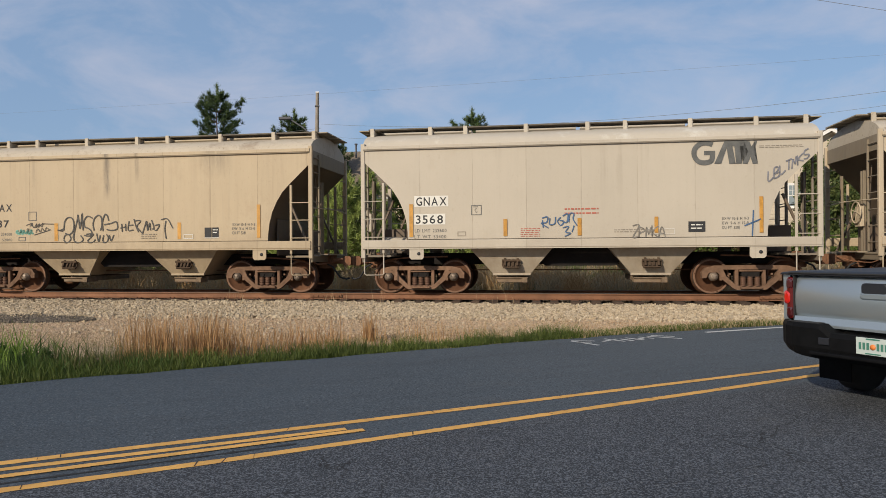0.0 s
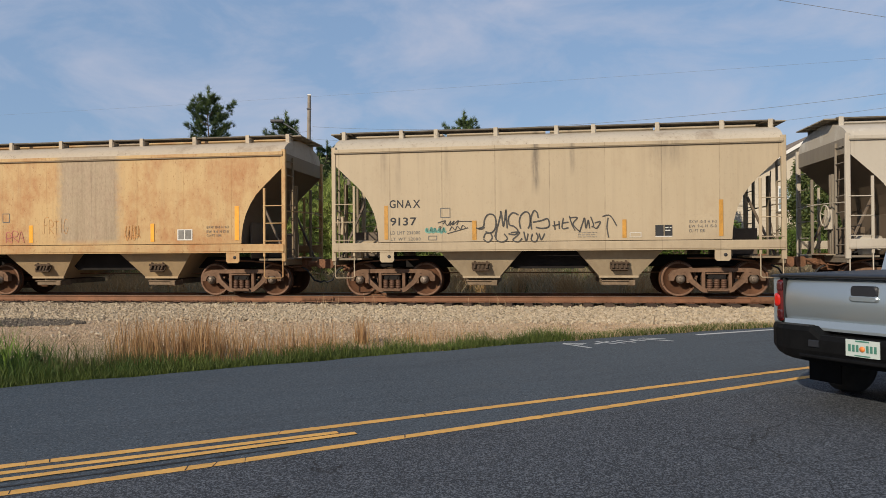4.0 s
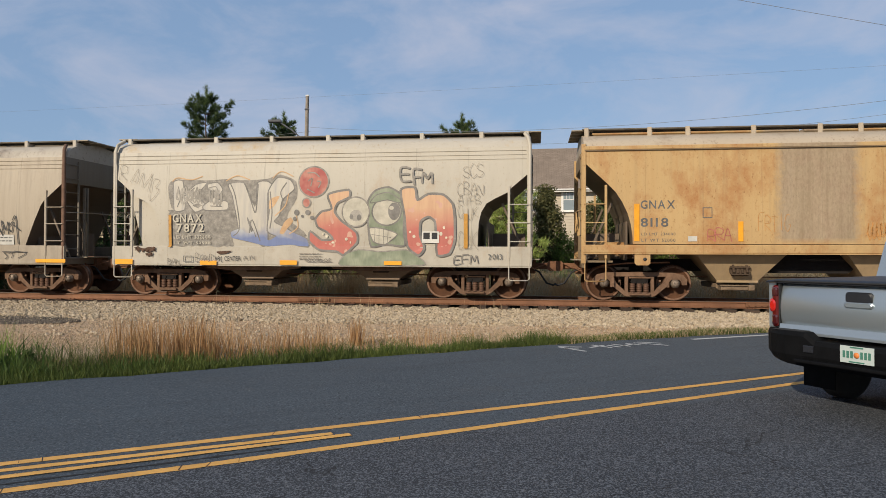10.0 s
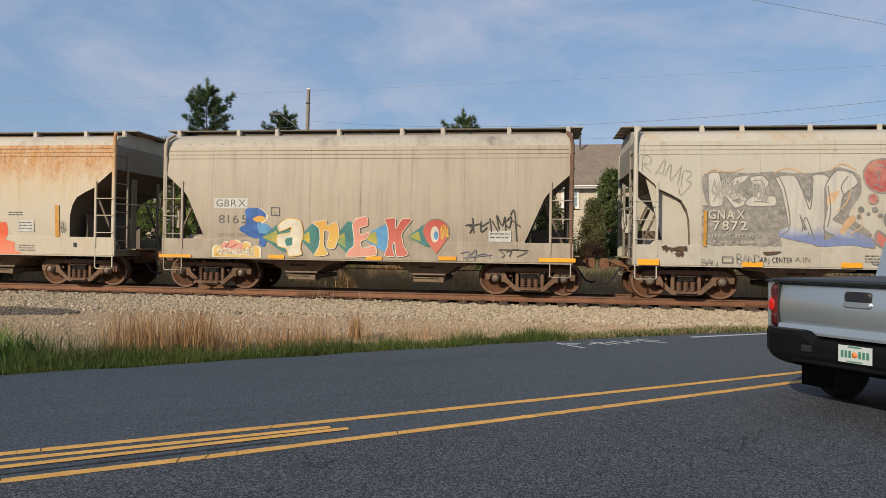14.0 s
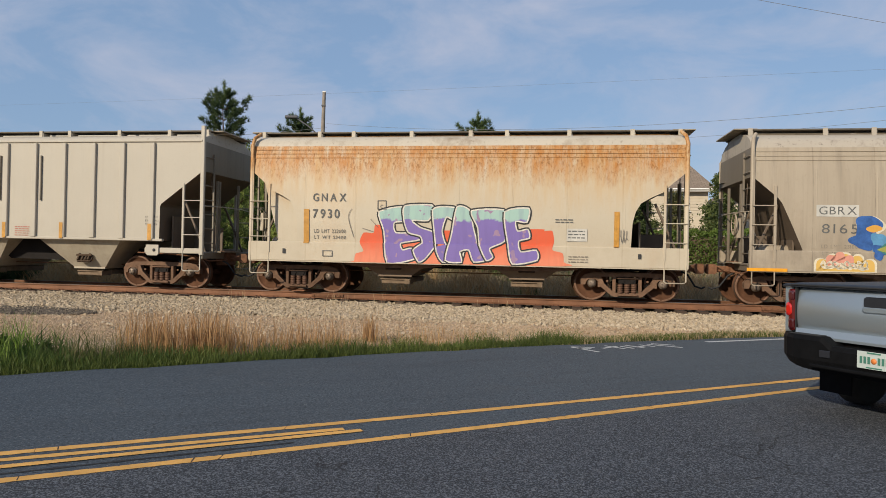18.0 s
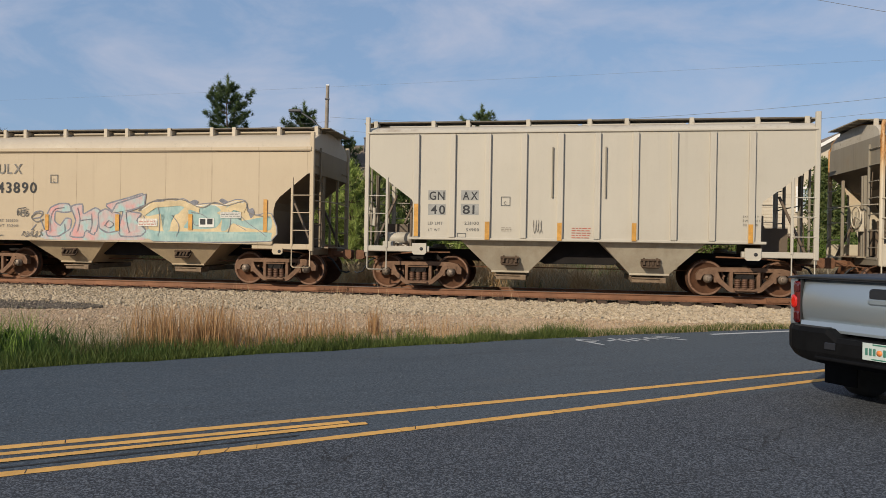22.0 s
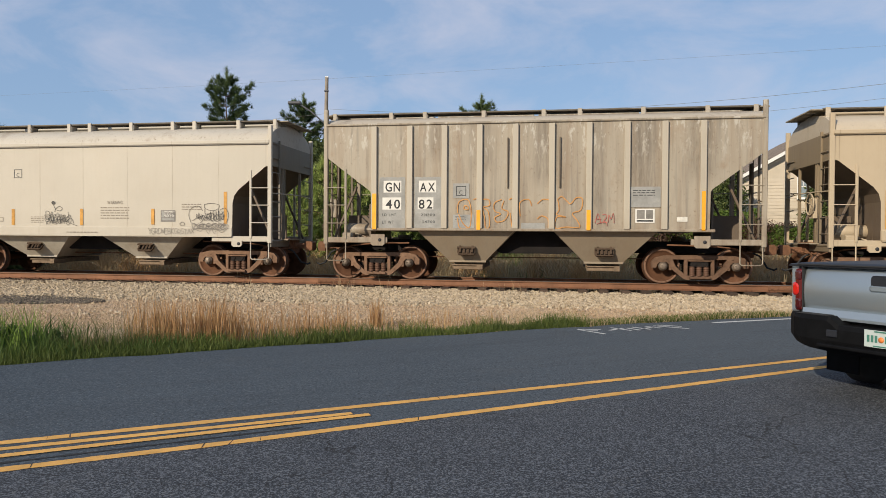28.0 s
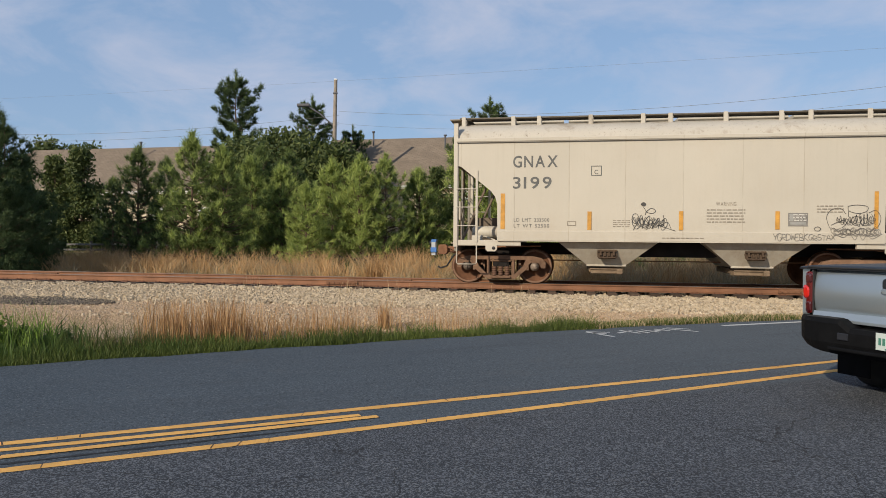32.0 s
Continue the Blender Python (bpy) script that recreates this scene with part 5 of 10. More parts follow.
MAT["marker_blue"] = plain("marker_blue", (0.05, 0.16, 0.42), 0.5, var=0.2)
build_end_device(CARS["3199"][0], 5.66)


def motions():
    """The train rolls to the right; each car's wheels turn with the way it has gone."""
    for car, middle, spec in TRAIN:
        walk(car, [(t, rail_pose(middle + run(t))) for t in range(0, 33)])
    steps = [k * 4 / FPS for k in range(241)]
    turned = [(run(t) - run(0)) / 0.457 for t in steps]
    for wheel, x in ROLLING:
        walk(wheel, [(t, Matrix.Translation((x, 0, 0.457)) @ Matrix.Rotation(a + x, 4, "Y")) for t, a in zip(steps, turned)])


# ---- lettering, reflectors and sprayed paint on the cars ----
def two_tone(name, top, low, split, soft=0.25, wob=0.35, speck=None, scale=1.6):
    """Sprayed paint that runs from one colour into another at a height, with an uneven border."""
    m, n, l, b = stuff_nodes(name, 0.6, 0, 0.3)
    co = n.new("ShaderNodeTexCoord")
    sp = n.new("ShaderNodeSeparateXYZ")
    ad = n.new("ShaderNodeMath")
    ad.operation = "MULTIPLY_ADD"
    ad.inputs[1].default_value = wob
    mr = n.new("ShaderNodeMapRange")
    mr.inputs["From Min"].default_value, mr.inputs["From Max"].default_value = split - soft + wob / 2, split + soft + wob / 2
    l.new(co.outputs["Object"], sp.inputs["Vector"])
    l.new(noise_fac(n, l, scale, detail=3, lo=0.2, hi=0.8), ad.inputs[0])
    l.new(sp.outputs["Z"], ad.inputs[2])
    l.new(ad.outputs["Value"], mr.inputs["Value"])
    c = mixed(n, l, mr.outputs["Result"], low, top)
    if speck:
        c = mixed(n, l, noise_fac(n, l, 4.5, detail=1, lo=0.64, hi=0.66), c, speck)
    c = mixed(n, l, times_(n, l, noise_fac(n, l, 9, (1, 1, 0.12), 5, 0.45, 0.75), 0.35), c, tuple(x * 0.65 for x in low))
    l.new(c, b.inputs["Base Color"])
    return m


def fan_mat(name, a, bcol):
    """Sprayed blend between two colours in soft clouds."""
    m, n, l, b = stuff_nodes(name, 0.6, 0, 0.3)
    c = mixed(n, l, noise_fac(n, l, 2.6, detail=2, lo=0.35, hi=0.65), a, bcol)
    c = mixed(n, l, times_(n, l, noise_fac(n, l, 20, (1, 1, 0.3), 4, 0.45, 0.7), 0.3), c, tuple(x * 0.6 for x in a))
    l.new(c, b.inputs["Base Color"])
    return m


INK = {
    "black": MAT["black"], "grey": MAT["grey_print"], "faded": MAT["faded"], "white": MAT["white_print"], "red": MAT["red_print"],
    "yellow": MAT["reflector"], "amber": MAT["reflector_old"],
    "panel_grey": plain("panel_grey", (0.295, 0.29, 0.27), 0.7, var=0.3, scale=3),
    "patch_light": plain("patch_light", (0.52, 0.50, 0.45), 0.7, var=0.2, scale=3),
    "tag_black": plain("tag_black", (0.06, 0.055, 0.05), 0.6, var=0.5, scale=9),
    "tag_grey": plain("tag_grey", (0.20, 0.18, 0.155), 0.6, var=0.5, scale=9),
    "tag_blue": plain("tag_blue", (0.055, 0.115, 0.23), 0.6, var=0.4, scale=9),
    "tag_ember": plain("tag_ember", (0.50, 0.17, 0.06), 0.6, var=0.4, scale=6),
    "tag_slate": plain("tag_slate", (0.19, 0.19, 0.215), 0.6, var=0.4, scale=9),
    "tag_teal": plain("tag_teal", (0.17, 0.38, 0.31), 0.6, var=0.4, scale=9),
    "tag_red": plain("tag_red", (0.42, 0.13, 0.10), 0.6, var=0.4, scale=9),
    "tag_orange": plain("tag_orange", (0.52, 0.25, 0.075), 0.6, var=0.4, scale=6),
    "tag_white": plain("tag_white", (0.60, 0.57, 0.50), 0.6, var=0.3, scale=9),
    "shade_dark": plain("mural_shadow", (0.285, 0.26, 0.225), 0.7, var=0.5, scale=7),
    "mural_white": two_tone("mural_white", (0.48, 0.44, 0.37), (0.20, 0.225, 0.33), 1.75, 0.18, 0.5),
    "mural_peach": plain("mural_peach", (0.56, 0.36, 0.20), 0.7, var=0.3, scale=2),
    "balloon": fan_mat("balloon_red", (0.34, 0.08, 0.07), (0.44, 0.20, 0.15)),
    "warm_fade": two_tone("orange_to_red", (0.56, 0.36, 0.22), (0.46, 0.15, 0.12), 2.12, 0.30, 0.3, (0.55, 0.33, 0.25)),
    "moss": fan_mat("moss_green", (0.17, 0.20, 0.135), (0.29, 0.31, 0.22)),
    "mural_blue": two_tone("mural_blue", (0.42, 0.42, 0.42), (0.17, 0.21, 0.36), 1.72, 0.12, 0.4),
    "rust_chip": plain("bare_rusty_steel", (0.10, 0.055, 0.035), 0.85, var=0.5, scale=14),
    "pale": plain("mural_pale", (0.50, 0.46, 0.37), 0.7, var=0.25, scale=4),
    "slate": plain("mural_slate", (0.215, 0.20, 0.18), 0.7, var=0.4, scale=4),
    "cream": plain("sprayed_cream", (0.62, 0.56, 0.43), 0.6, var=0.25, scale=4),
    "orange": two_tone("sprayed_orange", (0.60, 0.30, 0.055), (0.60, 0.38, 0.10), 1.7, 0.3, 0.3),
    "pink": two_tone("sprayed_pink", (0.58, 0.21, 0.15), (0.60, 0.27, 0.20), 1.7, 0.3, 0.3),
    "crimson": two_tone("sprayed_crimson", (0.42, 0.075, 0.06), (0.50, 0.14, 0.10), 1.7, 0.3, 0.3),
    "teal": plain("sprayed_teal", (0.055, 0.19, 0.17), 0.6, var=0.35, scale=3),
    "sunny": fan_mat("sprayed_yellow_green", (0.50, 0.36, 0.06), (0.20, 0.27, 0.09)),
    "cobalt": plain("sprayed_cobalt", (0.04, 0.12, 0.36), 0.6, var=0.4, scale=5),
    "sky_blue": plain("sprayed_sky_blue", (0.10, 0.27, 0.46), 0.6, var=0.3, scale=4),
    "lilac_aqua": two_tone("aqua_over_violet", (0.31, 0.46, 0.41), (0.185, 0.135, 0.37), 2.02, 0.02, 0.16, (0.30, 0.20, 0.30), 3.5),
    "scarlet": two_tone("sprayed_scarlet", (0.62, 0.105, 0.045), (0.66, 0.21, 0.12), 1.25, 0.25, 0.3),
    "rose_aqua": fan_mat("rose_and_aqua", (0.52, 0.27, 0.255), (0.28, 0.43, 0.41)),
    "aqua_deep": fan_mat("deep_aqua", (0.21, 0.33, 0.315), (0.33, 0.43, 0.39)),
    "straw_gold": plain("sprayed_gold", (0.54, 0.42, 0.24), 0.6, var=0.25, scale=4),
    "grey_patch": car_paint("grey_overpaint", (0.34, 0.30, 0.245), (0.24, 0.20, 0.155), (0.30, 0.17, 0.08), 0.8, 0.22, sooty=0.4, seed=31),
    "haze": plain("grey_overspray", (0.36, 0.33, 0.285), 0.7, var=0.35, scale=2),
}

# single-stroke letters in a unit box, for sprayed tags
STROKE = {
    "A": "0,0 .5,1 1,0; .2,.4 .8,.4", "B": "0,0 0,1 .7,.85 .6,.55 0,.5 .9,.3 .7,0 0,0", "C": ".9,.85 .4,1 0,.5 .4,0 .95,.2", "D": "0,0 0,1 .8,.8 .9,.3 0,0",
    "E": ".9,1 .1,.9 0,0 .9,.05; .05,.5 .7,.55", "F": ".9,1 .1,.95 0,0; .05,.5 .7,.55", "G": ".9,.9 .3,1 0,.4 .5,0 .9,.4 .5,.4", "H": "0,1 .05,0; .9,1 1,0; 0,.5 1,.45",
    "I": ".5,1 .5,0", "K": "0,1 0,0; .9,1 .1,.5 1,0", "L": "0,1 .05,0 .9,.1", "M": "0,0 .2,1 .5,.3 .8,1 1,0", "N": "0,0 .1,1 .9,0 1,1", "O": ".5,1 0,.6 .3,0 .9,.3 .8,.9 .4,1",
    "P": "0,0 .1,1 .9,.8 .7,.5 .05,.45", "R": "0,0 .1,1 .9,.85 .7,.5 .05,.45 1,0", "S": ".9,.9 .3,1 .1,.65 .9,.35 .6,0 0,.15", "T": "0,1 1,.95; .5,1 .45,0", "U": "0,1 .1,.1 .7,0 1,1",
    "W": "0,1 .2,0 .5,.7 .8,0 1,1", "X": "0,1 1,0; 1,1 0,0", "Y": "0,1 .5,.5 1,1; .5,.5 .4,0", "Z": "0,.95 1,1 .1,0 1,.1", "2": "0,.8 .5,1 .8,.6 0,0 1,.05", "5": ".9,1 .1,.95 .1,.6 .8,.5 .6,.05 0,.1",
}
class Marks:
    """Paints on the near side of one car, in metres from its left corner post and over the rail."""

    def __init__(self, mark):
        self.car, self.spec = CARS[mark]
        self.h = self.spec["L"] / 2
        self.layer = 0
        self.cut = self.spec["cut"]

    def out(self, z):
        if self.cut == "curved" and 1.23 < z < 1.445:
            return 1.636
        if self.cut in ("arched", "sloped") and z < 1.392:
            return 1.581
        if self.cut == "square" and z < 1.392:
            return 1.623
        return side_y(self.spec, z)

    def put(self, name, faces, ink, label="", lift=None):
        """faces: polygons of (u, z). Cut where the side bends, then laid on it."""
        self.layer += 1
        if self.cut == "angled" and ink in ("yellow", "amber"):
            lift = 0.080
        lift = 0.0038 + 0.0005 * self.layer if lift is None else lift
        bm = bmesh.new()
        for poly in faces:
            vs = [bm.verts.new((u - self.h, 0, z)) for u, z in poly]
            if len(vs) > 2:
                try:
                    bm.faces.new(vs)
                except ValueError:
                    pass
        zs = [z for p in faces for u, z in p]
        levels = {"curved": [1.4442, 1.446], "square": [1.3912, 1.393], "angled": []}.get(self.cut, [1.3912, 1.393, 1.6, 1.9, 2.2, 2.5, 2.8, 3.1, 3.4])
        for z in levels:
            if min(zs) < z < max(zs):
                bmesh.ops.bisect_plane(bm, geom=bm.verts[:] + bm.edges[:] + bm.faces[:], plane_co=(0, 0, z), plane_no=(0, 0, 1))
        foot = {"curved": 1.23, "arched": 0.873, "sloped": 0.873, "square": 1.14}.get(self.cut, 1.34)
        if min(zs) < foot:
            bmesh.ops.bisect_plane(bm, geom=bm.verts[:] + bm.edges[:] + bm.faces[:], plane_co=(0, 0, foot), plane_no=(0, 0, 1), clear_inner=True)
        if max(zs) < 2.25 and self.cut in ("square", "angled"):
            side = self.h - CUT[self.cut][-1][0] - 0.005
            for way in (-1, 1):
                bmesh.ops.bisect_plane(bm, geom=bm.verts[:] + bm.edges[:] + bm.faces[:], plane_co=(way * side, 0, 0), plane_no=(way, 0, 0), clear_outer=True)
        bmesh.ops.triangulate(bm, faces=bm.faces[:])
        for f in bm.faces:
            f.normal_update()
            if f.normal.y > 0:
                f.normal_flip()
        for vtx in bm.verts:
            vtx.co.y = -self.out(vtx.co.z) - lift
        me = bpy.data.meshes.new(name)
        bm.to_mesh(me)
        bm.free()
        me.materials.append(INK[ink])
        ob = new(name, me)
        ob.parent = self.car
        return tagged(ob, label)

    def panel(self, u0, z0, u1, z1, ink, name="panel", label="", rag=0.0):
        if rag:
            rng = random.Random(int(u0 * 97 + z0 * 31))
            n = 14
            pts = [(u0 + (u1 - u0) * k / n, z0 + rng.uniform(-rag, rag)) for k in range(n)] + [(u1 + rng.uniform(-rag, rag), z0 + (z1 - z0) * k / n) for k in range(n)]
            pts += [(u1 - (u1 - u0) * k / n, z1 + rng.uniform(-rag, rag)) for k in range(n)] + [(u0 + rng.uniform(-rag, rag), z1 - (z1 - z0) * k / n) for k in range(n)]
        else:
            pts = [(u0, z0), (u1, z0), (u1, z1), (u0, z1)]
        return self.put(name, [pts], ink, label)

    def frame_box(self, u0, z0, u1, z1, ink, w=0.018):
        r = lambda a, b, c, d: [(a, b), (c, b), (c, d), (a, d)]
        return self.put("outlined_box", [r(u0, z0, u1, z0 + w), r(u0, z1 - w, u1, z1), r(u0, z0 + w, u0 + w, z1 - w), r(u1 - w, z0 + w, u1, z1 - w)], ink)

    def text(self, words, u0, z0, u1, z1, ink, bold=0.016, skew=0.0, gap=0.16, name="lettering"):
        """Words fitted into a box, letter by letter."""
        cells, x = [], 0.0
        for ch in words:
            if ch == " ":
                x += 0.45
                continue
            v, f = glyph(ch, bold)
            lo, hi = v[:, 0].min(), v[:, 0].max()
            cells.append((v, f, x - lo))
            x += hi - lo + (gap if ch != "1" else gap + 0.05)
        x -= gap
        top = 0.72
        faces, layer = [], self.layer
        for v, f, dx in cells:
            pts = [(u0 + (u1 - u0) * (px + dx) / x + skew * (z1 - z0) * py / top, z0 + (z1 - z0) * py / top) for px, py in v]
            if z1 - z0 > 0.14:
                self.layer = layer
                self.put("letter", [[pts[k] for k in poly] for poly in f], ink)
            else:
                faces += [[pts[k] for k in poly] for poly in f]
        return tagged(self.put(name, faces, ink), kind="stuff") if faces else None

    def stencil(self, words, u0, z0, u1, z1, ink):
        """Words, then a line of the wall's colour through their middle, as stencils leave it."""
        return self.text(words, u0, z0, u1, z1, ink, 0.0, gap=0.2)

    def bars(self, u0, z0, u1, z1, rows, ink, seed=1):
        """Small print that cannot be read."""
        rng = random.Random(seed)
        faces, pitch = [], (z1 - z0) / rows
        for k in range(rows):
            u, z = u0, z1 - pitch * (k + 1)
            while u < u1 - 0.02:
                w = min(rng.uniform(0.04, 0.13), u1 - u)
                faces.append([(u, z + pitch * 0.32), (u + w, z + pitch * 0.32), (u + w, z + pitch * 0.66), (u, z + pitch * 0.66)])
                u += w + 0.025
        return tagged(self.put("small_print", faces, ink), kind="stuff")

    def ribbon(self, lines, w, ink, name="sprayed_line", smooth=True, label=""):
        """Strokes of a spray can along points."""
        faces = []
        for pts in lines:
            if smooth and len(pts) > 2:
                fine = []
                for i in range(len(pts) - 1):
                    p0, p1, p2, p3 = pts[max(i - 1, 0)], pts[i], pts[i + 1], pts[min(i + 2, len(pts) - 1)]
                    for k in range(5):
                        t = k / 5
                        fine.append(tuple(0.5 * (2 * p1[a] + (p2[a] - p0[a]) * t + (2 * p0[a] - 5 * p1[a] + 4 * p2[a] - p3[a]) * t * t + (3 * p1[a] - p0[a] - 3 * p2[a] + p3[a]) * t ** 3) for a in (0, 1)))
                fine.append(pts[-1])
                pts = fine
            left, right = [], []
            for i, p in enumerate(pts):
                a, b = pts[max(i - 1, 0)], pts[min(i + 1, len(pts) - 1)]
                d = math.hypot(b[0] - a[0], b[1] - a[1]) or 1
                nx, nz = -(b[1] - a[1]) / d * w / 2, (b[0] - a[0]) / d * w / 2
                left.append((p[0] + nx, p[1] + nz))
                right.append((p[0] - nx, p[1] - nz))
            for i in range(len(pts) - 1):
                faces.append([left[i], left[i + 1], right[i + 1], right[i]])
        return tagged(self.put(name, faces, ink, label), label, kind="stuff")

    def tag(self, word, u0, z0, u1, z1, ink, w=0.03, seed=1, slope=0.0, wild=0.22):
        """A hand-sprayed word of single strokes, uneven from letter to letter."""
        rng = random.Random(seed)
        n = len(word)
        cell = (u1 - u0) / n
        lines = []
        for k, ch in enumerate(word):
            if ch not in STROKE:
                continue
            g = rng.uniform(-wild, wild) * (z1 - z0)
            s = rng.uniform(0.85, 1.25)
            for line in STROKE[ch].split(";"):
                pts = [tuple(float(c) for c in p.split(",")) for p in line.split()]
                lines.append([(u0 + cell * (k + 0.05 + x * 1.0 + rng.uniform(-0.05, 0.05)), z0 + (z1 - z0) * (y * s + rng.uniform(-0.06, 0.06)) + g * 0.4 + slope * (k + x)) for x, y in pts])
        return self.ribbon(lines, w, ink, "sprayed_tag")

    def scribble(self, u0, z0, u1, z1, ink, w=0.022, seed=1, loops=9, name="sprayed_scrawl"):
        """Looping scrawl from side to side."""
        rng = random.Random(seed)
        lines = []
        for row in range(2):
            pts = []
            for k in range(loops * 4):
                t = k / (loops * 4 - 1)
                a = k * math.pi / 2 + rng.uniform(-0.4, 0.4)
                pts.append((u0 + (u1 - u0) * (t * 0.86 + 0.07 * (1 + math.cos(a) * rng.uniform(0.6, 1.5))), (z0 + z1) / 2 + (z1 - z0) / 2 * math.sin(a) * rng.uniform(0.35, 1.0)))
            lines.append(pts)
        return self.ribbon(lines[:1 + (seed % 2)], w, ink, name)

    def blob(self, cu, cz, ru, rz, ink, bumps=0, amp=0.08, name="sprayed_shape", seed=1, tilt=0.0):
        rng = random.Random(seed)
        ph = rng.uniform(0, 6)
        pts = []
        for k in range(48):
            t = 2 * math.pi * k / 48
            r = 1 + (amp * math.sin(bumps * t + ph) if bumps else 0) + (amp * 0.5 * math.sin((bumps + 2) * t + ph * 2) if bumps else 0)
            x, z = ru * r * math.cos(t), rz * r * math.sin(t)
            pts.append((cu + x * math.cos(tilt) - z * math.sin(tilt), cz + x * math.sin(tilt) + z * math.cos(tilt)))
        return self.put(name, [pts], ink)

    def shape(self, pts, ink, edge=None, w=0.05, round_=True):
        """A hand-drawn closed form, filled, with a sprayed outline."""
        n = len(pts)
        fine = []
        for i in range(n):
            p0, p1, p2, p3 = pts[i - 1], pts[i], pts[(i + 1) % n], pts[(i + 2) % n]
            for k in range(4):
                t = k / 4
                soft = [0.5 * (2 * p1[a] + (p2[a] - p0[a]) * t + (2 * p0[a] - 5 * p1[a] + 4 * p2[a] - p3[a]) * t * t + (3 * p1[a] - p0[a] - 3 * p2[a] + p3[a]) * t ** 3) for a in (0, 1)]
                fine.append(tuple(0.6 * s + 0.4 * (p1[a] + (p2[a] - p1[a]) * t) for a, s in enumerate(soft)))
        self.put("sprayed_letter", [fine], ink)
        if edge:
            self.ribbon([fine + fine[:1]], w, edge, "sprayed_outline", smooth=False)

    def cloud(self, u0, z0, u1, z1, ink, lobes=5, name="sprayed_cloud", flat=True):
        """A lobed cloud shape with a straight foot."""
        pts = [(u1, z0), (u0, z0)]
        for k in range(lobes):
            c = u0 + (u1 - u0) * (k + 0.5) / lobes
            r = (u1 - u0) / lobes / 2
            top = z0 + (z1 - z0) * (0.55 + 0.45 * math.sin(math.pi * (k + 0.5) / lobes))
            for j in range(7):
                t = math.pi * (1 - j / 6)
                pts.append((c + r * math.cos(t), top - r * 0.9 + r * 0.9 * math.sin(t)))
        return self.put(name, [pts], ink)


m = Marks("3568")
m.panel(1.39, 2.31, 2.29, 2.59, "white", "number_panel")
m.text("GNAX", 1.44, 2.34, 2.25, 2.56, "black")
m.panel(1.39, 1.84, 2.21, 2.12, "white", "number_panel")
m.text("3568", 1.43, 1.87, 2.15, 2.09, "black")
m.text("LD LMT 232600", 1.4, 1.64, 2.24, 1.73, "grey", 0.0)
m.text("LT WT 53400", 1.39, 1.48, 2.23, 1.57, "grey", 0.0)
m.frame_box(2.89, 2.07, 3.16, 2.33, "grey")
m.text("C", 2.98, 2.14, 3.05, 2.25, "grey", 0.0)
m.bars(2.94, 2.26, 3.11, 2.31, 1, "grey", 2)
m.frame_box(2.53, 1.53, 2.75, 1.65, "faded")
m.bars(4.16, 1.49, 4.65, 1.73, 5, "red", 3)
m.bars(5.27, 2.03, 6.11, 2.25, 2, "red", 4)
m.panel(8.28, 1.58, 8.68, 1.84, "black", "data_panel", "black data panel")
m.bars(8.34, 1.63, 8.62, 1.8, 2, "white", 5)
m.bars(9.95, 3.6, 10.96, 3.68, 2, "faded", 6)
m.text("EXW 10-8 H 9-3", 9.08, 1.87, 9.69, 1.94, "grey", 0.0)
m.text("EW 9-6 H 15-0", 9.08, 1.76, 9.69, 1.83, "grey", 0.0)
m.text("CU FT 3281", 9.07, 1.65, 9.48, 1.72, "grey", 0.0)
m.bars(6.49, 1.58, 7.37, 1.68, 2, "faded", 7)
m.frame_box(7.3, 1.53, 7.95, 1.67, "white", 0.012)
m.ribbon([[(8.86, 3.72), (8.72, 3.77), (8.56, 3.74), (8.44, 3.62), (8.43, 3.46), (8.52, 3.32), (8.68, 3.28), (8.83, 3.33), (8.86, 3.5)]], 0.12, "grey", "logo_ring")
m.panel(8.66, 3.47, 8.92, 3.57, "grey", "logo_bar")
m.put("logo_wedge", [[(8.9, 3.25), (9.14, 3.8), (9.3, 3.8), (9.4, 3.24), (9.25, 3.24), (9.19, 3.63), (9.06, 3.25)]], "grey")
m.put("logo_tee", [[(9.3, 3.8), (9.62, 3.79), (9.6, 3.66), (9.5, 3.67), (9.54, 3.24), (9.41, 3.24), (9.37, 3.67), (9.3, 3.67)]], "grey")
m.put("logo_cross", [[(9.56, 3.24), (9.69, 3.52), (9.59, 3.79), (9.72, 3.78), (9.77, 3.65), (9.84, 3.78), (9.9, 3.78), (9.81, 3.53), (9.91, 3.23), (9.79, 3.23), (9.74, 3.4), (9.67, 3.23)]], "grey")
m.panel(1.26, 1.52, 1.36, 2.38, "amber", "reflector")
m.panel(3.72, 1.52, 3.82, 1.96, "amber", "reflector")
m.panel(5.59, 1.52, 5.69, 1.96, "amber", "reflector")
m.panel(7.47, 1.57, 7.56, 1.97, "amber", "reflector")
m.panel(9.94, 1.55, 10.03, 2.43, "amber", "reflector")
m.tag("ZPMKA", 6.93, 1.46, 7.72, 1.71, "tag_grey", 0.028, 5)
m.tag("LBLTMKS", 10.14, 2.77, 11.08, 2.99, "tag_slate", 0.030, 6, 0.085)
m.ribbon([[(9.59, 1.72), (9.97, 1.88)], [(9.8, 2.1), (9.77, 1.47)]], 0.03, "tag_blue")
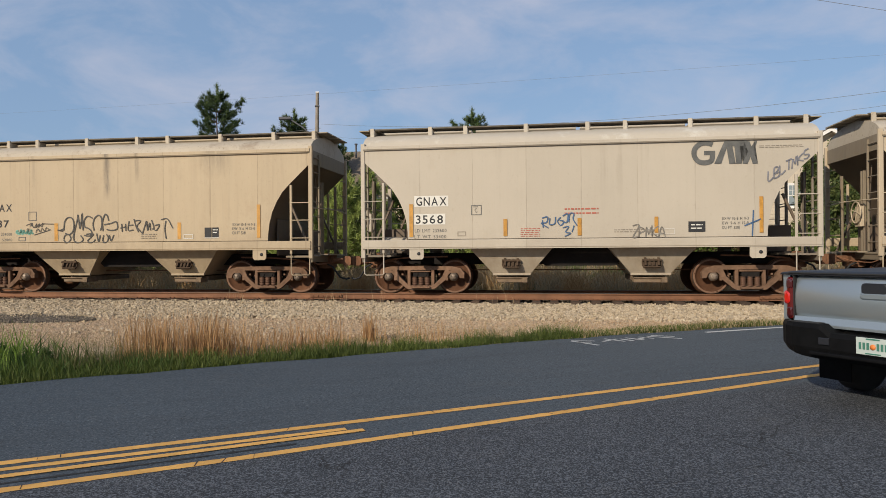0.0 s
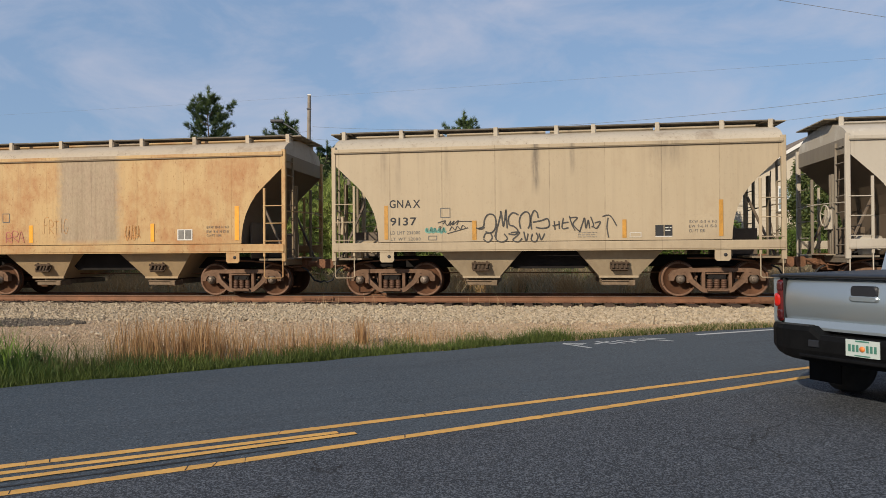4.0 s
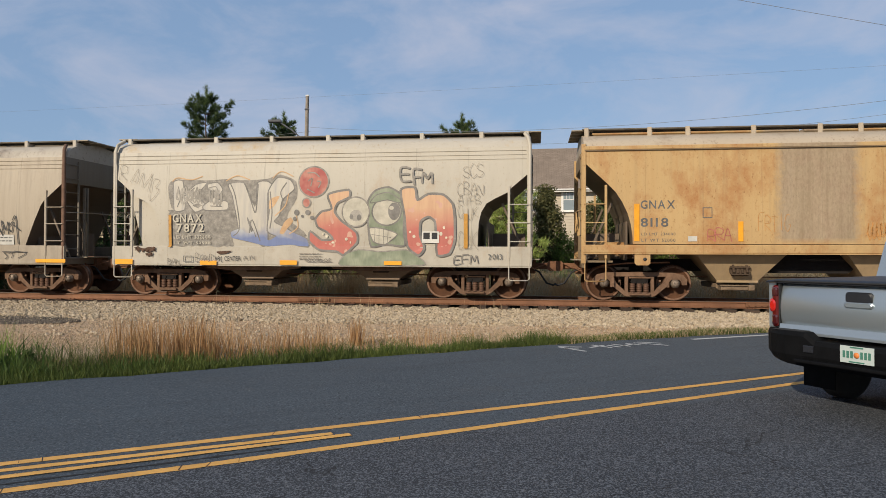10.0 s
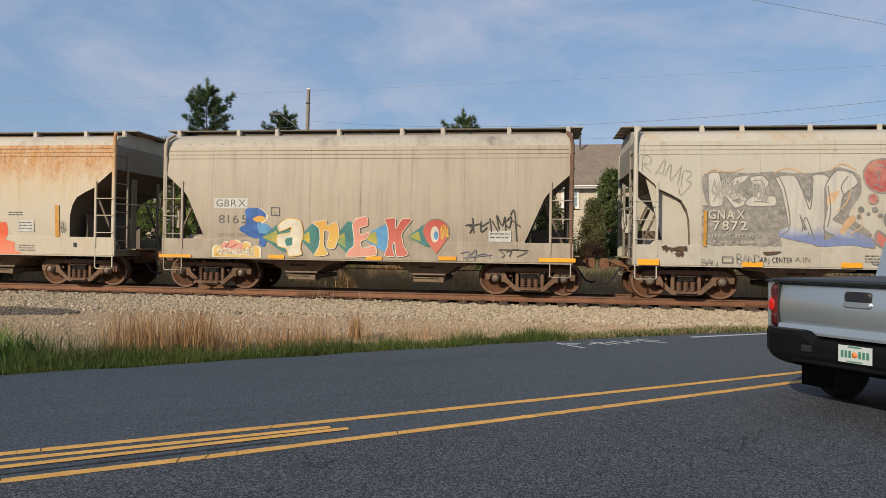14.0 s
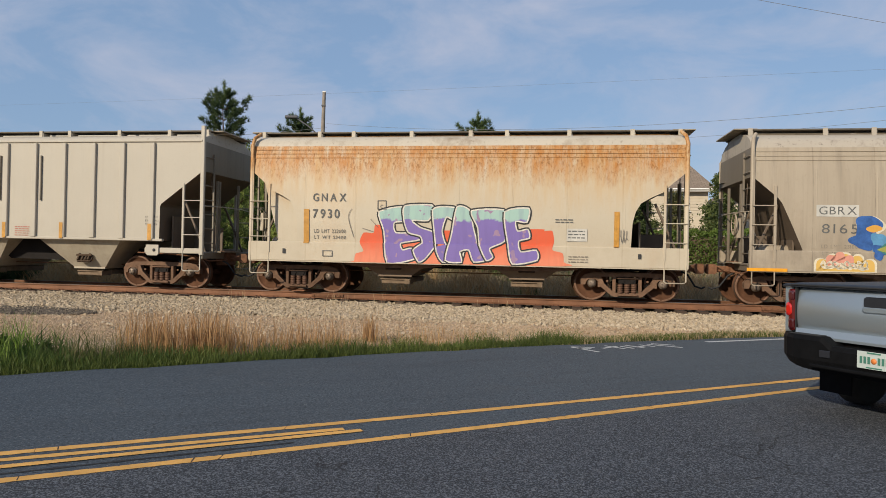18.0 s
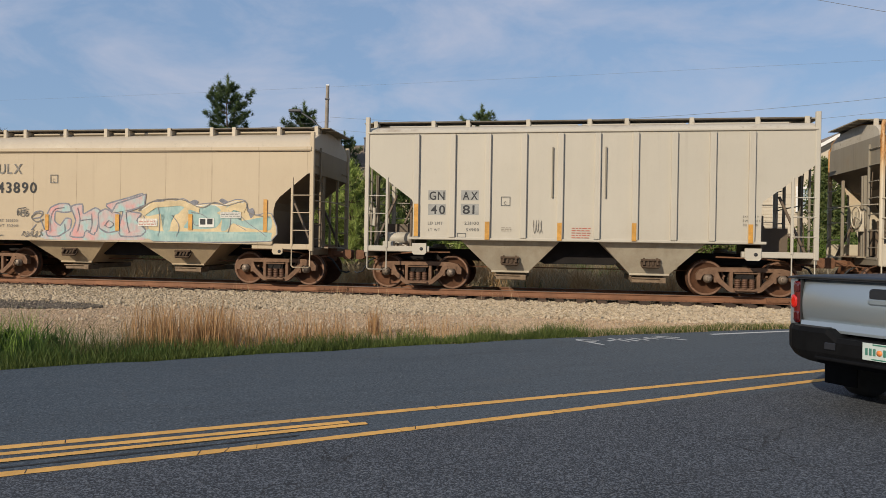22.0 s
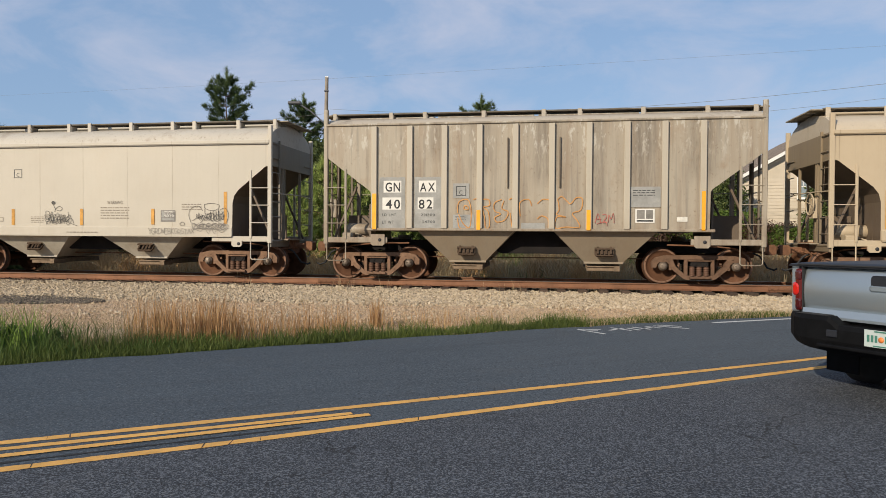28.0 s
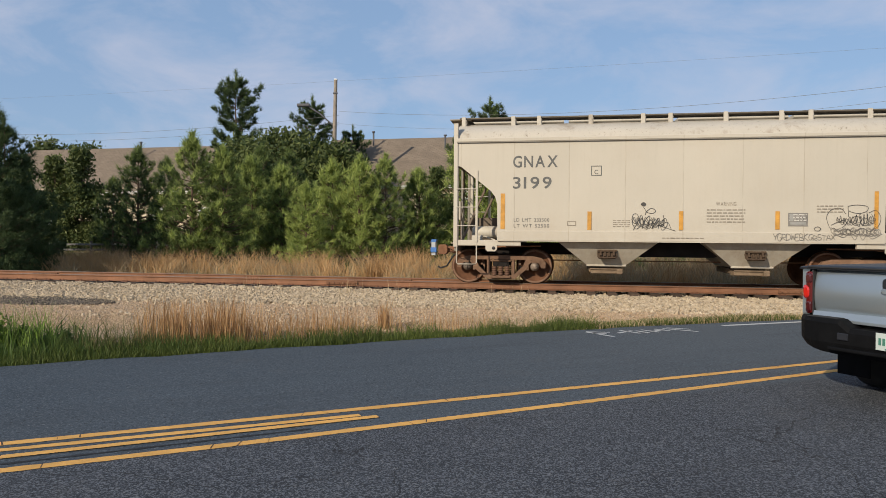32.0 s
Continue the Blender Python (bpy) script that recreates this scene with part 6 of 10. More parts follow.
m.ribbon([[(4.71, 1.92), (4.73, 1.73)], [(4.7, 1.97), (4.84, 2.0), (4.81, 1.86), (4.68, 1.84), (4.86, 1.72)], [(4.9, 1.97), (4.89, 1.81), (5.02, 1.83), (5.04, 2.0)], [(5.17, 1.99), (5.09, 1.89), (5.17, 1.78), (5.25, 1.88), (5.14, 1.91)], [(5.22, 2.02), (5.35, 2.07), (5.32, 1.86), (5.22, 1.88)], [(5.37, 1.86), (5.4, 2.07), (5.5, 2.07), (5.48, 1.94), (5.58, 1.77)]], 0.028, "tag_blue")
m.ribbon([[(5.22, 1.72), (5.37, 1.75), (5.29, 1.61), (5.42, 1.58), (5.27, 1.5)], [(5.5, 1.77), (5.45, 1.61)]], 0.024, "tag_blue")

m = Marks("9137")
m.text("GNAX", 1.52, 2.36, 2.34, 2.57, "black", 0.016)
m.text("9137", 1.54, 1.9, 2.24, 2.11, "black", 0.016)
m.text("LD LMT 234000", 1.54, 1.66, 2.33, 1.75, "grey", 0.0)
m.text("LT WT 52000", 1.55, 1.5, 2.34, 1.58, "grey", 0.0)
m.frame_box(2.87, 2.08, 3.13, 2.34, "grey")
m.frame_box(2.55, 1.5, 2.78, 1.62, "grey")
m.scribble(2.44, 1.69, 3.05, 1.83, "tag_teal", 0.05, 7, 5)
m.panel(8.28, 1.56, 8.48, 1.83, "black", "data_panel")
m.panel(8.5, 1.56, 8.69, 1.83, "black", "data_panel")
m.bars(8.52, 1.66, 8.67, 1.8, 2, "white", 11)
m.panel(8.28, 1.535, 8.69, 1.555, "white", "data_panel")
m.text("EXW 10-8 H 9-3", 9.1, 1.87, 9.74, 1.94, "grey", 0.0)
m.text("EW 9-6 H 15-0", 9.09, 1.76, 9.74, 1.83, "grey", 0.0)
m.text("CU FT 3281", 9.09, 1.64, 9.47, 1.72, "grey", 0.0)
m.frame_box(7.66, 1.53, 7.94, 1.65, "white", 0.014)
m.panel(1.38, 1.53, 1.48, 2.42, "amber", "reflector")
m.panel(3.7, 1.5, 3.81, 2.0, "amber", "reflector")
m.panel(7.48, 1.52, 7.58, 1.98, "amber", "reflector")
m.panel(9.8, 1.54, 9.9, 2.44, "amber", "reflector")
m.bars(6.38, 1.53, 6.85, 1.69, 3, "faded", 12)
m.ribbon([[(3.8, 1.81), (3.93, 1.78), (4.02, 1.83)], [(3.85, 1.79), (3.99, 1.85), (4.02, 2.03), (4.11, 2.15), (4.25, 2.14), (4.31, 2.0), (4.29, 1.79), (4.18, 1.68), (4.04, 1.71)], [(4.28, 1.58), (4.36, 1.87), (4.43, 2.14), (4.44, 2.23), (4.47, 2.03), (4.5, 1.84), (4.54, 2.05), (4.57, 2.27), (4.58, 2.03), (4.6, 1.79)], [(4.89, 2.13), (4.75, 2.19), (4.64, 2.08), (4.65, 1.89), (4.77, 1.84), (4.87, 1.73), (4.8, 1.63), (4.63, 1.65)], [(4.94, 1.78), (4.91, 1.97), (4.96, 2.13), (5.08, 2.21), (5.17, 2.13), (5.18, 1.91), (5.13, 1.78)], [(5.22, 1.76), (5.2, 2.02), (5.28, 2.23), (5.36, 2.18), (5.39, 2.05)], [(5.25, 1.94), (5.47, 1.98), (5.63, 2.02), (5.66, 1.83), (5.49, 1.78), (5.33, 1.81)]], 0.036, "tag_black")
m.ribbon([[(3.99, 1.54), (4.04, 1.66), (4.17, 1.66), (4.21, 1.54), (4.1, 1.44), (3.99, 1.52)], [(4.33, 1.74), (4.31, 1.52), (4.46, 1.44), (4.6, 1.52), (4.52, 1.65)], [(4.69, 1.68), (4.91, 1.69), (4.85, 1.6), (4.74, 1.49), (4.88, 1.44), (4.98, 1.53)], [(5.02, 1.7), (5.08, 1.46), (5.13, 1.65)], [(5.24, 1.65), (5.21, 1.49), (5.32, 1.44), (5.38, 1.57), (5.33, 1.67)], [(5.41, 1.65), (5.46, 1.49), (5.55, 1.65)]], 0.032, "tag_black")
m.ribbon([[(5.79, 1.96), (5.81, 1.74)], [(5.75, 1.84), (5.93, 1.88)], [(5.91, 1.96), (5.92, 1.76)], [(6.02, 2.04), (5.99, 1.78), (6.15, 1.79)], [(6.0, 1.91), (6.15, 1.93)], [(6.17, 2.09), (6.23, 1.88), (6.31, 1.72)], [(6.18, 2.04), (6.37, 2.04), (6.26, 1.88), (6.42, 1.69)], [(6.42, 1.67), (6.5, 1.9), (6.55, 2.03), (6.58, 1.77), (6.64, 1.98), (6.67, 1.77)], [(6.7, 2.06), (6.77, 1.85), (6.72, 1.8)], [(6.8, 1.9), (6.94, 1.93), (6.85, 1.77), (6.77, 1.8)], [(6.99, 2.06), (7.18, 2.08), (7.34, 1.82)], [(7.13, 2.03), (7.1, 1.79), (7.14, 1.53)]], 0.03, "tag_black")
m.ribbon([[(2.8, 1.95), (3.0, 2.01), (2.93, 1.92)], [(2.82, 1.84), (2.88, 1.85), (2.85, 1.76)], [(2.98, 1.99), (3.05, 1.88), (3.14, 2.0), (3.11, 1.88), (3.23, 2.0), (3.18, 1.89), (3.34, 2.01), (3.29, 1.89)], [(3.34, 1.99), (3.69, 1.98)], [(3.11, 1.74), (3.17, 1.85), (3.25, 1.76), (3.31, 1.86), (3.39, 1.78), (3.45, 1.88), (3.54, 1.81)], [(3.05, 1.67), (3.59, 1.82)]], 0.02, "tag_black")

m = Marks("8118")
m.text("GNAX", 1.41, 2.35, 2.24, 2.56, "grey")
m.text("8118", 1.41, 1.9, 2.08, 2.12, "grey")
m.text("LD LMT 234000", 1.43, 1.68, 2.25, 1.75, "grey", 0.0)
m.text("LT WT 52000", 1.43, 1.52, 2.25, 1.6, "grey", 0.0)
m.frame_box(2.9, 2.11, 3.13, 2.37, "grey")
m.panel(2.55, 1.53, 2.77, 1.66, "patch_light", "small_panel")
m.panel(8.25, 1.56, 8.69, 1.86, "white", "data_panel")
m.panel(8.28, 1.59, 8.45, 1.84, "slate", "data_panel")
m.panel(8.48, 1.59, 8.66, 1.84, "slate", "data_panel")
m.tag("RRA", 3.01, 1.54, 3.58, 1.81, "tag_red", 0.02, 13)
m.tag("FRTIG", 4.2, 1.81, 4.96, 2.2, "tag_orange", 0.010, 14)
m.scribble(6.65, 1.55, 7.19, 2.01, "tag_orange", 0.02, 15, 5)
m.text("EXW 10-8 H 9-3", 9.11, 1.88, 9.74, 1.95, "grey", 0.0)
m.text("EW 9-6 H 15-0", 9.11, 1.76, 9.74, 1.83, "grey", 0.0)
m.text("CU FT 3281", 9.11, 1.66, 9.53, 1.72, "grey", 0.0)
m.panel(1.25, 1.54, 1.38, 2.47, "yellow", "reflector", "bright yellow reflector")
m.panel(3.74, 1.53, 3.86, 2.02, "yellow", "reflector", "bright yellow reflector")
m.panel(7.46, 1.53, 7.57, 2.03, "yellow", "reflector", "bright yellow reflector")
m.panel(9.92, 1.55, 10.04, 2.48, "yellow", "reflector", "bright yellow reflector")

m = Marks("7872")
m.panel(1.66, 1.38, 3.51, 2.37, "shade_dark", "dark_field", "dark grey rolled paint field", 0.03)
m.shape([(1.62, 3.0), (1.78, 3.2), (2.78, 3.18), (3.28, 3.21), (3.91, 3.17), (4.48, 3.21), (4.83, 3.32), (5.28, 3.13), (5.31, 2.67), (5.04, 2.16), (5.59, 1.66), (4.48, 1.43), (3.92, 1.5), (3.49, 1.64), (3.42, 2.23), (2.85, 2.3), (2.06, 2.3), (1.73, 2.44)], "shade_dark")
m.shape([(1.78, 3.14), (2.04, 3.18), (2.13, 2.81), (2.42, 3.07), (2.76, 3.12), (2.45, 2.74), (2.78, 2.48), (2.42, 2.31), (2.16, 2.61), (2.11, 2.37), (1.81, 2.37)], "mural_white", "slate", 0.03)
m.shape([(2.76, 3.07), (3.06, 3.12), (3.21, 2.92), (3.06, 2.68), (3.36, 2.59), (3.34, 2.37), (2.72, 2.36), (2.65, 2.48), (2.99, 2.74), (2.95, 2.91), (2.83, 2.88)], "mural_white", "slate", 0.03)
m.shape([(3.36, 3.07), (3.81, 3.1), (4.14, 2.45), (4.2, 3.1), (4.48, 3.14), (4.67, 2.99), (4.49, 2.81), (4.5, 1.51), (4.27, 1.43), (3.92, 2.16), (4.05, 1.65), (3.53, 1.61), (3.46, 1.75), (3.67, 1.81), (3.49, 2.74)], "mural_white", "slate", 0.03)
m.shape([(4.51, 2.88), (4.76, 3.24), (5.12, 3.17), (5.24, 2.92), (4.91, 2.63), (4.83, 2.23), (4.68, 2.05), (4.91, 1.93), (5.21, 1.77), (5.59, 1.59), (5.63, 1.37), (5.11, 1.46), (4.76, 1.64), (4.48, 1.8), (4.55, 2.38)], "mural_white", "slate", 0.03)
m.shape([(4.83, 1.76), (4.98, 2.05), (5.14, 2.16), (5.21, 2.05), (5.05, 1.86), (4.93, 1.71)], "mural_peach")
m.shape([(4.56, 2.65), (4.83, 2.74), (4.69, 2.48), (4.55, 2.38)], "mural_peach")
m.shape([(3.46, 1.77), (3.71, 1.86), (3.92, 1.73), (4.1, 1.79), (4.15, 1.63), (4.34, 1.71), (4.52, 1.54), (4.83, 1.69), (5.18, 1.57), (5.59, 1.48), (5.59, 1.37), (5.11, 1.43), (4.48, 1.39), (3.92, 1.52), (3.49, 1.61)], "mural_blue")
m.ribbon([[(3.42, 3.1), (3.58, 2.72), (3.7, 1.9), (3.52, 1.66)], [(3.84, 3.08), (4.02, 2.62), (4.16, 2.3), (4.22, 3.06)], [(3.98, 1.74), (4.06, 2.1), (4.28, 1.52)], [(4.56, 2.86), (4.62, 2.3), (4.56, 1.86)], [(5.02, 3.1), (4.86, 2.84), (4.94, 2.6)]], 0.03, "slate")
m.ribbon([[(1.74, 3.16), (1.9, 3.26), (2.3, 3.2), (2.62, 3.3)], [(3.3, 3.16), (3.62, 3.3), (3.98, 3.18)], [(4.62, 3.22), (4.86, 3.4), (5.2, 3.26)], [(4.7, 2.2), (4.98, 2.46), (5.08, 2.8)], [(5.1, 1.72), (5.34, 1.9), (5.3, 2.2)]], 0.028, "mural_peach")
m.ribbon([[(1.92, 3.02), (1.98, 2.7), (1.9, 2.46)], [(2.06, 2.72), (2.4, 2.98)], [(2.2, 2.66), (2.52, 2.42)], [(2.82, 2.98), (3.02, 3.0), (3.06, 2.86)], [(2.86, 2.48), (3.2, 2.46)]], 0.02, "slate")
m.scribble(1.84, 2.52, 2.66, 3.02, "haze", 0.03, 81, 7)
m.scribble(2.78, 2.44, 3.24, 3.0, "haze", 0.03, 83, 5)
m.blob(5.77, 3.11, 0.43, 0.43, "shade_dark")
m.blob(5.77, 3.11, 0.39, 0.39, "balloon")
m.blob(5.58, 2.55, 0.13, 0.14, "shade_dark")
m.blob(5.58, 2.55, 0.09, 0.11, "balloon")
m.blob(5.31, 2.29, 0.07, 0.08, "slate")
m.blob(5.62, 2.29, 0.07, 0.07, "slate")
m.blob(5.26, 2.12, 0.05, 0.06, "slate")
m.blob(5.47, 2.19, 0.04, 0.04, "slate")
m.blob(5.74, 2.15, 0.06, 0.05, "slate")
m.ribbon([[(5.59, 3.35), (5.79, 3.35), (5.93, 3.24)], [(5.62, 3.13), (5.73, 3.2), (5.69, 2.99)], [(5.86, 3.13), (5.97, 3.1), (5.9, 2.95)], [(5.59, 2.92), (5.8, 2.81)]], 0.03, "shade_dark")
m.shape([(6.55, 0.87), (6.65, 1.17), (7.02, 1.3), (7.63, 1.25), (8.29, 1.3), (8.62, 1.12), (8.74, 0.9)], "moss", "shade_dark", 0.03)
m.shape([(6.17, 2.77), (6.74, 2.89), (6.76, 2.69), (6.45, 2.54), (6.36, 2.31), (6.55, 2.06), (6.95, 1.76), (6.97, 1.49), (6.62, 1.16), (6.41, 1.25), (5.94, 1.29), (5.65, 1.52), (5.69, 1.79), (6.0, 1.56), (6.31, 1.58), (6.14, 1.77), (5.9, 1.89), (5.83, 2.11), (6.0, 2.31), (6.28, 2.39)], "warm_fade", "slate", 0.06)
m.shape([(7.26, 2.56), (7.46, 2.86), (7.82, 2.95), (8.17, 2.74), (8.26, 2.38), (8.22, 1.82), (8.24, 1.4), (7.76, 1.44), (7.35, 1.38), (7.28, 1.82)], "moss", "slate", 0.05)
m.blob(7.77, 2.3, 0.41, 0.38, "slate")
m.blob(7.77, 2.3, 0.37, 0.34, "pale")
m.blob(7.97, 2.31, 0.16, 0.23, "slate")
m.blob(7.9, 2.4, 0.06, 0.05, "pale")
m.shape([(7.32, 2.54), (7.49, 2.74), (7.82, 2.81), (8.16, 2.6), (8.09, 2.53), (7.79, 2.61), (7.49, 2.55)], "moss", "slate", 0.025)
m.shape([(7.3, 1.87), (7.69, 1.85), (8.06, 1.71), (7.73, 1.44), (7.41, 1.51)], "pale", "slate", 0.03)
m.ribbon([[(7.33, 1.71), (7.89, 1.62)], [(7.46, 1.87), (7.44, 1.5)], [(7.57, 1.86), (7.56, 1.46)], [(7.69, 1.85), (7.68, 1.45)], [(7.81, 1.79), (7.79, 1.5)]], 0.014, "slate")
m.blob(6.94, 2.3, 0.39, 0.41, "shade_dark")
m.blob(6.94, 2.3, 0.35, 0.37, "pale")
m.blob(6.95, 2.2, 0.17, 0.15, "haze")
m.blob(6.82, 2.17, 0.05, 0.07, "slate")
m.blob(7.03, 2.15, 0.06, 0.08, "slate")
m.shape([(8.14, 2.88), (8.52, 2.93), (8.59, 2.6), (8.88, 2.76), (9.27, 2.74), (9.51, 2.51), (9.57, 2.18), (9.57, 1.55), (9.44, 1.2), (9.12, 1.16), (9.08, 1.69), (9.05, 2.04), (8.88, 2.16), (8.68, 2.04), (8.66, 1.68), (8.78, 1.34), (8.62, 1.15), (8.32, 1.4), (8.25, 2.17)], "warm_fade", "slate", 0.065)
m.blob(6.14, 1.65, 0.04, 0.04, "cream")
m.blob(6.31, 1.49, 0.04, 0.03, "cream")
m.blob(6.04, 1.72, 0.03, 0.03, "cream")
m.blob(8.4, 1.77, 0.03, 0.03, "cream")
m.blob(8.5, 1.65, 0.04, 0.04, "cream")
m.blob(9.29, 1.88, 0.03, 0.04, "cream")
m.blob(9.21, 1.72, 0.04, 0.05, "cream")
m.blob(9.35, 1.62, 0.03, 0.03, "cream")
m.blob(6.68, 1.58, 0.04, 0.04, "cream")
m.blob(6.79, 1.49, 0.02, 0.03, "cream")
m.ribbon([[(8.39, 3.44), (8.14, 3.46), (8.16, 3.12), (8.43, 3.1)], [(8.15, 3.29), (8.37, 3.29)], [(8.7, 3.4), (8.47, 3.4), (8.51, 3.0)], [(8.49, 3.2), (8.66, 3.21)], [(8.7, 3.05), (8.74, 3.33), (8.85, 3.16), (8.95, 3.32), (8.98, 3.03)]], 0.055, "shade_dark")
m.ribbon([[(0.18, 3.22), (0.21, 3.63), (0.4, 3.56), (0.36, 3.41), (0.21, 3.41), (0.4, 3.2)], [(0.5, 3.15), (0.73, 3.52), (0.68, 3.18), (0.55, 3.22)], [(0.72, 3.11), (0.88, 3.41), (0.85, 3.0)], [(0.88, 3.0), (1.07, 3.26), (1.14, 3.37), (1.03, 2.89)], [(1.12, 2.85), (1.18, 3.22), (1.38, 3.18), (1.25, 3.0), (1.36, 2.92), (1.12, 2.63), (1.07, 2.81)]], 0.010, "faded")
m.text("ARJ CENTER", 3.01, 0.99, 3.75, 1.12, "black", 0.0)
m.tag("AIN", 3.82, 1.01, 4.15, 1.12, "tag_grey", 0.014, 26)
m.tag("BAN", 1.64, 0.89, 1.99, 1.04, "tag_grey", 0.014, 26)
m.bars(5.39, 1.02, 6.01, 1.22, 3, "faded", 24)
m.scribble(5.49, 0.93, 6.35, 1.08, "tag_grey", 0.016, 28, 7)
m.panel(0.70, 1.24, 1.28, 1.35, "rust_chip", "rust_patch", "", 0.045)
m.panel(1.02, 1.10, 1.20, 1.20, "rust_chip", "rust_patch", "", 0.035)
m.shape([(3.07, 1.24), (3.5, 1.26), (3.35, 1.19), (3.14, 1.17)], "rust_chip")
m.tag("EFM", 9.54, 0.94, 10.17, 1.12, "tag_grey", 0.022, 17)
m.text("2013", 10.44, 1.06, 10.8, 1.2, "grey", 0.0)
m.tag("CBAN", 9.62, 2.73, 10.31, 3.02, "faded", 0.010, 18)
m.tag("AIFB", 9.64, 2.48, 10.24, 2.69, "faded", 0.010, 19)
m.tag("CHUK", 9.64, 2.12, 10.17, 2.41, "faded", 0.010, 20)
m.tag("CBK", 9.64, 1.34, 10.17, 1.74, "faded", 0.010, 21)
m.tag("SCS", 9.76, 3.16, 10.31, 3.47, "faded", 0.010, 22)
m.text("GNAX", 1.79, 2.04, 2.64, 2.27, "pale")
m.text("7872", 1.9, 1.77, 2.69, 2.0, "pale")
m.text("LD LMT 232600", 1.81, 1.59, 2.87, 1.68, "pale", 0.0)
m.text("LT WT 53500", 1.81, 1.44, 2.87, 1.51, "pale", 0.0)
m.panel(8.71, 1.48, 9.16, 1.78, "white", "data_panel")
m.panel(8.75, 1.58, 8.92, 1.75, "black", "data_panel")
m.panel(8.97, 1.58, 9.12, 1.75, "black", "data_panel")
m.panel(9.81, 1.34, 9.91, 2.24, "amber", "reflector")
m.panel(1.67, 1.36, 1.75, 2.24, "amber", "reflector")
m.panel(0.1, 0.88, 0.62, 1.02, "yellow", "reflector")
m.panel(2.59, 0.87, 3.07, 0.99, "yellow", "reflector")
m.panel(4.86, 0.89, 5.34, 1.01, "yellow", "reflector")
m.panel(7.71, 0.9, 8.18, 1.0, "yellow", "reflector")
m.tag("BAND", 2.45, 0.97, 3.0, 1.15, "tag_grey", 0.014, 25)
m.frame_box(2.11, 0.96, 2.37, 1.12, "grey")

m = Marks("8165")
m.panel(1.49, 2.22, 2.44, 2.5, "patch_light", "number_panel")
m.text("GBRX", 1.55, 2.27, 2.39, 2.47, "grey", 0.0)
m.stencil("8165", 1.62, 1.82, 2.43, 2.05, "grey")
m.text("LD LMT 231000", 1.62, 1.46, 2.5, 1.55, "faded", 0.0)
m.text("LT WT 55000", 1.63, 1.29, 2.5, 1.38, "faded", 0.0)
m.blob(2.68, 1.98, 0.32, 0.28, "cream", 3, 0.1)
m.blob(2.65, 2.01, 0.29, 0.25, "cobalt", 3, 0.1)
m.blob(2.59, 1.68, 0.32, 0.24, "cobalt", 4, 0.15)
m.blob(2.78, 1.94, 0.16, 0.09, "orange", 2, 0.1)
m.blob(2.91, 1.6, 0.19, 0.25, "sky_blue", 3, 0.2)
m.blob(2.91, 1.39, 0.15, 0.18, "cobalt", 3, 0.2)
m.cloud(1.45, 0.89, 2.85, 1.38, "cream", 5)
m.cloud(1.5, 0.91, 2.8, 1.33, "orange", 5)
m.cloud(1.72, 1.04, 2.34, 1.38, "pink", 3)
m.scribble(1.53, 0.94, 2.74, 1.17, "cream", 0.03, 27, 8)
m.put("sprayed_cone", [[(2.85, 1.44), (3.45, 1.94), (3.64, 1.88), (3.61, 1.04), (3.45, 1.06)]], "teal")
m.put("sprayed_cone", [[(2.86, 1.44), (3.26, 1.64), (3.33, 1.27)]], "sunny")
m.put("sprayed_cone", [[(3.89, 1.46), (4.26, 1.83), (4.48, 1.77), (4.49, 1.05), (4.3, 1.03)]], "teal")
m.put("sprayed_cone", [[(3.91, 1.46), (4.17, 1.62), (4.21, 1.29)]], "sunny")
m.put("sprayed_cone", [[(4.83, 1.41), (5.23, 1.9), (5.44, 1.86), (5.45, 1.06), (5.23, 1.05)]], "teal")
m.put("sprayed_cone", [[(4.84, 1.41), (5.14, 1.6), (5.2, 1.18)]], "sunny")
m.put("sprayed_cone", [[(5.57, 1.48), (6.29, 1.85), (6.48, 1.79), (6.48, 1.05), (6.27, 1.08)]], "sky_blue")
m.put("sprayed_cone", [[(5.58, 1.48), (5.99, 1.64), (6.06, 1.28)]], "sunny")
m.put("sprayed_cone", [[(6.84, 1.51), (7.32, 1.86), (7.5, 1.8), (7.47, 1.24), (7.32, 1.27)]], "teal")
m.put("sprayed_cone", [[(6.86, 1.51), (7.14, 1.65), (7.2, 1.39)]], "sunny")
m.blob(7.6, 1.66, 0.36, 0.33, "slate")
m.blob(7.6, 1.66, 0.33, 0.30, "crimson")
m.put("sprayed_point", [[(7.32, 1.45), (7.88, 1.45), (7.62, 1.07)]], "crimson")
m.blob(7.57, 1.58, 0.11, 0.21, "cream")
m.blob(7.6, 1.55, 0.06, 0.11, "sky_blue")
m.scribble(7.71, 1.45, 7.94, 1.86, "orange", 0.03, 29, 4)
m.panel(8.97, 1.41, 9.55, 1.69, "patch_light", "data_panel")
m.bars(9.01, 1.47, 9.51, 1.66, 2, "grey", 33)
m.frame_box(3.11, 2.03, 3.35, 2.26, "grey")
m.text("C", 3.19, 2.06, 3.26, 2.15, "grey", 0.0)
m.panel(-0.08, 0.85, 0.85, 0.95, "yellow", "reflector")
m.panel(3.06, 0.88, 3.5, 0.98, "yellow", "reflector")
m.panel(5.74, 0.89, 6.18, 0.98, "yellow", "reflector")
m.panel(7.68, 0.91, 8.14, 1.01, "yellow", "reflector")
m.panel(10.26, 0.91, 11.18, 1.01, "yellow", "reflector")
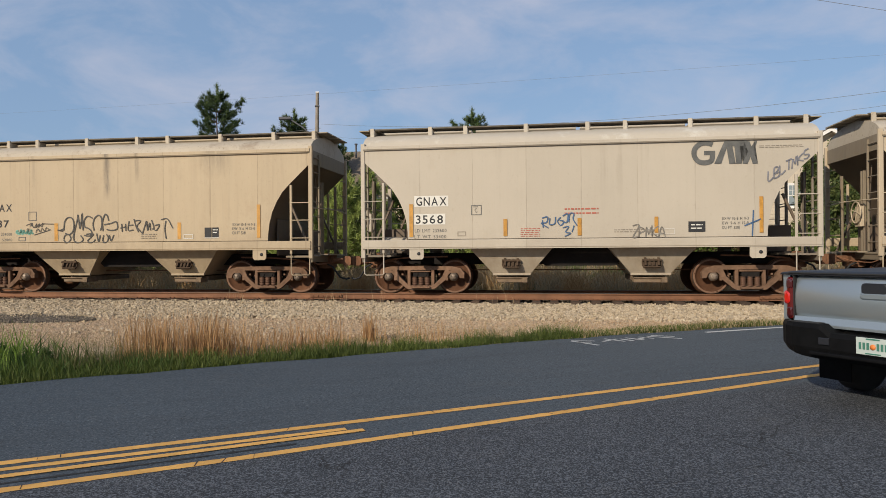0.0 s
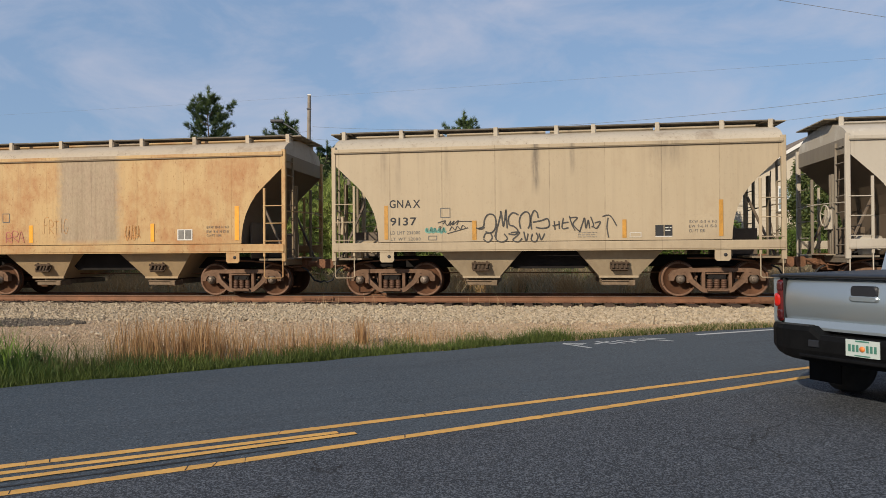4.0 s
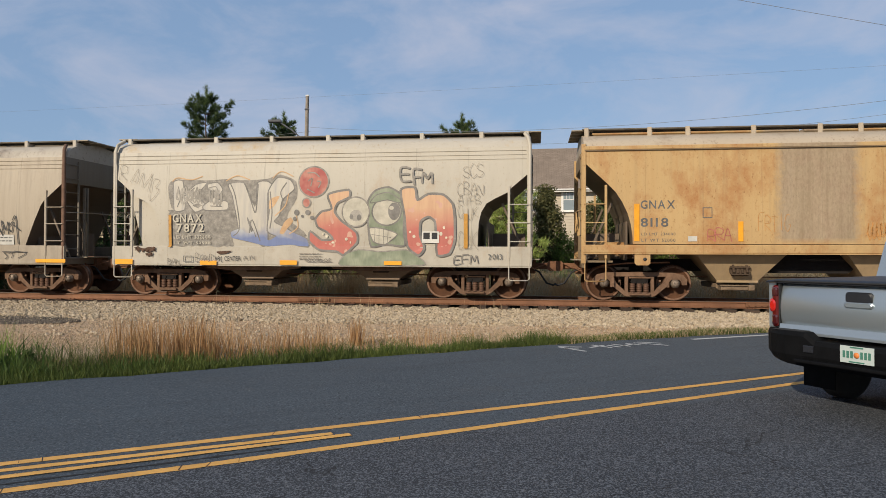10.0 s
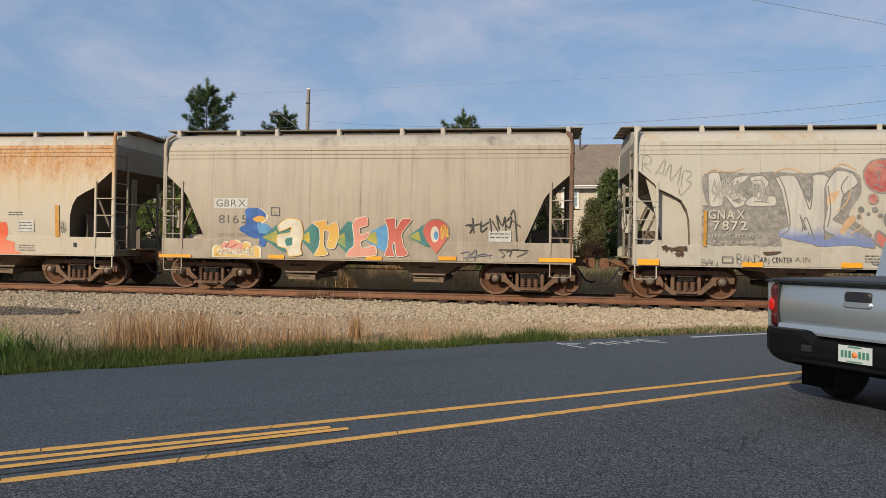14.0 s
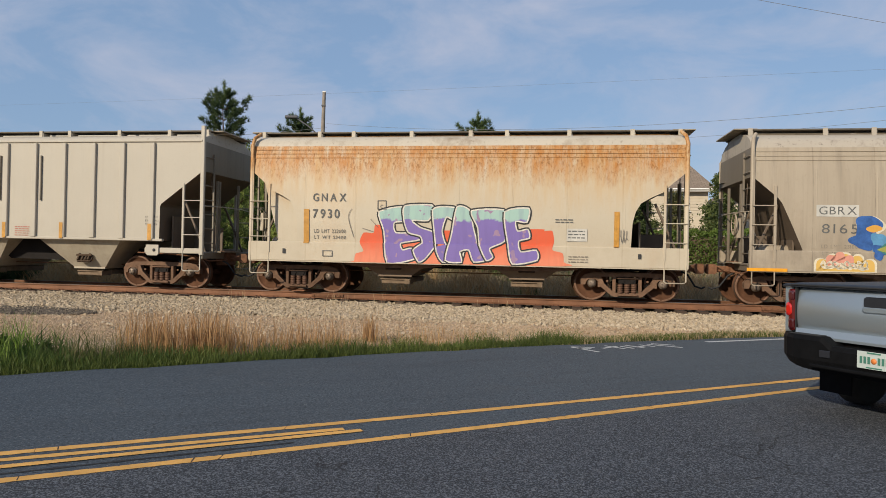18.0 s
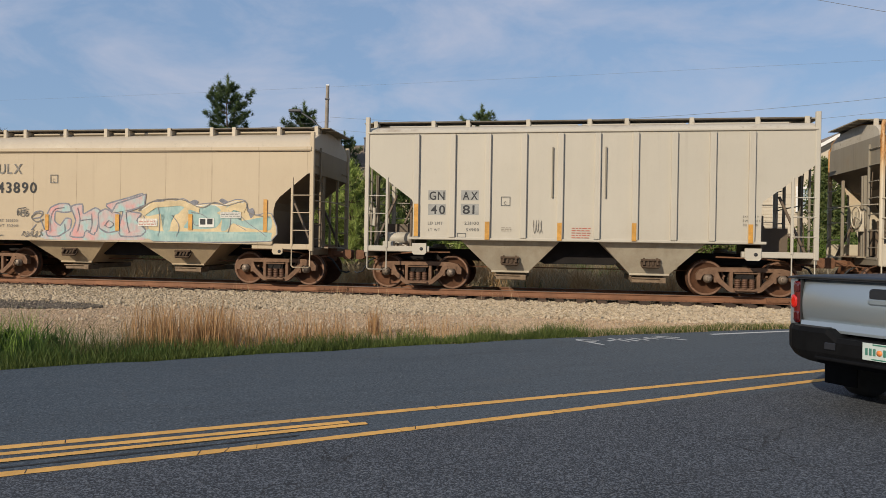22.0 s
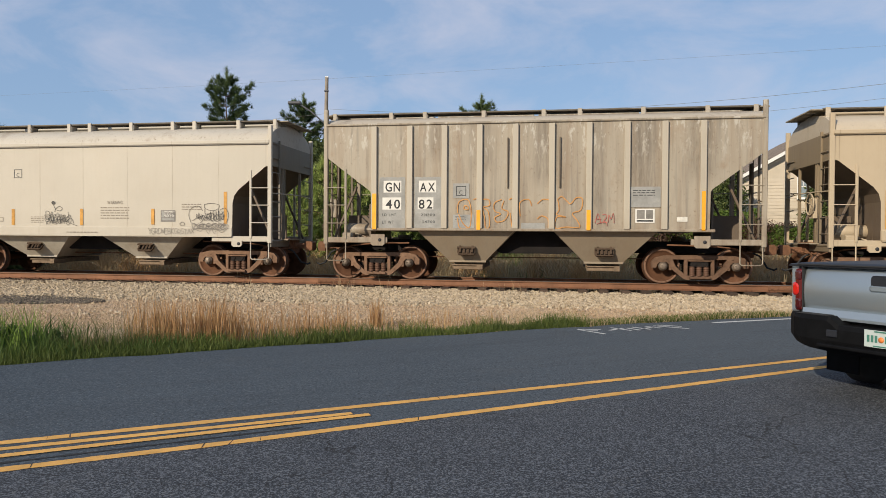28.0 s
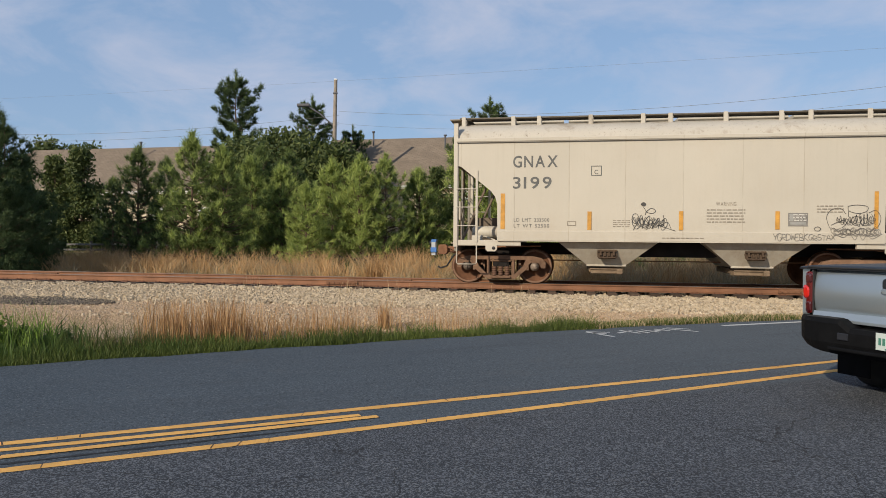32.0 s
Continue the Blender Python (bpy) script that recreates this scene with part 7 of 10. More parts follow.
m.shape([(3.31, 1.78), (3.58, 1.97), (3.93, 1.91), (4.01, 1.58), (3.94, 1.17), (3.99, 1.0), (3.63, 0.95), (3.56, 1.15), (3.32, 1.23), (3.29, 1.51), (3.63, 1.58), (3.68, 1.73), (3.36, 1.61)], "cream", "orange", 0.025)
m.shape([(3.52, 1.41), (3.7, 1.45), (3.72, 1.26), (3.56, 1.23)], "teal")
m.shape([(4.28, 1.85), (4.63, 1.93), (4.69, 1.78), (4.93, 1.88), (5.0, 1.59), (4.9, 1.18), (4.68, 1.21), (4.73, 1.59), (4.59, 1.63), (4.59, 1.26), (4.71, 1.01), (4.33, 0.97), (4.47, 1.26), (4.45, 1.7)], "orange", "cream", 0.02)
m.shape([(5.45, 1.96), (5.75, 2.03), (5.78, 1.8), (5.56, 1.72), (5.59, 1.55), (5.85, 1.63), (5.76, 1.46), (5.59, 1.35), (5.65, 1.19), (5.97, 1.27), (6.02, 1.01), (5.24, 0.95), (5.28, 1.14), (5.42, 1.27), (5.37, 1.8)], "pink", "cream", 0.02)
m.shape([(6.24, 1.96), (6.52, 1.99), (6.53, 1.72), (6.7, 1.97), (6.96, 1.96), (6.78, 1.72), (6.69, 1.56), (6.75, 1.28), (6.88, 1.04), (6.57, 0.99), (6.51, 1.36), (6.45, 1.24), (6.51, 0.99), (6.24, 1.01), (6.33, 1.28), (6.32, 1.72)], "crimson", "cream", 0.02)
m.ribbon([[(8.36, 1.82), (8.56, 1.84), (8.48, 1.62)], [(8.55, 2.02), (8.58, 1.63)], [(8.46, 1.79), (8.73, 1.87)], [(8.77, 1.94), (8.77, 1.66), (8.93, 1.78)], [(8.79, 1.8), (8.97, 1.92)], [(8.99, 2.02), (9.04, 1.66)], [(9.05, 1.94), (9.22, 1.66)], [(9.23, 1.74), (9.17, 2.1), (9.31, 1.82), (9.38, 2.06), (9.4, 1.7)], [(9.42, 1.94), (9.54, 2.06), (9.5, 1.78), (9.4, 1.85)], [(9.52, 2.1), (9.62, 2.2), (9.69, 1.43)], [(9.54, 1.98), (9.78, 1.8)]], 0.028, "tag_black")
m.ribbon([[(8.24, 1.1), (8.48, 1.14), (8.4, 0.9)], [(8.48, 1.02), (8.65, 1.2), (8.61, 0.9)], [(8.69, 1.06), (8.89, 1.1), (9.02, 0.99)], [(8.32, 0.98), (9.06, 1.07)]], 0.02, "tag_slate")
m.ribbon([[(9.26, 1.19), (9.38, 1.07), (9.3, 1.0)], [(9.42, 1.15), (9.55, 1.19), (9.51, 1.03)], [(9.59, 1.23), (9.95, 1.17), (9.71, 1.03)], [(9.22, 1.21), (9.99, 1.2)]], 0.02, "tag_black")

m = Marks("7930")
m.shape([(2.97, 0.91), (3.01, 1.1), (3.22, 1.17), (3.1, 1.42), (3.21, 1.66), (3.48, 1.66), (3.52, 1.87), (3.76, 1.85), (3.95, 1.71), (7.76, 1.82), (7.94, 1.77), (8.16, 1.78), (8.21, 1.51), (8.17, 1.29), (8.43, 1.21), (8.46, 0.99), (8.43, 0.88), (3.01, 0.83)], "scarlet")
m.shape([(3.62, 2.22), (4.3, 2.36), (4.43, 2.0), (4.04, 1.94), (4.09, 1.67), (4.7, 1.68), (4.75, 1.5), (4.23, 1.4), (4.28, 1.22), (4.52, 1.27), (4.61, 0.99), (3.87, 0.87), (3.76, 1.71)], "black", "black", 0.11)
m.shape([(3.62, 2.22), (4.3, 2.36), (4.43, 2.0), (4.04, 1.94), (4.09, 1.67), (4.7, 1.68), (4.75, 1.5), (4.23, 1.4), (4.28, 1.22), (4.52, 1.27), (4.61, 0.99), (3.87, 0.87), (3.76, 1.71)], "lilac_aqua", "tag_white", 0.035)
m.shape([(4.31, 2.38), (5.04, 2.41), (5.06, 2.23), (4.95, 2.0), (4.51, 2.0), (4.74, 1.82), (5.11, 1.69), (5.16, 1.37), (4.89, 1.0), (4.71, 0.91), (4.56, 1.22), (4.79, 1.41), (4.74, 1.59), (4.42, 1.68), (4.3, 1.99)], "black", "black", 0.11)
m.shape([(4.31, 2.38), (5.04, 2.41), (5.06, 2.23), (4.95, 2.0), (4.51, 2.0), (4.74, 1.82), (5.11, 1.69), (5.16, 1.37), (4.89, 1.0), (4.71, 0.91), (4.56, 1.22), (4.79, 1.41), (4.74, 1.59), (4.42, 1.68), (4.3, 1.99)], "lilac_aqua", "tag_white", 0.035)
m.shape([(5.06, 2.28), (5.29, 2.37), (5.7, 2.33), (5.66, 2.01), (5.43, 2.1), (5.32, 1.73), (5.44, 1.37), (5.8, 1.52), (5.9, 1.2), (5.81, 0.97), (5.35, 0.92), (5.18, 1.19), (5.11, 1.73)], "black", "black", 0.11)
m.shape([(5.06, 2.28), (5.29, 2.37), (5.7, 2.33), (5.66, 2.01), (5.43, 2.1), (5.32, 1.73), (5.44, 1.37), (5.8, 1.52), (5.9, 1.2), (5.81, 0.97), (5.35, 0.92), (5.18, 1.19), (5.11, 1.73)], "lilac_aqua", "tag_white", 0.035)
m.shape([(5.7, 2.37), (6.02, 2.3), (6.16, 1.75), (6.3, 1.3), (6.62, 1.04), (6.17, 0.94), (6.03, 1.25), (5.8, 1.2), (5.85, 0.93), (5.42, 0.97), (5.57, 1.65)], "black", "black", 0.11)
m.shape([(5.7, 2.37), (6.02, 2.3), (6.16, 1.75), (6.3, 1.3), (6.62, 1.04), (6.17, 0.94), (6.03, 1.25), (5.8, 1.2), (5.85, 0.93), (5.42, 0.97), (5.57, 1.65)], "lilac_aqua", "tag_white", 0.035)
m.shape([(6.08, 2.27), (6.92, 2.3), (7.01, 1.85), (6.95, 1.49), (6.57, 1.3), (6.66, 1.08), (6.49, 0.99), (6.3, 1.39), (6.25, 1.84)], "black", "black", 0.11)
m.shape([(6.08, 2.27), (6.92, 2.3), (7.01, 1.85), (6.95, 1.49), (6.57, 1.3), (6.66, 1.08), (6.49, 0.99), (6.3, 1.39), (6.25, 1.84)], "lilac_aqua", "tag_white", 0.035)
m.shape([(6.94, 2.25), (7.56, 2.35), (7.52, 1.99), (7.23, 2.01), (7.28, 1.76), (7.54, 1.81), (7.59, 1.59), (7.31, 1.5), (7.37, 1.23), (7.77, 1.28), (7.79, 1.02), (7.16, 0.91), (7.04, 1.4)], "black", "black", 0.11)
m.shape([(6.94, 2.25), (7.56, 2.35), (7.52, 1.99), (7.23, 2.01), (7.28, 1.76), (7.54, 1.81), (7.59, 1.59), (7.31, 1.5), (7.37, 1.23), (7.77, 1.28), (7.79, 1.02), (7.16, 0.91), (7.04, 1.4)], "lilac_aqua", "tag_white", 0.035)
m.text("GNAX", 1.8, 2.49, 2.72, 2.7, "grey", 0.016, gap=0.3)
m.text("7930", 1.8, 2.04, 2.54, 2.28, "grey", 0.016, gap=0.25)
m.text("LD LMT 232600", 1.84, 1.64, 2.72, 1.74, "grey", 0.0)
m.text("LT WT 53400", 1.84, 1.48, 2.72, 1.57, "grey", 0.0)
m.frame_box(3.58, 2.28, 3.82, 2.52, "grey")
m.text("C", 3.66, 2.31, 3.73, 2.41, "grey", 0.0)
m.frame_box(2.09, 1.01, 2.37, 1.17, "grey")
m.panel(8.52, 1.52, 9.03, 1.84, "patch_light", "data_panel")
m.bars(8.56, 1.57, 8.98, 1.82, 3, "grey", 36)
m.bars(8.23, 1.97, 8.71, 2.1, 2, "grey", 37)
m.panel(1.55, 1.36, 1.7, 2.27, "amber", "reflector")
m.panel(9.69, 1.39, 9.82, 2.28, "amber", "reflector")
m.scribble(9.82, 1.48, 10.05, 1.86, "tag_grey", 0.012, 39, 3)
m.ribbon([[(3.17, 1.78), (3.48, 1.69)], [(3.4, 2.02), (3.6, 1.81)], [(2.94, 1.53), (2.79, 2.06), (2.88, 2.29)]], 0.014, "tag_grey")
m.bars(8.57, 0.97, 9.06, 1.17, 3, "faded", 40)
m.panel(0.97, 1.07, 1.05, 1.2, "black", "small_hole")
m.panel(10.28, 1.11, 10.36, 1.23, "black", "small_hole")

m = Marks("4081")
m.panel(1.67, 2.36, 2.13, 2.62, "panel_grey", "number_panel")
m.panel(2.53, 2.36, 3.0, 2.62, "panel_grey", "number_panel")
m.panel(1.67, 1.97, 2.13, 2.26, "panel_grey", "number_panel")
m.panel(2.53, 1.98, 3.0, 2.27, "panel_grey", "number_panel")
m.text("GN", 1.7, 2.37, 2.1, 2.59, "black")
m.text("AX", 2.58, 2.38, 2.97, 2.59, "black")
m.text("40", 1.74, 2.0, 2.12, 2.23, "black")
m.text("81", 2.58, 2.01, 2.91, 2.24, "black")
m.text("LD LMT", 1.67, 1.72, 2.06, 1.8, "grey", 0.0)
m.text("231100", 2.63, 1.73, 3.01, 1.81, "grey", 0.0)
m.text("LT WT", 1.68, 1.55, 1.99, 1.62, "grey", 0.0)
m.text("54900", 2.68, 1.56, 3.01, 1.64, "grey", 0.0)
m.frame_box(3.57, 2.22, 3.81, 2.46, "grey")
m.text("C", 3.65, 2.25, 3.71, 2.34, "grey", 0.0)
m.frame_box(2.44, 1.39, 2.68, 1.51, "grey")
m.bars(5.37, 1.4, 5.84, 1.7, 5, "red", 41)
m.bars(3.59, 1.56, 3.85, 1.68, 3, "faded", 42)
m.text("EXW 10-8 H 9-7", 9.47, 1.98, 9.96, 2.03, "grey", 0.0)
m.text("EW 9-6 H 14-10", 9.47, 1.87, 9.99, 1.93, "grey", 0.0)
m.text("CU FT 3281", 9.47, 1.77, 9.82, 1.83, "grey", 0.0)
m.scribble(4.38, 1.51, 4.65, 1.89, "tag_grey", 0.010, 43, 4)
m.scribble(10.33, 1.57, 10.91, 1.93, "tag_grey", 0.010, 45, 6)
m.panel(1.31, 1.41, 1.42, 2.26, "amber", "reflector", "")
m.panel(3.17, 1.35, 3.29, 1.81, "amber", "reflector", "")
m.panel(5.01, 1.35, 5.12, 1.8, "amber", "reflector", "")
m.panel(6.84, 1.36, 6.95, 1.81, "amber", "reflector", "")
m.panel(9.58, 1.35, 9.69, 1.81, "amber", "reflector", "")

m = Marks("243890")
m.shape([(3.31, 1.43), (4.16, 1.5), (5.4, 1.49), (6.62, 1.47), (6.44, 1.19), (3.38, 1.16)], "rose_aqua")
m.shape([(3.38, 1.46), (3.35, 1.77), (3.49, 2.07), (3.77, 2.19), (4.08, 2.18), (4.15, 1.98), (3.91, 1.94), (3.66, 1.97), (3.63, 1.7), (3.81, 1.57), (3.98, 1.77), (4.16, 1.74), (4.12, 1.47), (3.81, 1.26), (3.45, 1.26)], "rose_aqua", "tag_slate", 0.045)
m.shape([(4.15, 2.11), (4.5, 2.18), (4.54, 1.91), (4.71, 1.98), (4.92, 2.08), (5.09, 1.98), (5.03, 1.65), (4.92, 1.31), (4.65, 1.44), (4.58, 1.24), (4.16, 1.27), (4.3, 1.71)], "rose_aqua", "tag_slate", 0.045)
m.shape([(5.02, 1.92), (5.23, 2.05), (5.4, 1.99), (5.67, 1.92), (5.74, 1.72), (5.68, 1.46), (5.34, 1.38), (5.06, 1.51)], "rose_aqua", "tag_slate", 0.045)
m.shape([(5.26, 2.18), (6.01, 2.39), (6.38, 2.49), (6.4, 2.29), (6.01, 2.16), (5.98, 1.99), (6.35, 1.93), (6.22, 1.73), (6.49, 1.47), (6.36, 1.3), (5.75, 1.29), (5.68, 1.59), (5.78, 1.99), (5.47, 1.99)], "rose_aqua", "tag_slate", 0.045)
m.shape([(6.35, 2.06), (6.68, 2.26), (7.15, 2.23), (7.61, 2.36), (7.94, 2.2), (8.46, 2.24), (8.78, 2.21), (9.17, 2.34), (9.45, 2.31), (9.55, 2.08), (9.74, 1.92), (10.22, 1.96), (10.23, 1.22), (6.76, 1.17), (6.56, 1.6)], "straw_gold", "tag_slate", 0.03)
m.shape([(6.38, 1.99), (6.75, 2.19), (7.41, 2.28), (7.74, 2.23), (7.48, 1.94), (7.29, 1.87), (7.22, 1.47), (7.02, 1.47), (7.05, 1.93), (6.55, 1.86)], "aqua_deep")
m.shape([(7.78, 2.04), (8.07, 2.1), (8.46, 2.2), (8.72, 2.08), (8.79, 1.82), (8.6, 1.56), (8.14, 1.52), (7.65, 1.55), (7.81, 1.81)], "aqua_deep")
m.shape([(8.85, 2.08), (9.23, 2.27), (9.36, 2.21), (9.11, 1.95), (9.36, 1.76), (10.18, 1.89), (10.19, 1.51), (9.49, 1.57), (9.11, 1.69), (8.92, 1.5), (8.76, 1.49)], "aqua_deep")
m.shape([(6.56, 1.5), (6.96, 1.44), (10.19, 1.45), (10.22, 1.22), (6.76, 1.17)], "aqua_deep")
m.ribbon([[(6.36, 2.03), (6.72, 2.21), (7.15, 2.18), (7.61, 2.32), (7.91, 2.17), (8.43, 2.19), (8.78, 2.17), (9.16, 2.28), (9.42, 2.25)]], 0.025, "tag_white")
m.shape([(6.72, 2.29), (6.85, 2.34), (7.05, 2.31), (6.98, 2.23), (6.78, 2.25)], "tag_slate")
m.shape([(7.81, 2.26), (7.97, 2.33), (8.08, 2.28), (8.01, 2.2)], "tag_slate")
m.shape([(8.69, 2.3), (8.78, 2.37), (8.96, 2.28), (8.85, 2.21)], "tag_slate")
m.shape([(9.54, 2.05), (9.68, 2.11), (9.73, 1.95), (9.62, 1.83)], "tag_slate")
m.ribbon([[(2.92, 1.83), (3.02, 1.95), (3.24, 1.96), (3.17, 1.8), (2.95, 1.76)], [(3.17, 1.76), (3.31, 1.43)], [(2.88, 1.42), (3.04, 1.59)]], 0.03, "tag_slate")
m.ribbon([[(2.6, 1.25), (2.7, 1.38), (2.78, 1.23), (2.92, 1.35), (2.96, 1.23), (3.1, 1.32), (3.06, 1.22), (3.31, 1.32)]], 0.02, "tag_grey")
m.ribbon([[(2.44, 1.83), (2.43, 1.98), (2.52, 1.84), (2.54, 1.99)], [(2.59, 1.98), (2.68, 1.99)], [(2.59, 1.91), (2.67, 1.91), (2.68, 1.83)], [(2.77, 1.97), (2.7, 1.91), (2.79, 1.87), (2.72, 1.81)], [(2.45, 2.04), (2.7, 2.07)]], 0.022, "tag_black")
m.text("MULX", 1.49, 3.05, 2.56, 3.34, "tag_grey")
m.text("243890", 1.48, 2.5, 3.03, 2.81, "black")
m.frame_box(3.48, 2.78, 3.72, 3.02, "grey")
m.text("C", 3.56, 2.81, 3.62, 2.91, "grey", 0.0)
m.text("LD LMT 232800", 1.53, 1.65, 2.44, 1.73, "grey", 0.0)
m.text("LT WT 53200", 1.53, 1.5, 2.45, 1.58, "grey", 0.0)
m.tag("NBG", 2.41, 1.83, 2.8, 2.01, "tag_grey", 0.022, 46)
m.tag("C", 2.89, 1.68, 3.28, 1.92, "tag_grey", 0.04, 47)
m.scribble(2.58, 1.19, 3.35, 1.46, "tag_grey", 0.02, 48, 5)
m.put("sprayed_arm", [[(5.43, 1.94), (5.59, 2.18), (6.27, 2.39), (6.46, 2.45), (6.43, 2.16), (5.89, 2.01)]], "rose_aqua")
m.ribbon([[(5.43, 1.94), (5.59, 2.2), (6.27, 2.41), (6.48, 2.48), (6.45, 2.16), (5.92, 1.98)]], 0.05, "tag_slate", smooth=False)
m.put("sprayed_bolt", [[(6.32, 1.98), (6.72, 2.25), (7.54, 2.31), (8.12, 2.11), (8.1, 1.96), (7.54, 2.16), (6.8, 2.1), (6.44, 1.86)]], "straw_gold")
m.put("sprayed_bolt", [[(8.63, 1.97), (9.21, 2.26), (9.53, 2.23), (9.42, 1.97), (9.14, 2.06), (8.82, 1.85)]], "straw_gold")
m.ribbon([[(6.27, 2.01), (6.72, 2.28), (7.54, 2.34), (8.15, 2.11), (8.56, 2.26), (8.92, 2.17), (9.45, 2.29), (9.57, 1.98), (10.16, 1.87)]], 0.03, "tag_grey")
m.ribbon([[(3.52, 1.36), (3.5, 1.72), (3.62, 2.02), (3.95, 2.08)], [(3.95, 1.62), (3.98, 1.38)], [(4.36, 2.08), (4.44, 1.74), (4.36, 1.38)], [(4.8, 1.92), (4.82, 1.62), (4.76, 1.4)], [(4.44, 1.72), (4.82, 1.76)], [(5.22, 1.56), (5.34, 1.72), (5.5, 1.62), (5.36, 1.52), (5.22, 1.6)], [(5.88, 1.98), (5.92, 1.66), (6.0, 1.38)]], 0.018, "tag_slate")
m.ribbon([[(6.86, 2.16), (6.92, 1.8), (6.9, 1.3)], [(7.28, 1.9), (7.5, 1.62), (7.46, 1.3)], [(7.86, 1.98), (8.2, 1.92), (8.42, 1.72), (8.02, 1.62), (7.9, 1.78)], [(8.98, 2.06), (9.04, 1.74), (8.96, 1.42)], [(9.3, 1.92), (9.52, 1.72), (9.86, 1.5), (10.1, 1.34)], [(9.2, 1.66), (9.5, 1.5)]], 0.016, "tag_slate")
m.panel(8.1, 1.57, 8.55, 1.82, "white", "data_panel")
m.panel(8.14, 1.64, 8.3, 1.8, "black", "data_panel")
m.panel(8.35, 1.65, 8.51, 1.81, "black", "data_panel")
m.panel(6.27, 1.58, 6.86, 1.79, "tag_white", "warning_panel")
m.bars(6.3, 1.6, 6.83, 1.77, 4, "red", 50)
m.panel(8.74, 1.83, 9.34, 2.0, "patch_light", "data_panel")
m.bars(8.76, 1.86, 9.31, 1.99, 3, "grey", 51)
m.panel(1.18, 1.43, 1.3, 2.34, "amber", "reflector")
m.panel(3.34, 1.42, 3.45, 1.88, "amber", "reflector")
m.panel(5.56, 1.44, 5.68, 1.9, "amber", "reflector")
m.panel(7.79, 1.49, 7.91, 1.93, "amber", "reflector")
m.panel(9.99, 1.46, 10.1, 2.35, "amber", "reflector")
m.bars(1.8, 1.22, 2.04, 1.3, 1, "grey", 52)

m = Marks("4082")
m.panel(1.48, 1.39, 2.18, 2.73, "panel_grey", "grey_panel", "", 0.01)
m.panel(2.43, 1.4, 3.15, 2.73, "panel_grey", "grey_panel", "", 0.01)
m.panel(1.6, 2.33, 2.08, 2.64, "white", "number_panel")
m.panel(2.55, 2.33, 3.01, 2.64, "white", "number_panel")
m.panel(1.57, 1.88, 2.08, 2.2, "white", "number_panel")
m.panel(2.52, 1.89, 2.94, 2.2, "white", "number_panel")
m.text("GN", 1.65, 2.36, 2.05, 2.6, "black")
m.text("AX", 2.58, 2.36, 2.98, 2.59, "black")
m.text("40", 1.66, 1.91, 2.05, 2.15, "black")
m.text("82", 2.55, 1.91, 2.91, 2.15, "black")
m.text("LD LMT", 1.57, 1.71, 1.94, 1.78, "black", 0.0)
m.text("231300", 2.61, 1.71, 2.98, 1.78, "black", 0.0)
m.text("LT WT", 1.57, 1.51, 1.88, 1.59, "black", 0.0)
m.text("54700", 2.65, 1.53, 2.98, 1.6, "black", 0.0)
m.panel(3.46, 2.18, 3.88, 2.56, "panel_grey", "grey_panel")
m.frame_box(3.54, 2.24, 3.8, 2.49, "black")
m.text("C", 3.62, 2.27, 3.71, 2.38, "black", 0.0)
m.panel(3.46, 1.4, 4.01, 1.75, "panel_grey", "repaint_patch")
m.bars(3.52, 1.61, 3.8, 1.72, 3, "grey", 53)
m.panel(5.22, 1.35, 5.83, 1.54, "panel_grey", "repaint_patch")
m.panel(7.92, 1.94, 8.66, 2.45, "panel_grey", "grey_panel")
m.bars(7.99, 2.21, 8.52, 2.39, 3, "black", 54)
m.panel(8.05, 1.55, 8.52, 1.9, "white", "data_panel")
m.panel(8.09, 1.65, 8.28, 1.87, "slate", "data_panel")
m.panel(8.31, 1.65, 8.48, 1.87, "slate", "data_panel")
m.panel(8.09, 1.58, 8.48, 1.62, "black", "data_panel")
m.panel(9.05, 1.58, 9.3, 1.7, "tag_white", "sticker")
m.panel(1.31, 1.36, 1.42, 2.3, "yellow", "reflector")
m.panel(4.08, 1.36, 4.18, 1.87, "yellow", "reflector")
m.panel(6.86, 1.36, 6.96, 1.87, "yellow", "reflector")
m.panel(9.62, 1.37, 9.71, 2.33, "yellow", "reflector")
m.ribbon([[(3.58, 1.79), (3.6, 2.05), (3.74, 2.14), (3.87, 2.11), (3.93, 1.88), (3.93, 1.59), (3.88, 1.41), (3.72, 1.53), (3.61, 1.76)], [(3.76, 1.99), (3.85, 1.96), (3.85, 1.88), (3.75, 1.9), (3.76, 1.99)], [(4.16, 2.14), (4.38, 2.14), (4.41, 1.99), (4.25, 1.94), (4.38, 1.82), (4.41, 1.45), (4.31, 1.42), (4.28, 1.7), (4.17, 2.05)], [(4.72, 2.14), (4.54, 2.05), (4.54, 1.85), (4.7, 1.77), (4.55, 1.68), (4.6, 1.56), (4.81, 1.62), (4.89, 1.82), (4.73, 1.91), (4.78, 2.11)]], 0.026, "tag_orange")
m.ribbon([[(4.91, 2.14), (5.04, 2.17), (5.08, 1.94), (5.04, 1.83)], [(4.94, 1.8), (5.0, 1.42), (5.04, 1.77)], [(5.2, 1.71), (5.19, 2.06), (5.41, 2.14), (5.49, 1.97)], [(3.58, 1.67), (3.64, 1.41), (3.88, 1.41)], [(3.99, 2.14), (4.08, 2.17)]], 0.026, "tag_orange")
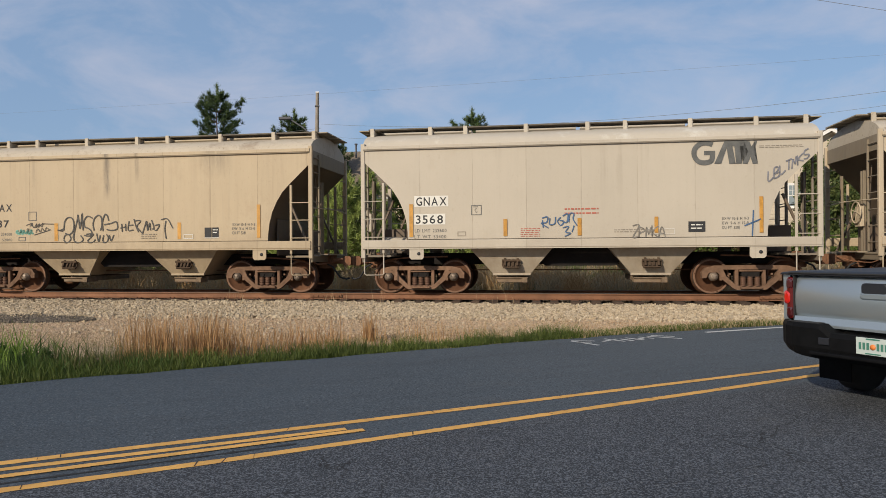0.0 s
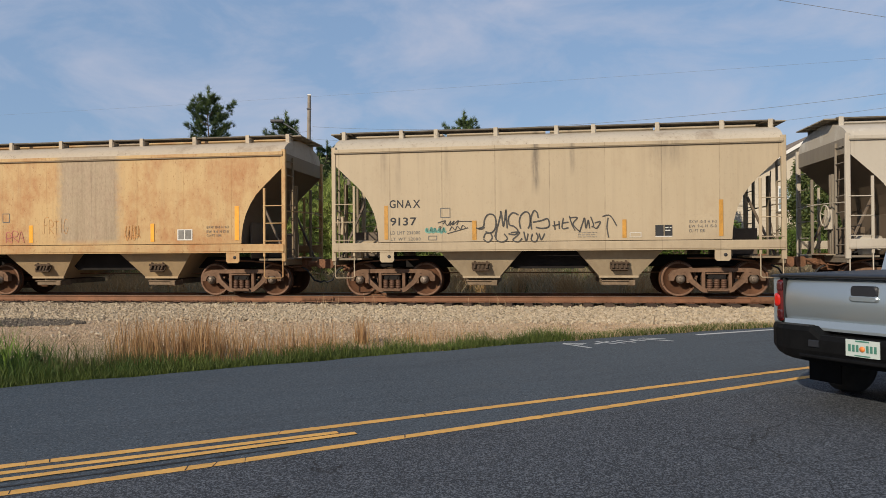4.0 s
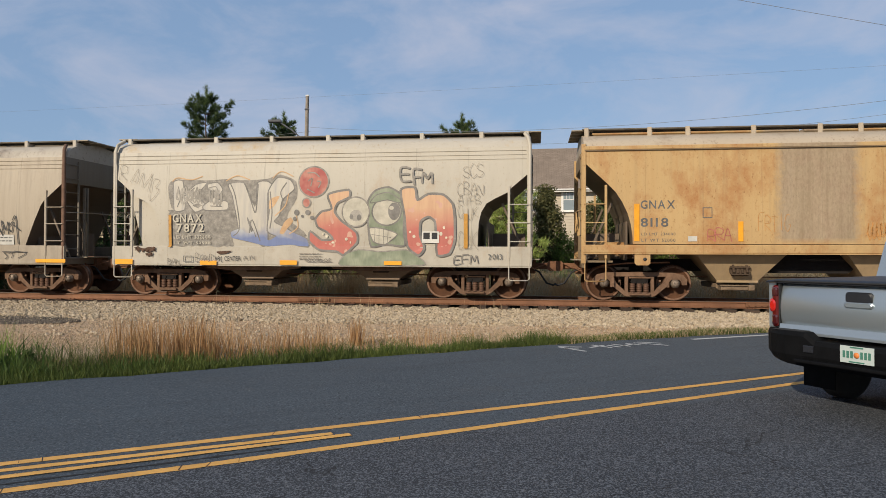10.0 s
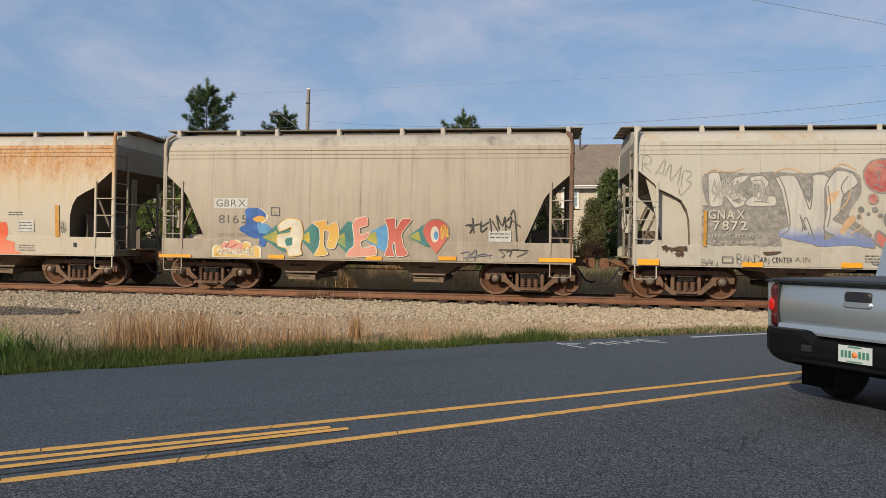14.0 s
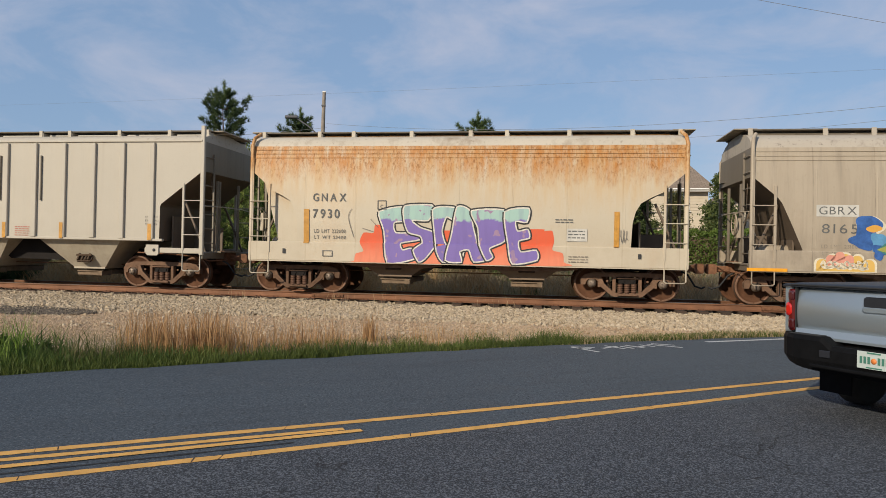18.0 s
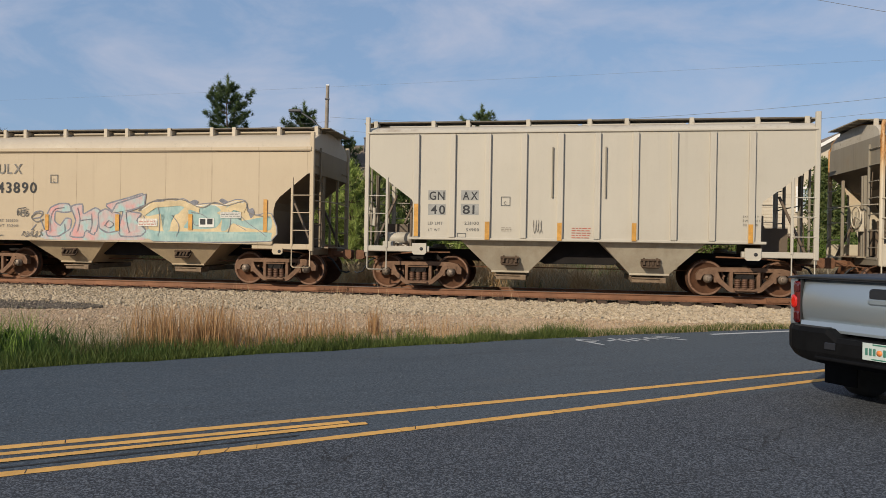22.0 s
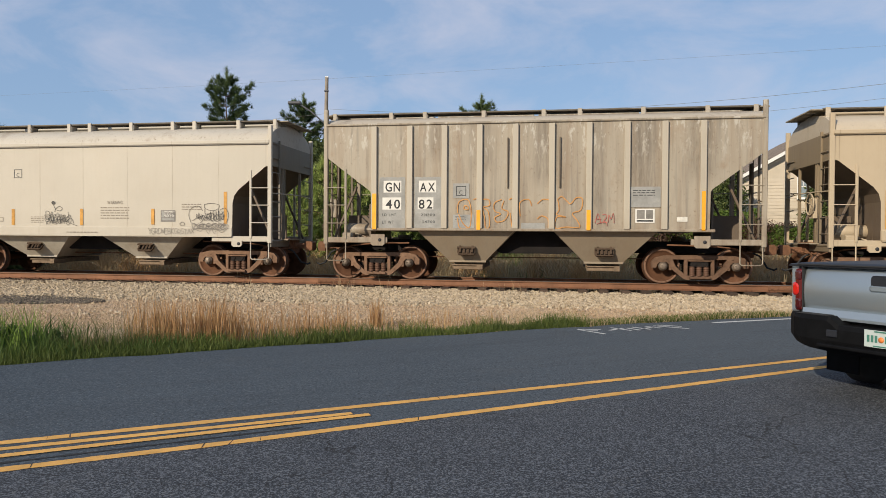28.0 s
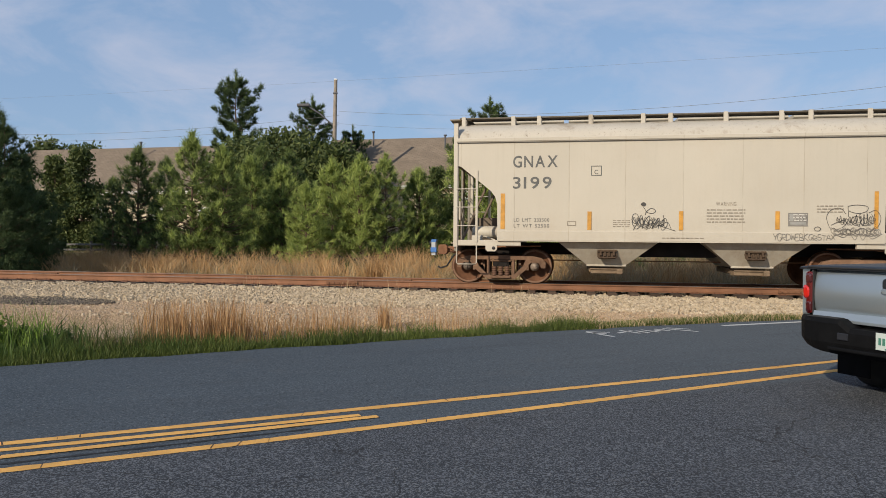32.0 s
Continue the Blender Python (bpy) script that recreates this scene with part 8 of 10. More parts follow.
m.ribbon([[(6.14, 2.14), (6.24, 2.21), (6.38, 2.09), (6.47, 2.03), (6.59, 2.17), (6.73, 2.18), (6.76, 2.03), (6.7, 1.86), (6.51, 1.78), (6.65, 1.58), (6.68, 1.43), (6.35, 1.44), (6.09, 1.41), (6.12, 1.69), (6.35, 1.69), (6.12, 1.76), (6.18, 1.89), (6.14, 2.14)]], 0.026, "tag_orange")
m.ribbon([[(5.63, 2.03), (5.77, 2.14), (5.96, 2.11), (6.02, 1.94), (5.99, 1.83)], [(5.63, 1.64), (5.74, 1.72), (5.9, 1.64), (5.91, 1.41)]], 0.026, "tag_orange")
m.ribbon([[(7.07, 1.54), (7.14, 1.78), (7.22, 1.53)], [(7.09, 1.64), (7.22, 1.65)], [(7.25, 1.75), (7.34, 1.76), (7.34, 1.67), (7.26, 1.56), (7.37, 1.56)], [(7.39, 1.56), (7.41, 1.75), (7.46, 1.64), (7.52, 1.79), (7.54, 1.54)], [(7.11, 1.52), (7.33, 1.58), (7.37, 1.47)]], 0.016, "tag_red")

m = Marks("3199")
m.text("GNAX", 1.49, 3.02, 2.62, 3.32, "grey", 0.016)
m.text("3199", 1.49, 2.48, 2.47, 2.78, "grey", 0.016)
m.text("LD LMT 233500", 1.52, 1.63, 2.42, 1.72, "grey", 0.0)
m.text("LT WT 52500", 1.52, 1.48, 2.42, 1.57, "grey", 0.0)
m.frame_box(3.45, 2.79, 3.71, 3.04, "grey")
m.text("C", 3.53, 2.83, 3.62, 2.94, "grey", 0.0)
m.frame_box(2.87, 1.53, 3.09, 1.65, "faded")
m.text("WARNING", 6.44, 2.03, 6.91, 2.13, "faded", 0.0)
m.bars(6.23, 1.6, 7.12, 1.97, 5, "faded", 59)
m.bars(4.0, 1.49, 4.41, 1.69, 4, "faded", 60)
m.panel(8.09, 1.54, 8.53, 1.86, "slate", "data_panel")
m.bars(8.12, 1.66, 8.50, 1.84, 5, "white", 67)
m.panel(8.13, 1.66, 8.2, 1.83, "panel_grey", "data_panel")
m.panel(8.13, 1.58, 8.49, 1.64, "panel_grey", "data_panel")
m.bars(5.18, 1.2, 6.16, 1.27, 1, "faded", 65)
m.bars(8.73, 1.85, 9.34, 2.06, 3, "faded", 66)
m.panel(1.18, 1.44, 1.29, 2.35, "amber", "reflector")
m.panel(3.37, 1.43, 3.47, 1.89, "amber", "reflector")
m.panel(5.58, 1.43, 5.68, 1.9, "amber", "reflector")
m.panel(7.8, 1.46, 7.9, 1.9, "amber", "reflector")
m.panel(9.98, 1.48, 10.07, 2.37, "amber", "reflector")
m.blob(4.73, 2.07, 0.06, 0.05, "tag_black")
m.ribbon([[(4.73, 2.0), (4.79, 1.9), (4.77, 1.81)], [(4.78, 1.87), (4.91, 1.97), (5.02, 1.91), (4.94, 1.84), (4.79, 1.88)], [(4.45, 1.68), (4.49, 1.82), (4.58, 1.82), (4.62, 1.68), (4.52, 1.59), (4.45, 1.69)], [(4.59, 1.62), (4.49, 1.43)], [(4.62, 1.65), (4.68, 1.81), (4.73, 1.62), (4.7, 1.47), (4.78, 1.68), (4.88, 1.78), (4.86, 1.56), (4.81, 1.44)], [(4.91, 1.75), (4.97, 1.62), (4.94, 1.47), (5.04, 1.65), (5.11, 1.72), (5.09, 1.47)], [(5.17, 1.66), (5.26, 1.72), (5.3, 1.56), (5.2, 1.43), (5.15, 1.53), (5.3, 1.63), (5.39, 1.47)], [(5.2, 1.81), (5.24, 1.63)], [(4.97, 1.59), (5.5, 1.41)], [(4.65, 1.56), (5.1, 1.61)]], 0.011, "tag_black")
m.ribbon([[(9.01, 1.51), (8.94, 1.75), (9.04, 1.93), (9.24, 1.97), (9.36, 1.84)], [(9.04, 1.57), (9.31, 1.69), (9.37, 1.6), (9.28, 1.51)], [(9.41, 2.02), (9.6, 2.05), (9.83, 2.01), (9.81, 1.9), (9.63, 1.85), (9.43, 1.91), (9.41, 2.02)], [(9.42, 1.9), (9.42, 1.77)], [(9.82, 1.9), (9.82, 1.75)], [(9.7, 1.68), (9.67, 1.6), (9.59, 1.57), (9.51, 1.6), (9.48, 1.67), (9.51, 1.75), (9.59, 1.78), (9.67, 1.75), (9.7, 1.68)], [(9.87, 1.65), (9.84, 1.58), (9.78, 1.56), (9.71, 1.58), (9.69, 1.65), (9.71, 1.71), (9.78, 1.74), (9.84, 1.71), (9.87, 1.65)], [(9.1, 1.51), (9.19, 1.42), (9.37, 1.48), (9.54, 1.41), (9.72, 1.5), (9.9, 1.42), (10.01, 1.55)], [(9.86, 1.86), (10.01, 1.92), (10.12, 1.76), (10.07, 1.55), (9.93, 1.46)], [(9.92, 1.84), (9.98, 1.67)], [(8.82, 1.48), (8.79, 1.44), (8.75, 1.43), (8.7, 1.44), (8.67, 1.48), (8.7, 1.51), (8.75, 1.53), (8.79, 1.51), (8.82, 1.48)]], 0.011, "tag_black")
m.ribbon([[(9.16, 1.33), (9.31, 1.28), (9.43, 1.37), (9.55, 1.22), (9.63, 1.36), (9.72, 1.22), (9.81, 1.34), (9.93, 1.25), (10.13, 1.37)]], 0.012, "tag_grey")
m.tag("YGRDWEBKGRSTAX", 7.74, 1.2, 9.12, 1.34, "tag_grey", 0.011, 64)
m.scribble(8.98, 1.30, 10.16, 1.52, "tag_grey", 0.009, 71, 12)
m.scribble(9.12, 1.56, 9.66, 1.80, "tag_black", 0.008, 73, 7)
m.scribble(9.55, 1.52, 10.05, 1.86, "tag_black", 0.008, 75, 6)
m.scribble(4.42, 1.44, 5.30, 1.76, "tag_black", 0.009, 77, 8)


# ---- the silver pickup that waits at the crossing ----
def silver_mat():
    m, n, l, b = stuff_nodes("silver_car_paint", 0.30, 0.72, 0.5)
    c = mixed(n, l, noise_fac(n, l, 220, detail=1, lo=0.4, hi=0.6), (0.33, 0.375, 0.40), (0.37, 0.415, 0.44))
    l.new(c, b.inputs["Base Color"])
    b.inputs["Coat Weight"].default_value, b.inputs["Coat Roughness"].default_value = 0.6, 0.12
    return m


def lamp_mat(name, color, glow=0.0):
    m, n, l, b = stuff_nodes(name, 0.12, 0, 0.5)
    b.inputs["Base Color"].default_value = (*color, 1)
    b.inputs["Coat Weight"].default_value = 0.8
    if glow:
        b.inputs["Emission Color"].default_value, b.inputs["Emission Strength"].default_value = (*color, 1), glow
    return m


MAT["silver"] = silver_mat()
MAT["red_lens"] = lamp_mat("red_lamp_lens", (0.085, 0.006, 0.006))
MAT["red_lit"] = lamp_mat("lit_brake_lens", (0.42, 0.012, 0.008), 0.06)
MAT["clear_lens"] = lamp_mat("smoked_red_lens", (0.05, 0.006, 0.008))
MAT["bumper"] = plain("black_bumper_plastic", (0.006, 0.0062, 0.007), 0.6, var=0.3, scale=8, bump=0.08, bscale=120, spec=0.06)
MAT["vinyl"] = plain("black_tonneau_vinyl", (0.013, 0.014, 0.018), 0.5, var=0.3, scale=6)
MAT["tyre"] = plain("tyre_rubber", (0.022, 0.021, 0.020), 0.85, var=0.3, scale=10)
MAT["plate_white"] = plain("plate_enamel", (0.40, 0.45, 0.43), 0.5, var=0.10)
MAT["plate_green"] = plain("plate_green", (0.05, 0.16, 0.12), 0.5, var=0.1)
MAT["plate_orange"] = plain("plate_orange", (0.65, 0.20, 0.05), 0.5, var=0.1)
MAT["glass_dark"] = lamp_mat("tinted_glass", (0.02, 0.025, 0.03))
MAT["rim"] = plain("alloy_rim", (0.4, 0.4, 0.4), 0.35, 0.8)


def rounded_rect(y0, y1, z0, z1, r, n=4):
    """Corner-rounded outline in (y, z)."""
    out = []
    for cy, cz, a in ((y1 - r, z1 - r, 0), (y0 + r, z1 - r, 90), (y0 + r, z0 + r, 180), (y1 - r, z0 + r, 270)):
        for k in range(n + 1):
            t = radians(a + 90 * k / n)
            out.append((cy + r * math.cos(t), cz + r * math.sin(t)))
    return out


def slab(f, outline, x0, x1, chamfer=0.012):
    """A panel with a rounded outline in (y, z), between two depths, its rear edge eased."""
    cy = sum(p[0] for p in outline) / len(outline)
    cz = sum(p[1] for p in outline) / len(outline)
    def shrunk(k, x):
        return [(x, y - math.copysign(min(k, abs(y - cy)), y - cy), z - math.copysign(min(k, abs(z - cz)), z - cz)) for y, z in outline]
    rows = [shrunk(chamfer, x0), shrunk(0, x0 + chamfer), shrunk(0, x1)]
    f.grid(rows, False, True)
    f.face(rows[0][::-1])
    f.face(rows[-1])
    return f


def build_pickup():
    base = pose(3.945, 6.125, ROAD_Z, 0, 0, 26.0)
    car = thing("pickup_truck", base, "silver pickup truck with a black bumper waiting on the road", "pickup truck")
    # tailgate with a raised field and a ledge at its foot
    f = Form()
    skin = []
    for k in range(13):
        z = 0.80 + 0.455 * k / 12
        x = 0.055 * ((z - 1.0) / 0.25) ** 2
        edge = 0.772 - (0.02 if k in (0, 12) else 0.0)
        skin.append([(x + 0.012, -edge, z), (x, -edge + 0.02, z), (x - 0.004, 0, z), (x, edge - 0.02, z), (x + 0.012, edge, z)])
    f.grid(skin, True, flip=True)
    f.face([p for p in skin[-1]] + [(0.09, 0.75, 1.25), (0.09, -0.75, 1.25)])
    gate = part("tailgate", f, MAT["silver"], car, "silver tailgate")
    f = Form().prism([(-0.022, 0.745), (-0.022, 0.770), (-0.004, 0.835), (0.05, 0.835), (0.05, 0.745)], -0.765, 0.765)
    part("gate_ledge", f, MAT["silver"], gate)
    f = slab(Form(), rounded_rect(-0.035, 0.215, 1.075, 1.185, 0.035), -0.012, 0.02)
    part("handle_recess", f, MAT["vinyl"], gate, "black tailgate handle")
    f = slab(Form(), rounded_rect(-0.045, 0.225, 1.035, 1.095, 0.028), -0.020, 0.01)
    part("handle_lip", f, MAT["silver"], gate)
    for y in (0.780, -0.780):
        part("gate_gap", Form().box((0.03, y, 1.0), (0.05, 0.012, 0.52)), MAT["rubber"], gate)
    for s in (-1, 1):
        prof = [(0.03, 0.80), (0.03, 1.24), (1.72, 1.26), (1.72, 0.55), (1.32, 0.55), (1.27, 0.78), (1.12, 0.90), (0.90, 0.94), (0.68, 0.90), (0.53, 0.78), (0.48, 0.60), (0.10, 0.62)]
        f = Form().prism(prof, s * 0.895 if s < 0 else s * 0.83, s * 0.83 if s < 0 else s * 0.895)
        part("bed_side", f, MAT["silver"], car)
        f = slab(Form(), rounded_rect(s * 0.822 - 0.034, s * 0.822 + 0.034, 0.80, 1.22, 0.03), -0.005, 0.08, 0.02)
        lamp = part("tail_lamp", f, MAT["red_lens"], car, "red tail lamp cluster")
        part("upper_lens", slab(Form(), rounded_rect(s * 0.820 - 0.028, s * 0.820 + 0.028, 1.10, 1.205, 0.025), -0.012, 0.02), MAT["clear_lens"], lamp)
        part("brake_lens", slab(Form(), rounded_rect(s * 0.838 - 0.038, s * 0.838 + 0.038, 0.945, 1.085, 0.036), -0.016, 0.02, 0.02), MAT["red_lit"], lamp, "lit red brake lens")
        part("lower_lens", slab(Form(), rounded_rect(s * 0.820 - 0.028, s * 0.820 + 0.028, 0.815, 0.925, 0.025), -0.011, 0.02), MAT["clear_lens"], lamp)
        # wheel, arch liner and flap
        for wx, nm in ((0.95, "rear"), (4.15, "front")):
            tyre = Form().lathe([(0.20, -0.11), (0.30, -0.12), (0.345, -0.105), (0.362, -0.08), (0.362, 0.08), (0.345, 0.105), (0.30, 0.12), (0.20, 0.11)], (wx, s * 0.76, 0.362), 32)
            w = part("tyre", tyre, MAT["tyre"], car)
            part("rim", Form().lathe([(0.0, -0.06), (0.06, -0.09), (0.19, -0.09), (0.205, -0.10), (0.205, 0.10), (0.0, 0.10)], (wx, s * 0.76, 0.362), 24), MAT["rim"], w)
        part("mud_flap", Form().box((0.50, s * 0.70, 0.32), (0.02, 0.30, 0.34), 0.006), MAT["bumper"], car, "black rubber mud flap")
    # step bumper, wrapped round the corners
    top, bot = Form(), Form()
    def bow(y):
        return -0.17 + 0.22 * max(0.0, (abs(y) - 0.62) / 0.30) ** 2
    ys = [-0.92, -0.88, -0.80, -0.70, -0.62, -0.45, -0.36, -0.30, 0, 0.30, 0.36, 0.45, 0.62, 0.70, 0.80, 0.88, 0.92]
    rows = []
    for y in ys:
        x = bow(y)
        dip = 0.075 if abs(y) <= 0.36 else 0.0
        k = max(0.0, (abs(y) - 0.55) / 0.37)
        rows.append([(0.06 + 0.16 * k, y, 0.785 - dip), (x + 0.03, y, 0.785 - dip), (x, y, 0.745 - dip), (x + 0.004, y, 0.56), (x + 0.045, y, 0.45 + 0.07 * k), (0.06 + 0.16 * k, y, 0.44 + 0.08 * k)])
    top.grid(rows, False, True, flip=True)
    top.face(rows[0])
    top.face(rows[-1][::-1])
    bumper = part("rear_bumper", top, MAT["bumper"], car, "black step bumper")
    for y in (-0.62, 0.62):
        part("step_pad", Form().box((-0.05, y, 0.787), (0.13, 0.28, 0.010), 0.004), MAT["rubber"], bumper)
    part("pad_socket", Form().box((-0.172, 0.40, 0.63), (0.02, 0.09, 0.07), 0.01), MAT["vinyl"], bumper)
    part("hitch_ledge", Form().box((-0.15, 0.0, 0.515), (0.16, 1.0, 0.035), 0.01), MAT["bumper"], bumper)
    plate = part("number_plate", Form().box((-0.181, 0.0, 0.635), (0.006, 0.305, 0.152), 0.0), MAT["plate_white"], bumper, "white number plate")
    bars = Form()
    for k, y in enumerate((0.115, 0.08, 0.045, -0.045, -0.08, -0.115)):
        bars.box((-0.187, y, 0.635), (0.003, 0.022, 0.062))
    bars.box((-0.187, 0.0, 0.70), (0.003, 0.12, 0.012)).box((-0.187, 0.0, 0.571), (0.003, 0.14, 0.010))
    tagged(part("plate_bar", bars, MAT["plate_green"], plate), kind="stuff")
    part("plate_emblem", Form().lathe([(0.0, -0.0015), (0.026, -0.0015), (0.026, 0.0015), (0.0, 0.0015)], (-0.1875, 0.0, 0.632), 14, "x"), MAT["plate_orange"], plate)
    # soft cover over the bed
    f = Form()
    rows = []
    for x in (0.0, 0.03, 0.10, 1.68, 1.72):
        lift = {0.0: 0.0, 0.03: 0.012}.get(x, 0.016)
        rows.append([(x - 0.012, -0.90, 1.245), (x - 0.012, -0.895, 1.262 + lift * 0.6), (x, -0.80, 1.27 + lift), (x, 0, 1.275 + lift), (x, 0.80, 1.27 + lift), (x - 0.012, 0.895, 1.262 + lift * 0.6), (x - 0.012, 0.90, 1.245)])
    f.grid(rows, True, flip=True)
    f.face(rows[0][::-1])
    part("bed_cover", f, MAT["vinyl"], car, "black soft bed cover")
    part("cover_seam", Form().box((-0.016, 0, 1.266), (0.02, 1.62, 0.016), 0.005), MAT["rubber"], car)
    # cab and bonnet, ahead
    side = [(1.75, 0.50), (1.75, 1.25), (1.95, 1.68), (2.15, 1.76), (3.05, 1.74), (3.65, 1.22), (4.75, 1.08), (5.05, 0.95), (5.08, 0.50)]
    part("cab", Form().prism(side, -0.84, 0.84), MAT["silver"], car)
    for s in (-1, 1):
        part("side_window", Form().prism([(2.0, 1.28), (2.12, 1.62), (3.0, 1.62), (3.45, 1.26)], s * 0.846 - 0.004, s * 0.846 + 0.004), MAT["glass_dark"], car)
    part("rear_window", Form().face([(1.80, -0.6, 1.30), (1.80, 0.6, 1.30), (1.925, 0.58, 1.60), (1.925, -0.58, 1.60)][::-1]), MAT["glass_dark"], car)
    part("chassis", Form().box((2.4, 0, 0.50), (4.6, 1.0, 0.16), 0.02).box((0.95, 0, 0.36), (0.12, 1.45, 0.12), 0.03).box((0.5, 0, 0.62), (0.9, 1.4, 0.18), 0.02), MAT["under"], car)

    # a broad full-size body; plate and handle keep their size
    for o in car.children_recursive:
        if o.type == "MESH" and not o.name.startswith(("number_plate", "plate_", "handle_", "tyre", "rim")):
            for vtx in o.data.vertices:
                vtx.co.y *= 1.17
        elif o.name.startswith(("tyre", "rim")):
            for vtx in o.data.vertices:
                vtx.co.y += math.copysign(0.08, vtx.co.y)


build_pickup()

# ---- plants ----
MAT["green_grass"] = leafy("green_grass", (0.045, 0.075, 0.014), (0.155, 0.185, 0.042))
MAT["dry_grass"] = leafy("dry_grass", (0.30, 0.155, 0.065), (0.54, 0.34, 0.16))
MAT["far_grass"] = leafy("tall_tan_grass", (0.50, 0.285, 0.12), (0.68, 0.47, 0.24))
MAT["straw"] = leafy("pale_straw", (0.40, 0.30, 0.17), (0.52, 0.41, 0.25))
MAT["weeds"] = leafy("tall_green_weeds", (0.045, 0.090, 0.02), (0.13, 0.18, 0.04))
MAT["needles"] = leafy("pine_needles", (0.085, 0.13, 0.036), (0.25, 0.31, 0.09))
MAT["needles_light"] = leafy("young_pine_needles", (0.21, 0.29, 0.07), (0.48, 0.53, 0.155))
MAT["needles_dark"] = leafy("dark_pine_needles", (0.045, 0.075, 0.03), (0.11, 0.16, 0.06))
MAT["leaves"] = leafy("broad_leaves", (0.05, 0.082, 0.026), (0.17, 0.195, 0.06))
MAT["leaves_bronze"] = leafy("bronze_leaves", (0.07, 0.085, 0.03), (0.22, 0.19, 0.08))
MAT["hedge_leaf"] = leafy("hedge_leaves", (0.075, 0.13, 0.02), (0.17, 0.23, 0.05))
MAT["shrub_red"] = leafy("dark_red_leaves", (0.05, 0.028, 0.02), (0.12, 0.06, 0.04))
MAT["bright_weed"] = leafy("bright_weed_leaves", (0.11, 0.19, 0.025), (0.24, 0.33, 0.06))
MAT["bark"] = plain("pine_bark", (0.13, 0.085, 0.06), 0.95, var=0.4, scale=5, bump=0.7, bscale=14)


def blades(name, x, y, z, height, width, mat, label, seed, lean=0.35, category="grass"):
    """Blades of grass: narrow bent strips of two quads and a tip."""
    rng = np.random.default_rng(seed)
    n = len(x)
    h = height * rng.uniform(0.4, 1.25, n)
    w = width * rng.uniform(0.7, 1.4, n)
    a = rng.uniform(0, 2 * np.pi, n)
    b = rng.uniform(0, 2 * np.pi, n)
    k = lean * rng.uniform(0.1, 1.0, n) * h
    dx, dy = np.cos(b) * k, np.sin(b) * k
    ux, uy = np.cos(a) * w / 2, np.sin(a) * w / 2
    base = np.stack([x, y, z - 0.02], -1)
    side = np.stack([ux, uy, np.zeros(n)], -1)
    mid = base + np.stack([dx * 0.3, dy * 0.3, h * 0.55], -1)
    tip = base + np.stack([dx, dy, h], -1)
    v = np.stack([base - side, base + side, mid - side * 0.8, mid + side * 0.8, tip], 1)
    f = np.array([(0, 1, 3), (0, 3, 2), (2, 3, 4)])
    faces = (f[None] + 5 * np.arange(n)[:, None, None]).reshape(-1, 3)
    return tagged(new(name, cloud_mesh(name, v.reshape(-1, 3), faces, mat)), label, category, kind="stuff")


def road_spots(n, a0, a1, b0, b1, seed, clump=0.0):
    rng = np.random.default_rng(seed)
    a, b = rng.uniform(a0, a1, n), rng.uniform(0, 1, n)
    if clump:
        c = rng.uniform(a0, a1, max(4, int(n / clump)))
        a = c[rng.integers(0, len(c), n)] + rng.normal(0, 0.16, n)
    b = b0 + (b1 - b0) * b
    bow = np.where(a > 2, -0.010, -0.0025) * (np.clip(a, -8, 14) - 2) ** 2
    x = EDGE.x + R_DIR.x * a + R_NRM.x * (b + bow)
    y = EDGE.y + R_DIR.y * a + R_NRM.y * (b + bow)
    return x, y, ground_z(x, y)


blades("verge_grass", *road_spots(30000, -9, 8.6, 0.0, 0.52, 11), 0.12, 0.008, MAT["green_grass"], "green grass verge along the road", 12, 1.0)
blades("verge_grass_tall", *road_spots(7000, -10, 4.5, 0.12, 0.75, 13, 70), 0.23, 0.008, MAT["green_grass"], "green grass verge along the road", 14, 0.8)
blades("verge_corner_grass", *road_spots(5200, -10, -2.6, 0.15, 1.25, 47, 60), 0.25, 0.008, MAT["weeds"], "green tall grass beside the road", 48, 0.8)
blades("verge_fringe", *road_spots(2600, 4, 9.5, 0.0, 0.45, 15), 0.13, 0.011, MAT["straw"], "thin dry grass along the road", 16, 0.6)
blades("dry_stalks", *road_spots(900, -3.2, -1.9, 0.6, 1.8, 17, 75), 0.66, 0.009, MAT["dry_grass"], "tall dry reddish-brown grass stalks", 18, 0.28)
blades("dry_stalks_thin", *road_spots(520, -2.4, 0.2, 0.6, 1.8, 29, 40), 0.50, 0.008, MAT["dry_grass"], "tall dry reddish-brown grass stalks", 30, 0.35)
blades("dry_stalks_sparse", *road_spots(420, -1.6, 2.4, 0.45, 1.9, 19, 16), 0.36, 0.006, MAT["dry_grass"], "tall dry reddish-brown grass stalks", 20, 0.45)
blades("pale_stalks", *road_spots(420, -4, 6.0, 0.45, 2.1, 21, 14), 0.26, 0.006, MAT["straw"], "sparse pale straw grass on gravel", 22, 0.6)
blades("dark_weeds", *road_spots(520, -4.2, -2.8, 0.45, 1.3, 23, 26), 0.42, 0.007, MAT["leaves_bronze"], "dark dead weeds beside the road", 24, 0.55)
blades("ground_litter", *road_spots(6500, -6, 7.0, 0.35, 2.3, 45, 40), 0.055, 0.008, MAT["dry_grass"], "thin dead grass litter on the gravel", 46, 3.0)
blades("corner_weeds", *road_spots(4200, -10, -4.1, 0.35, 2.0, 25, 60), 0.40, 0.018, MAT["weeds"], "tall green weeds beside the road", 26, 0.9)
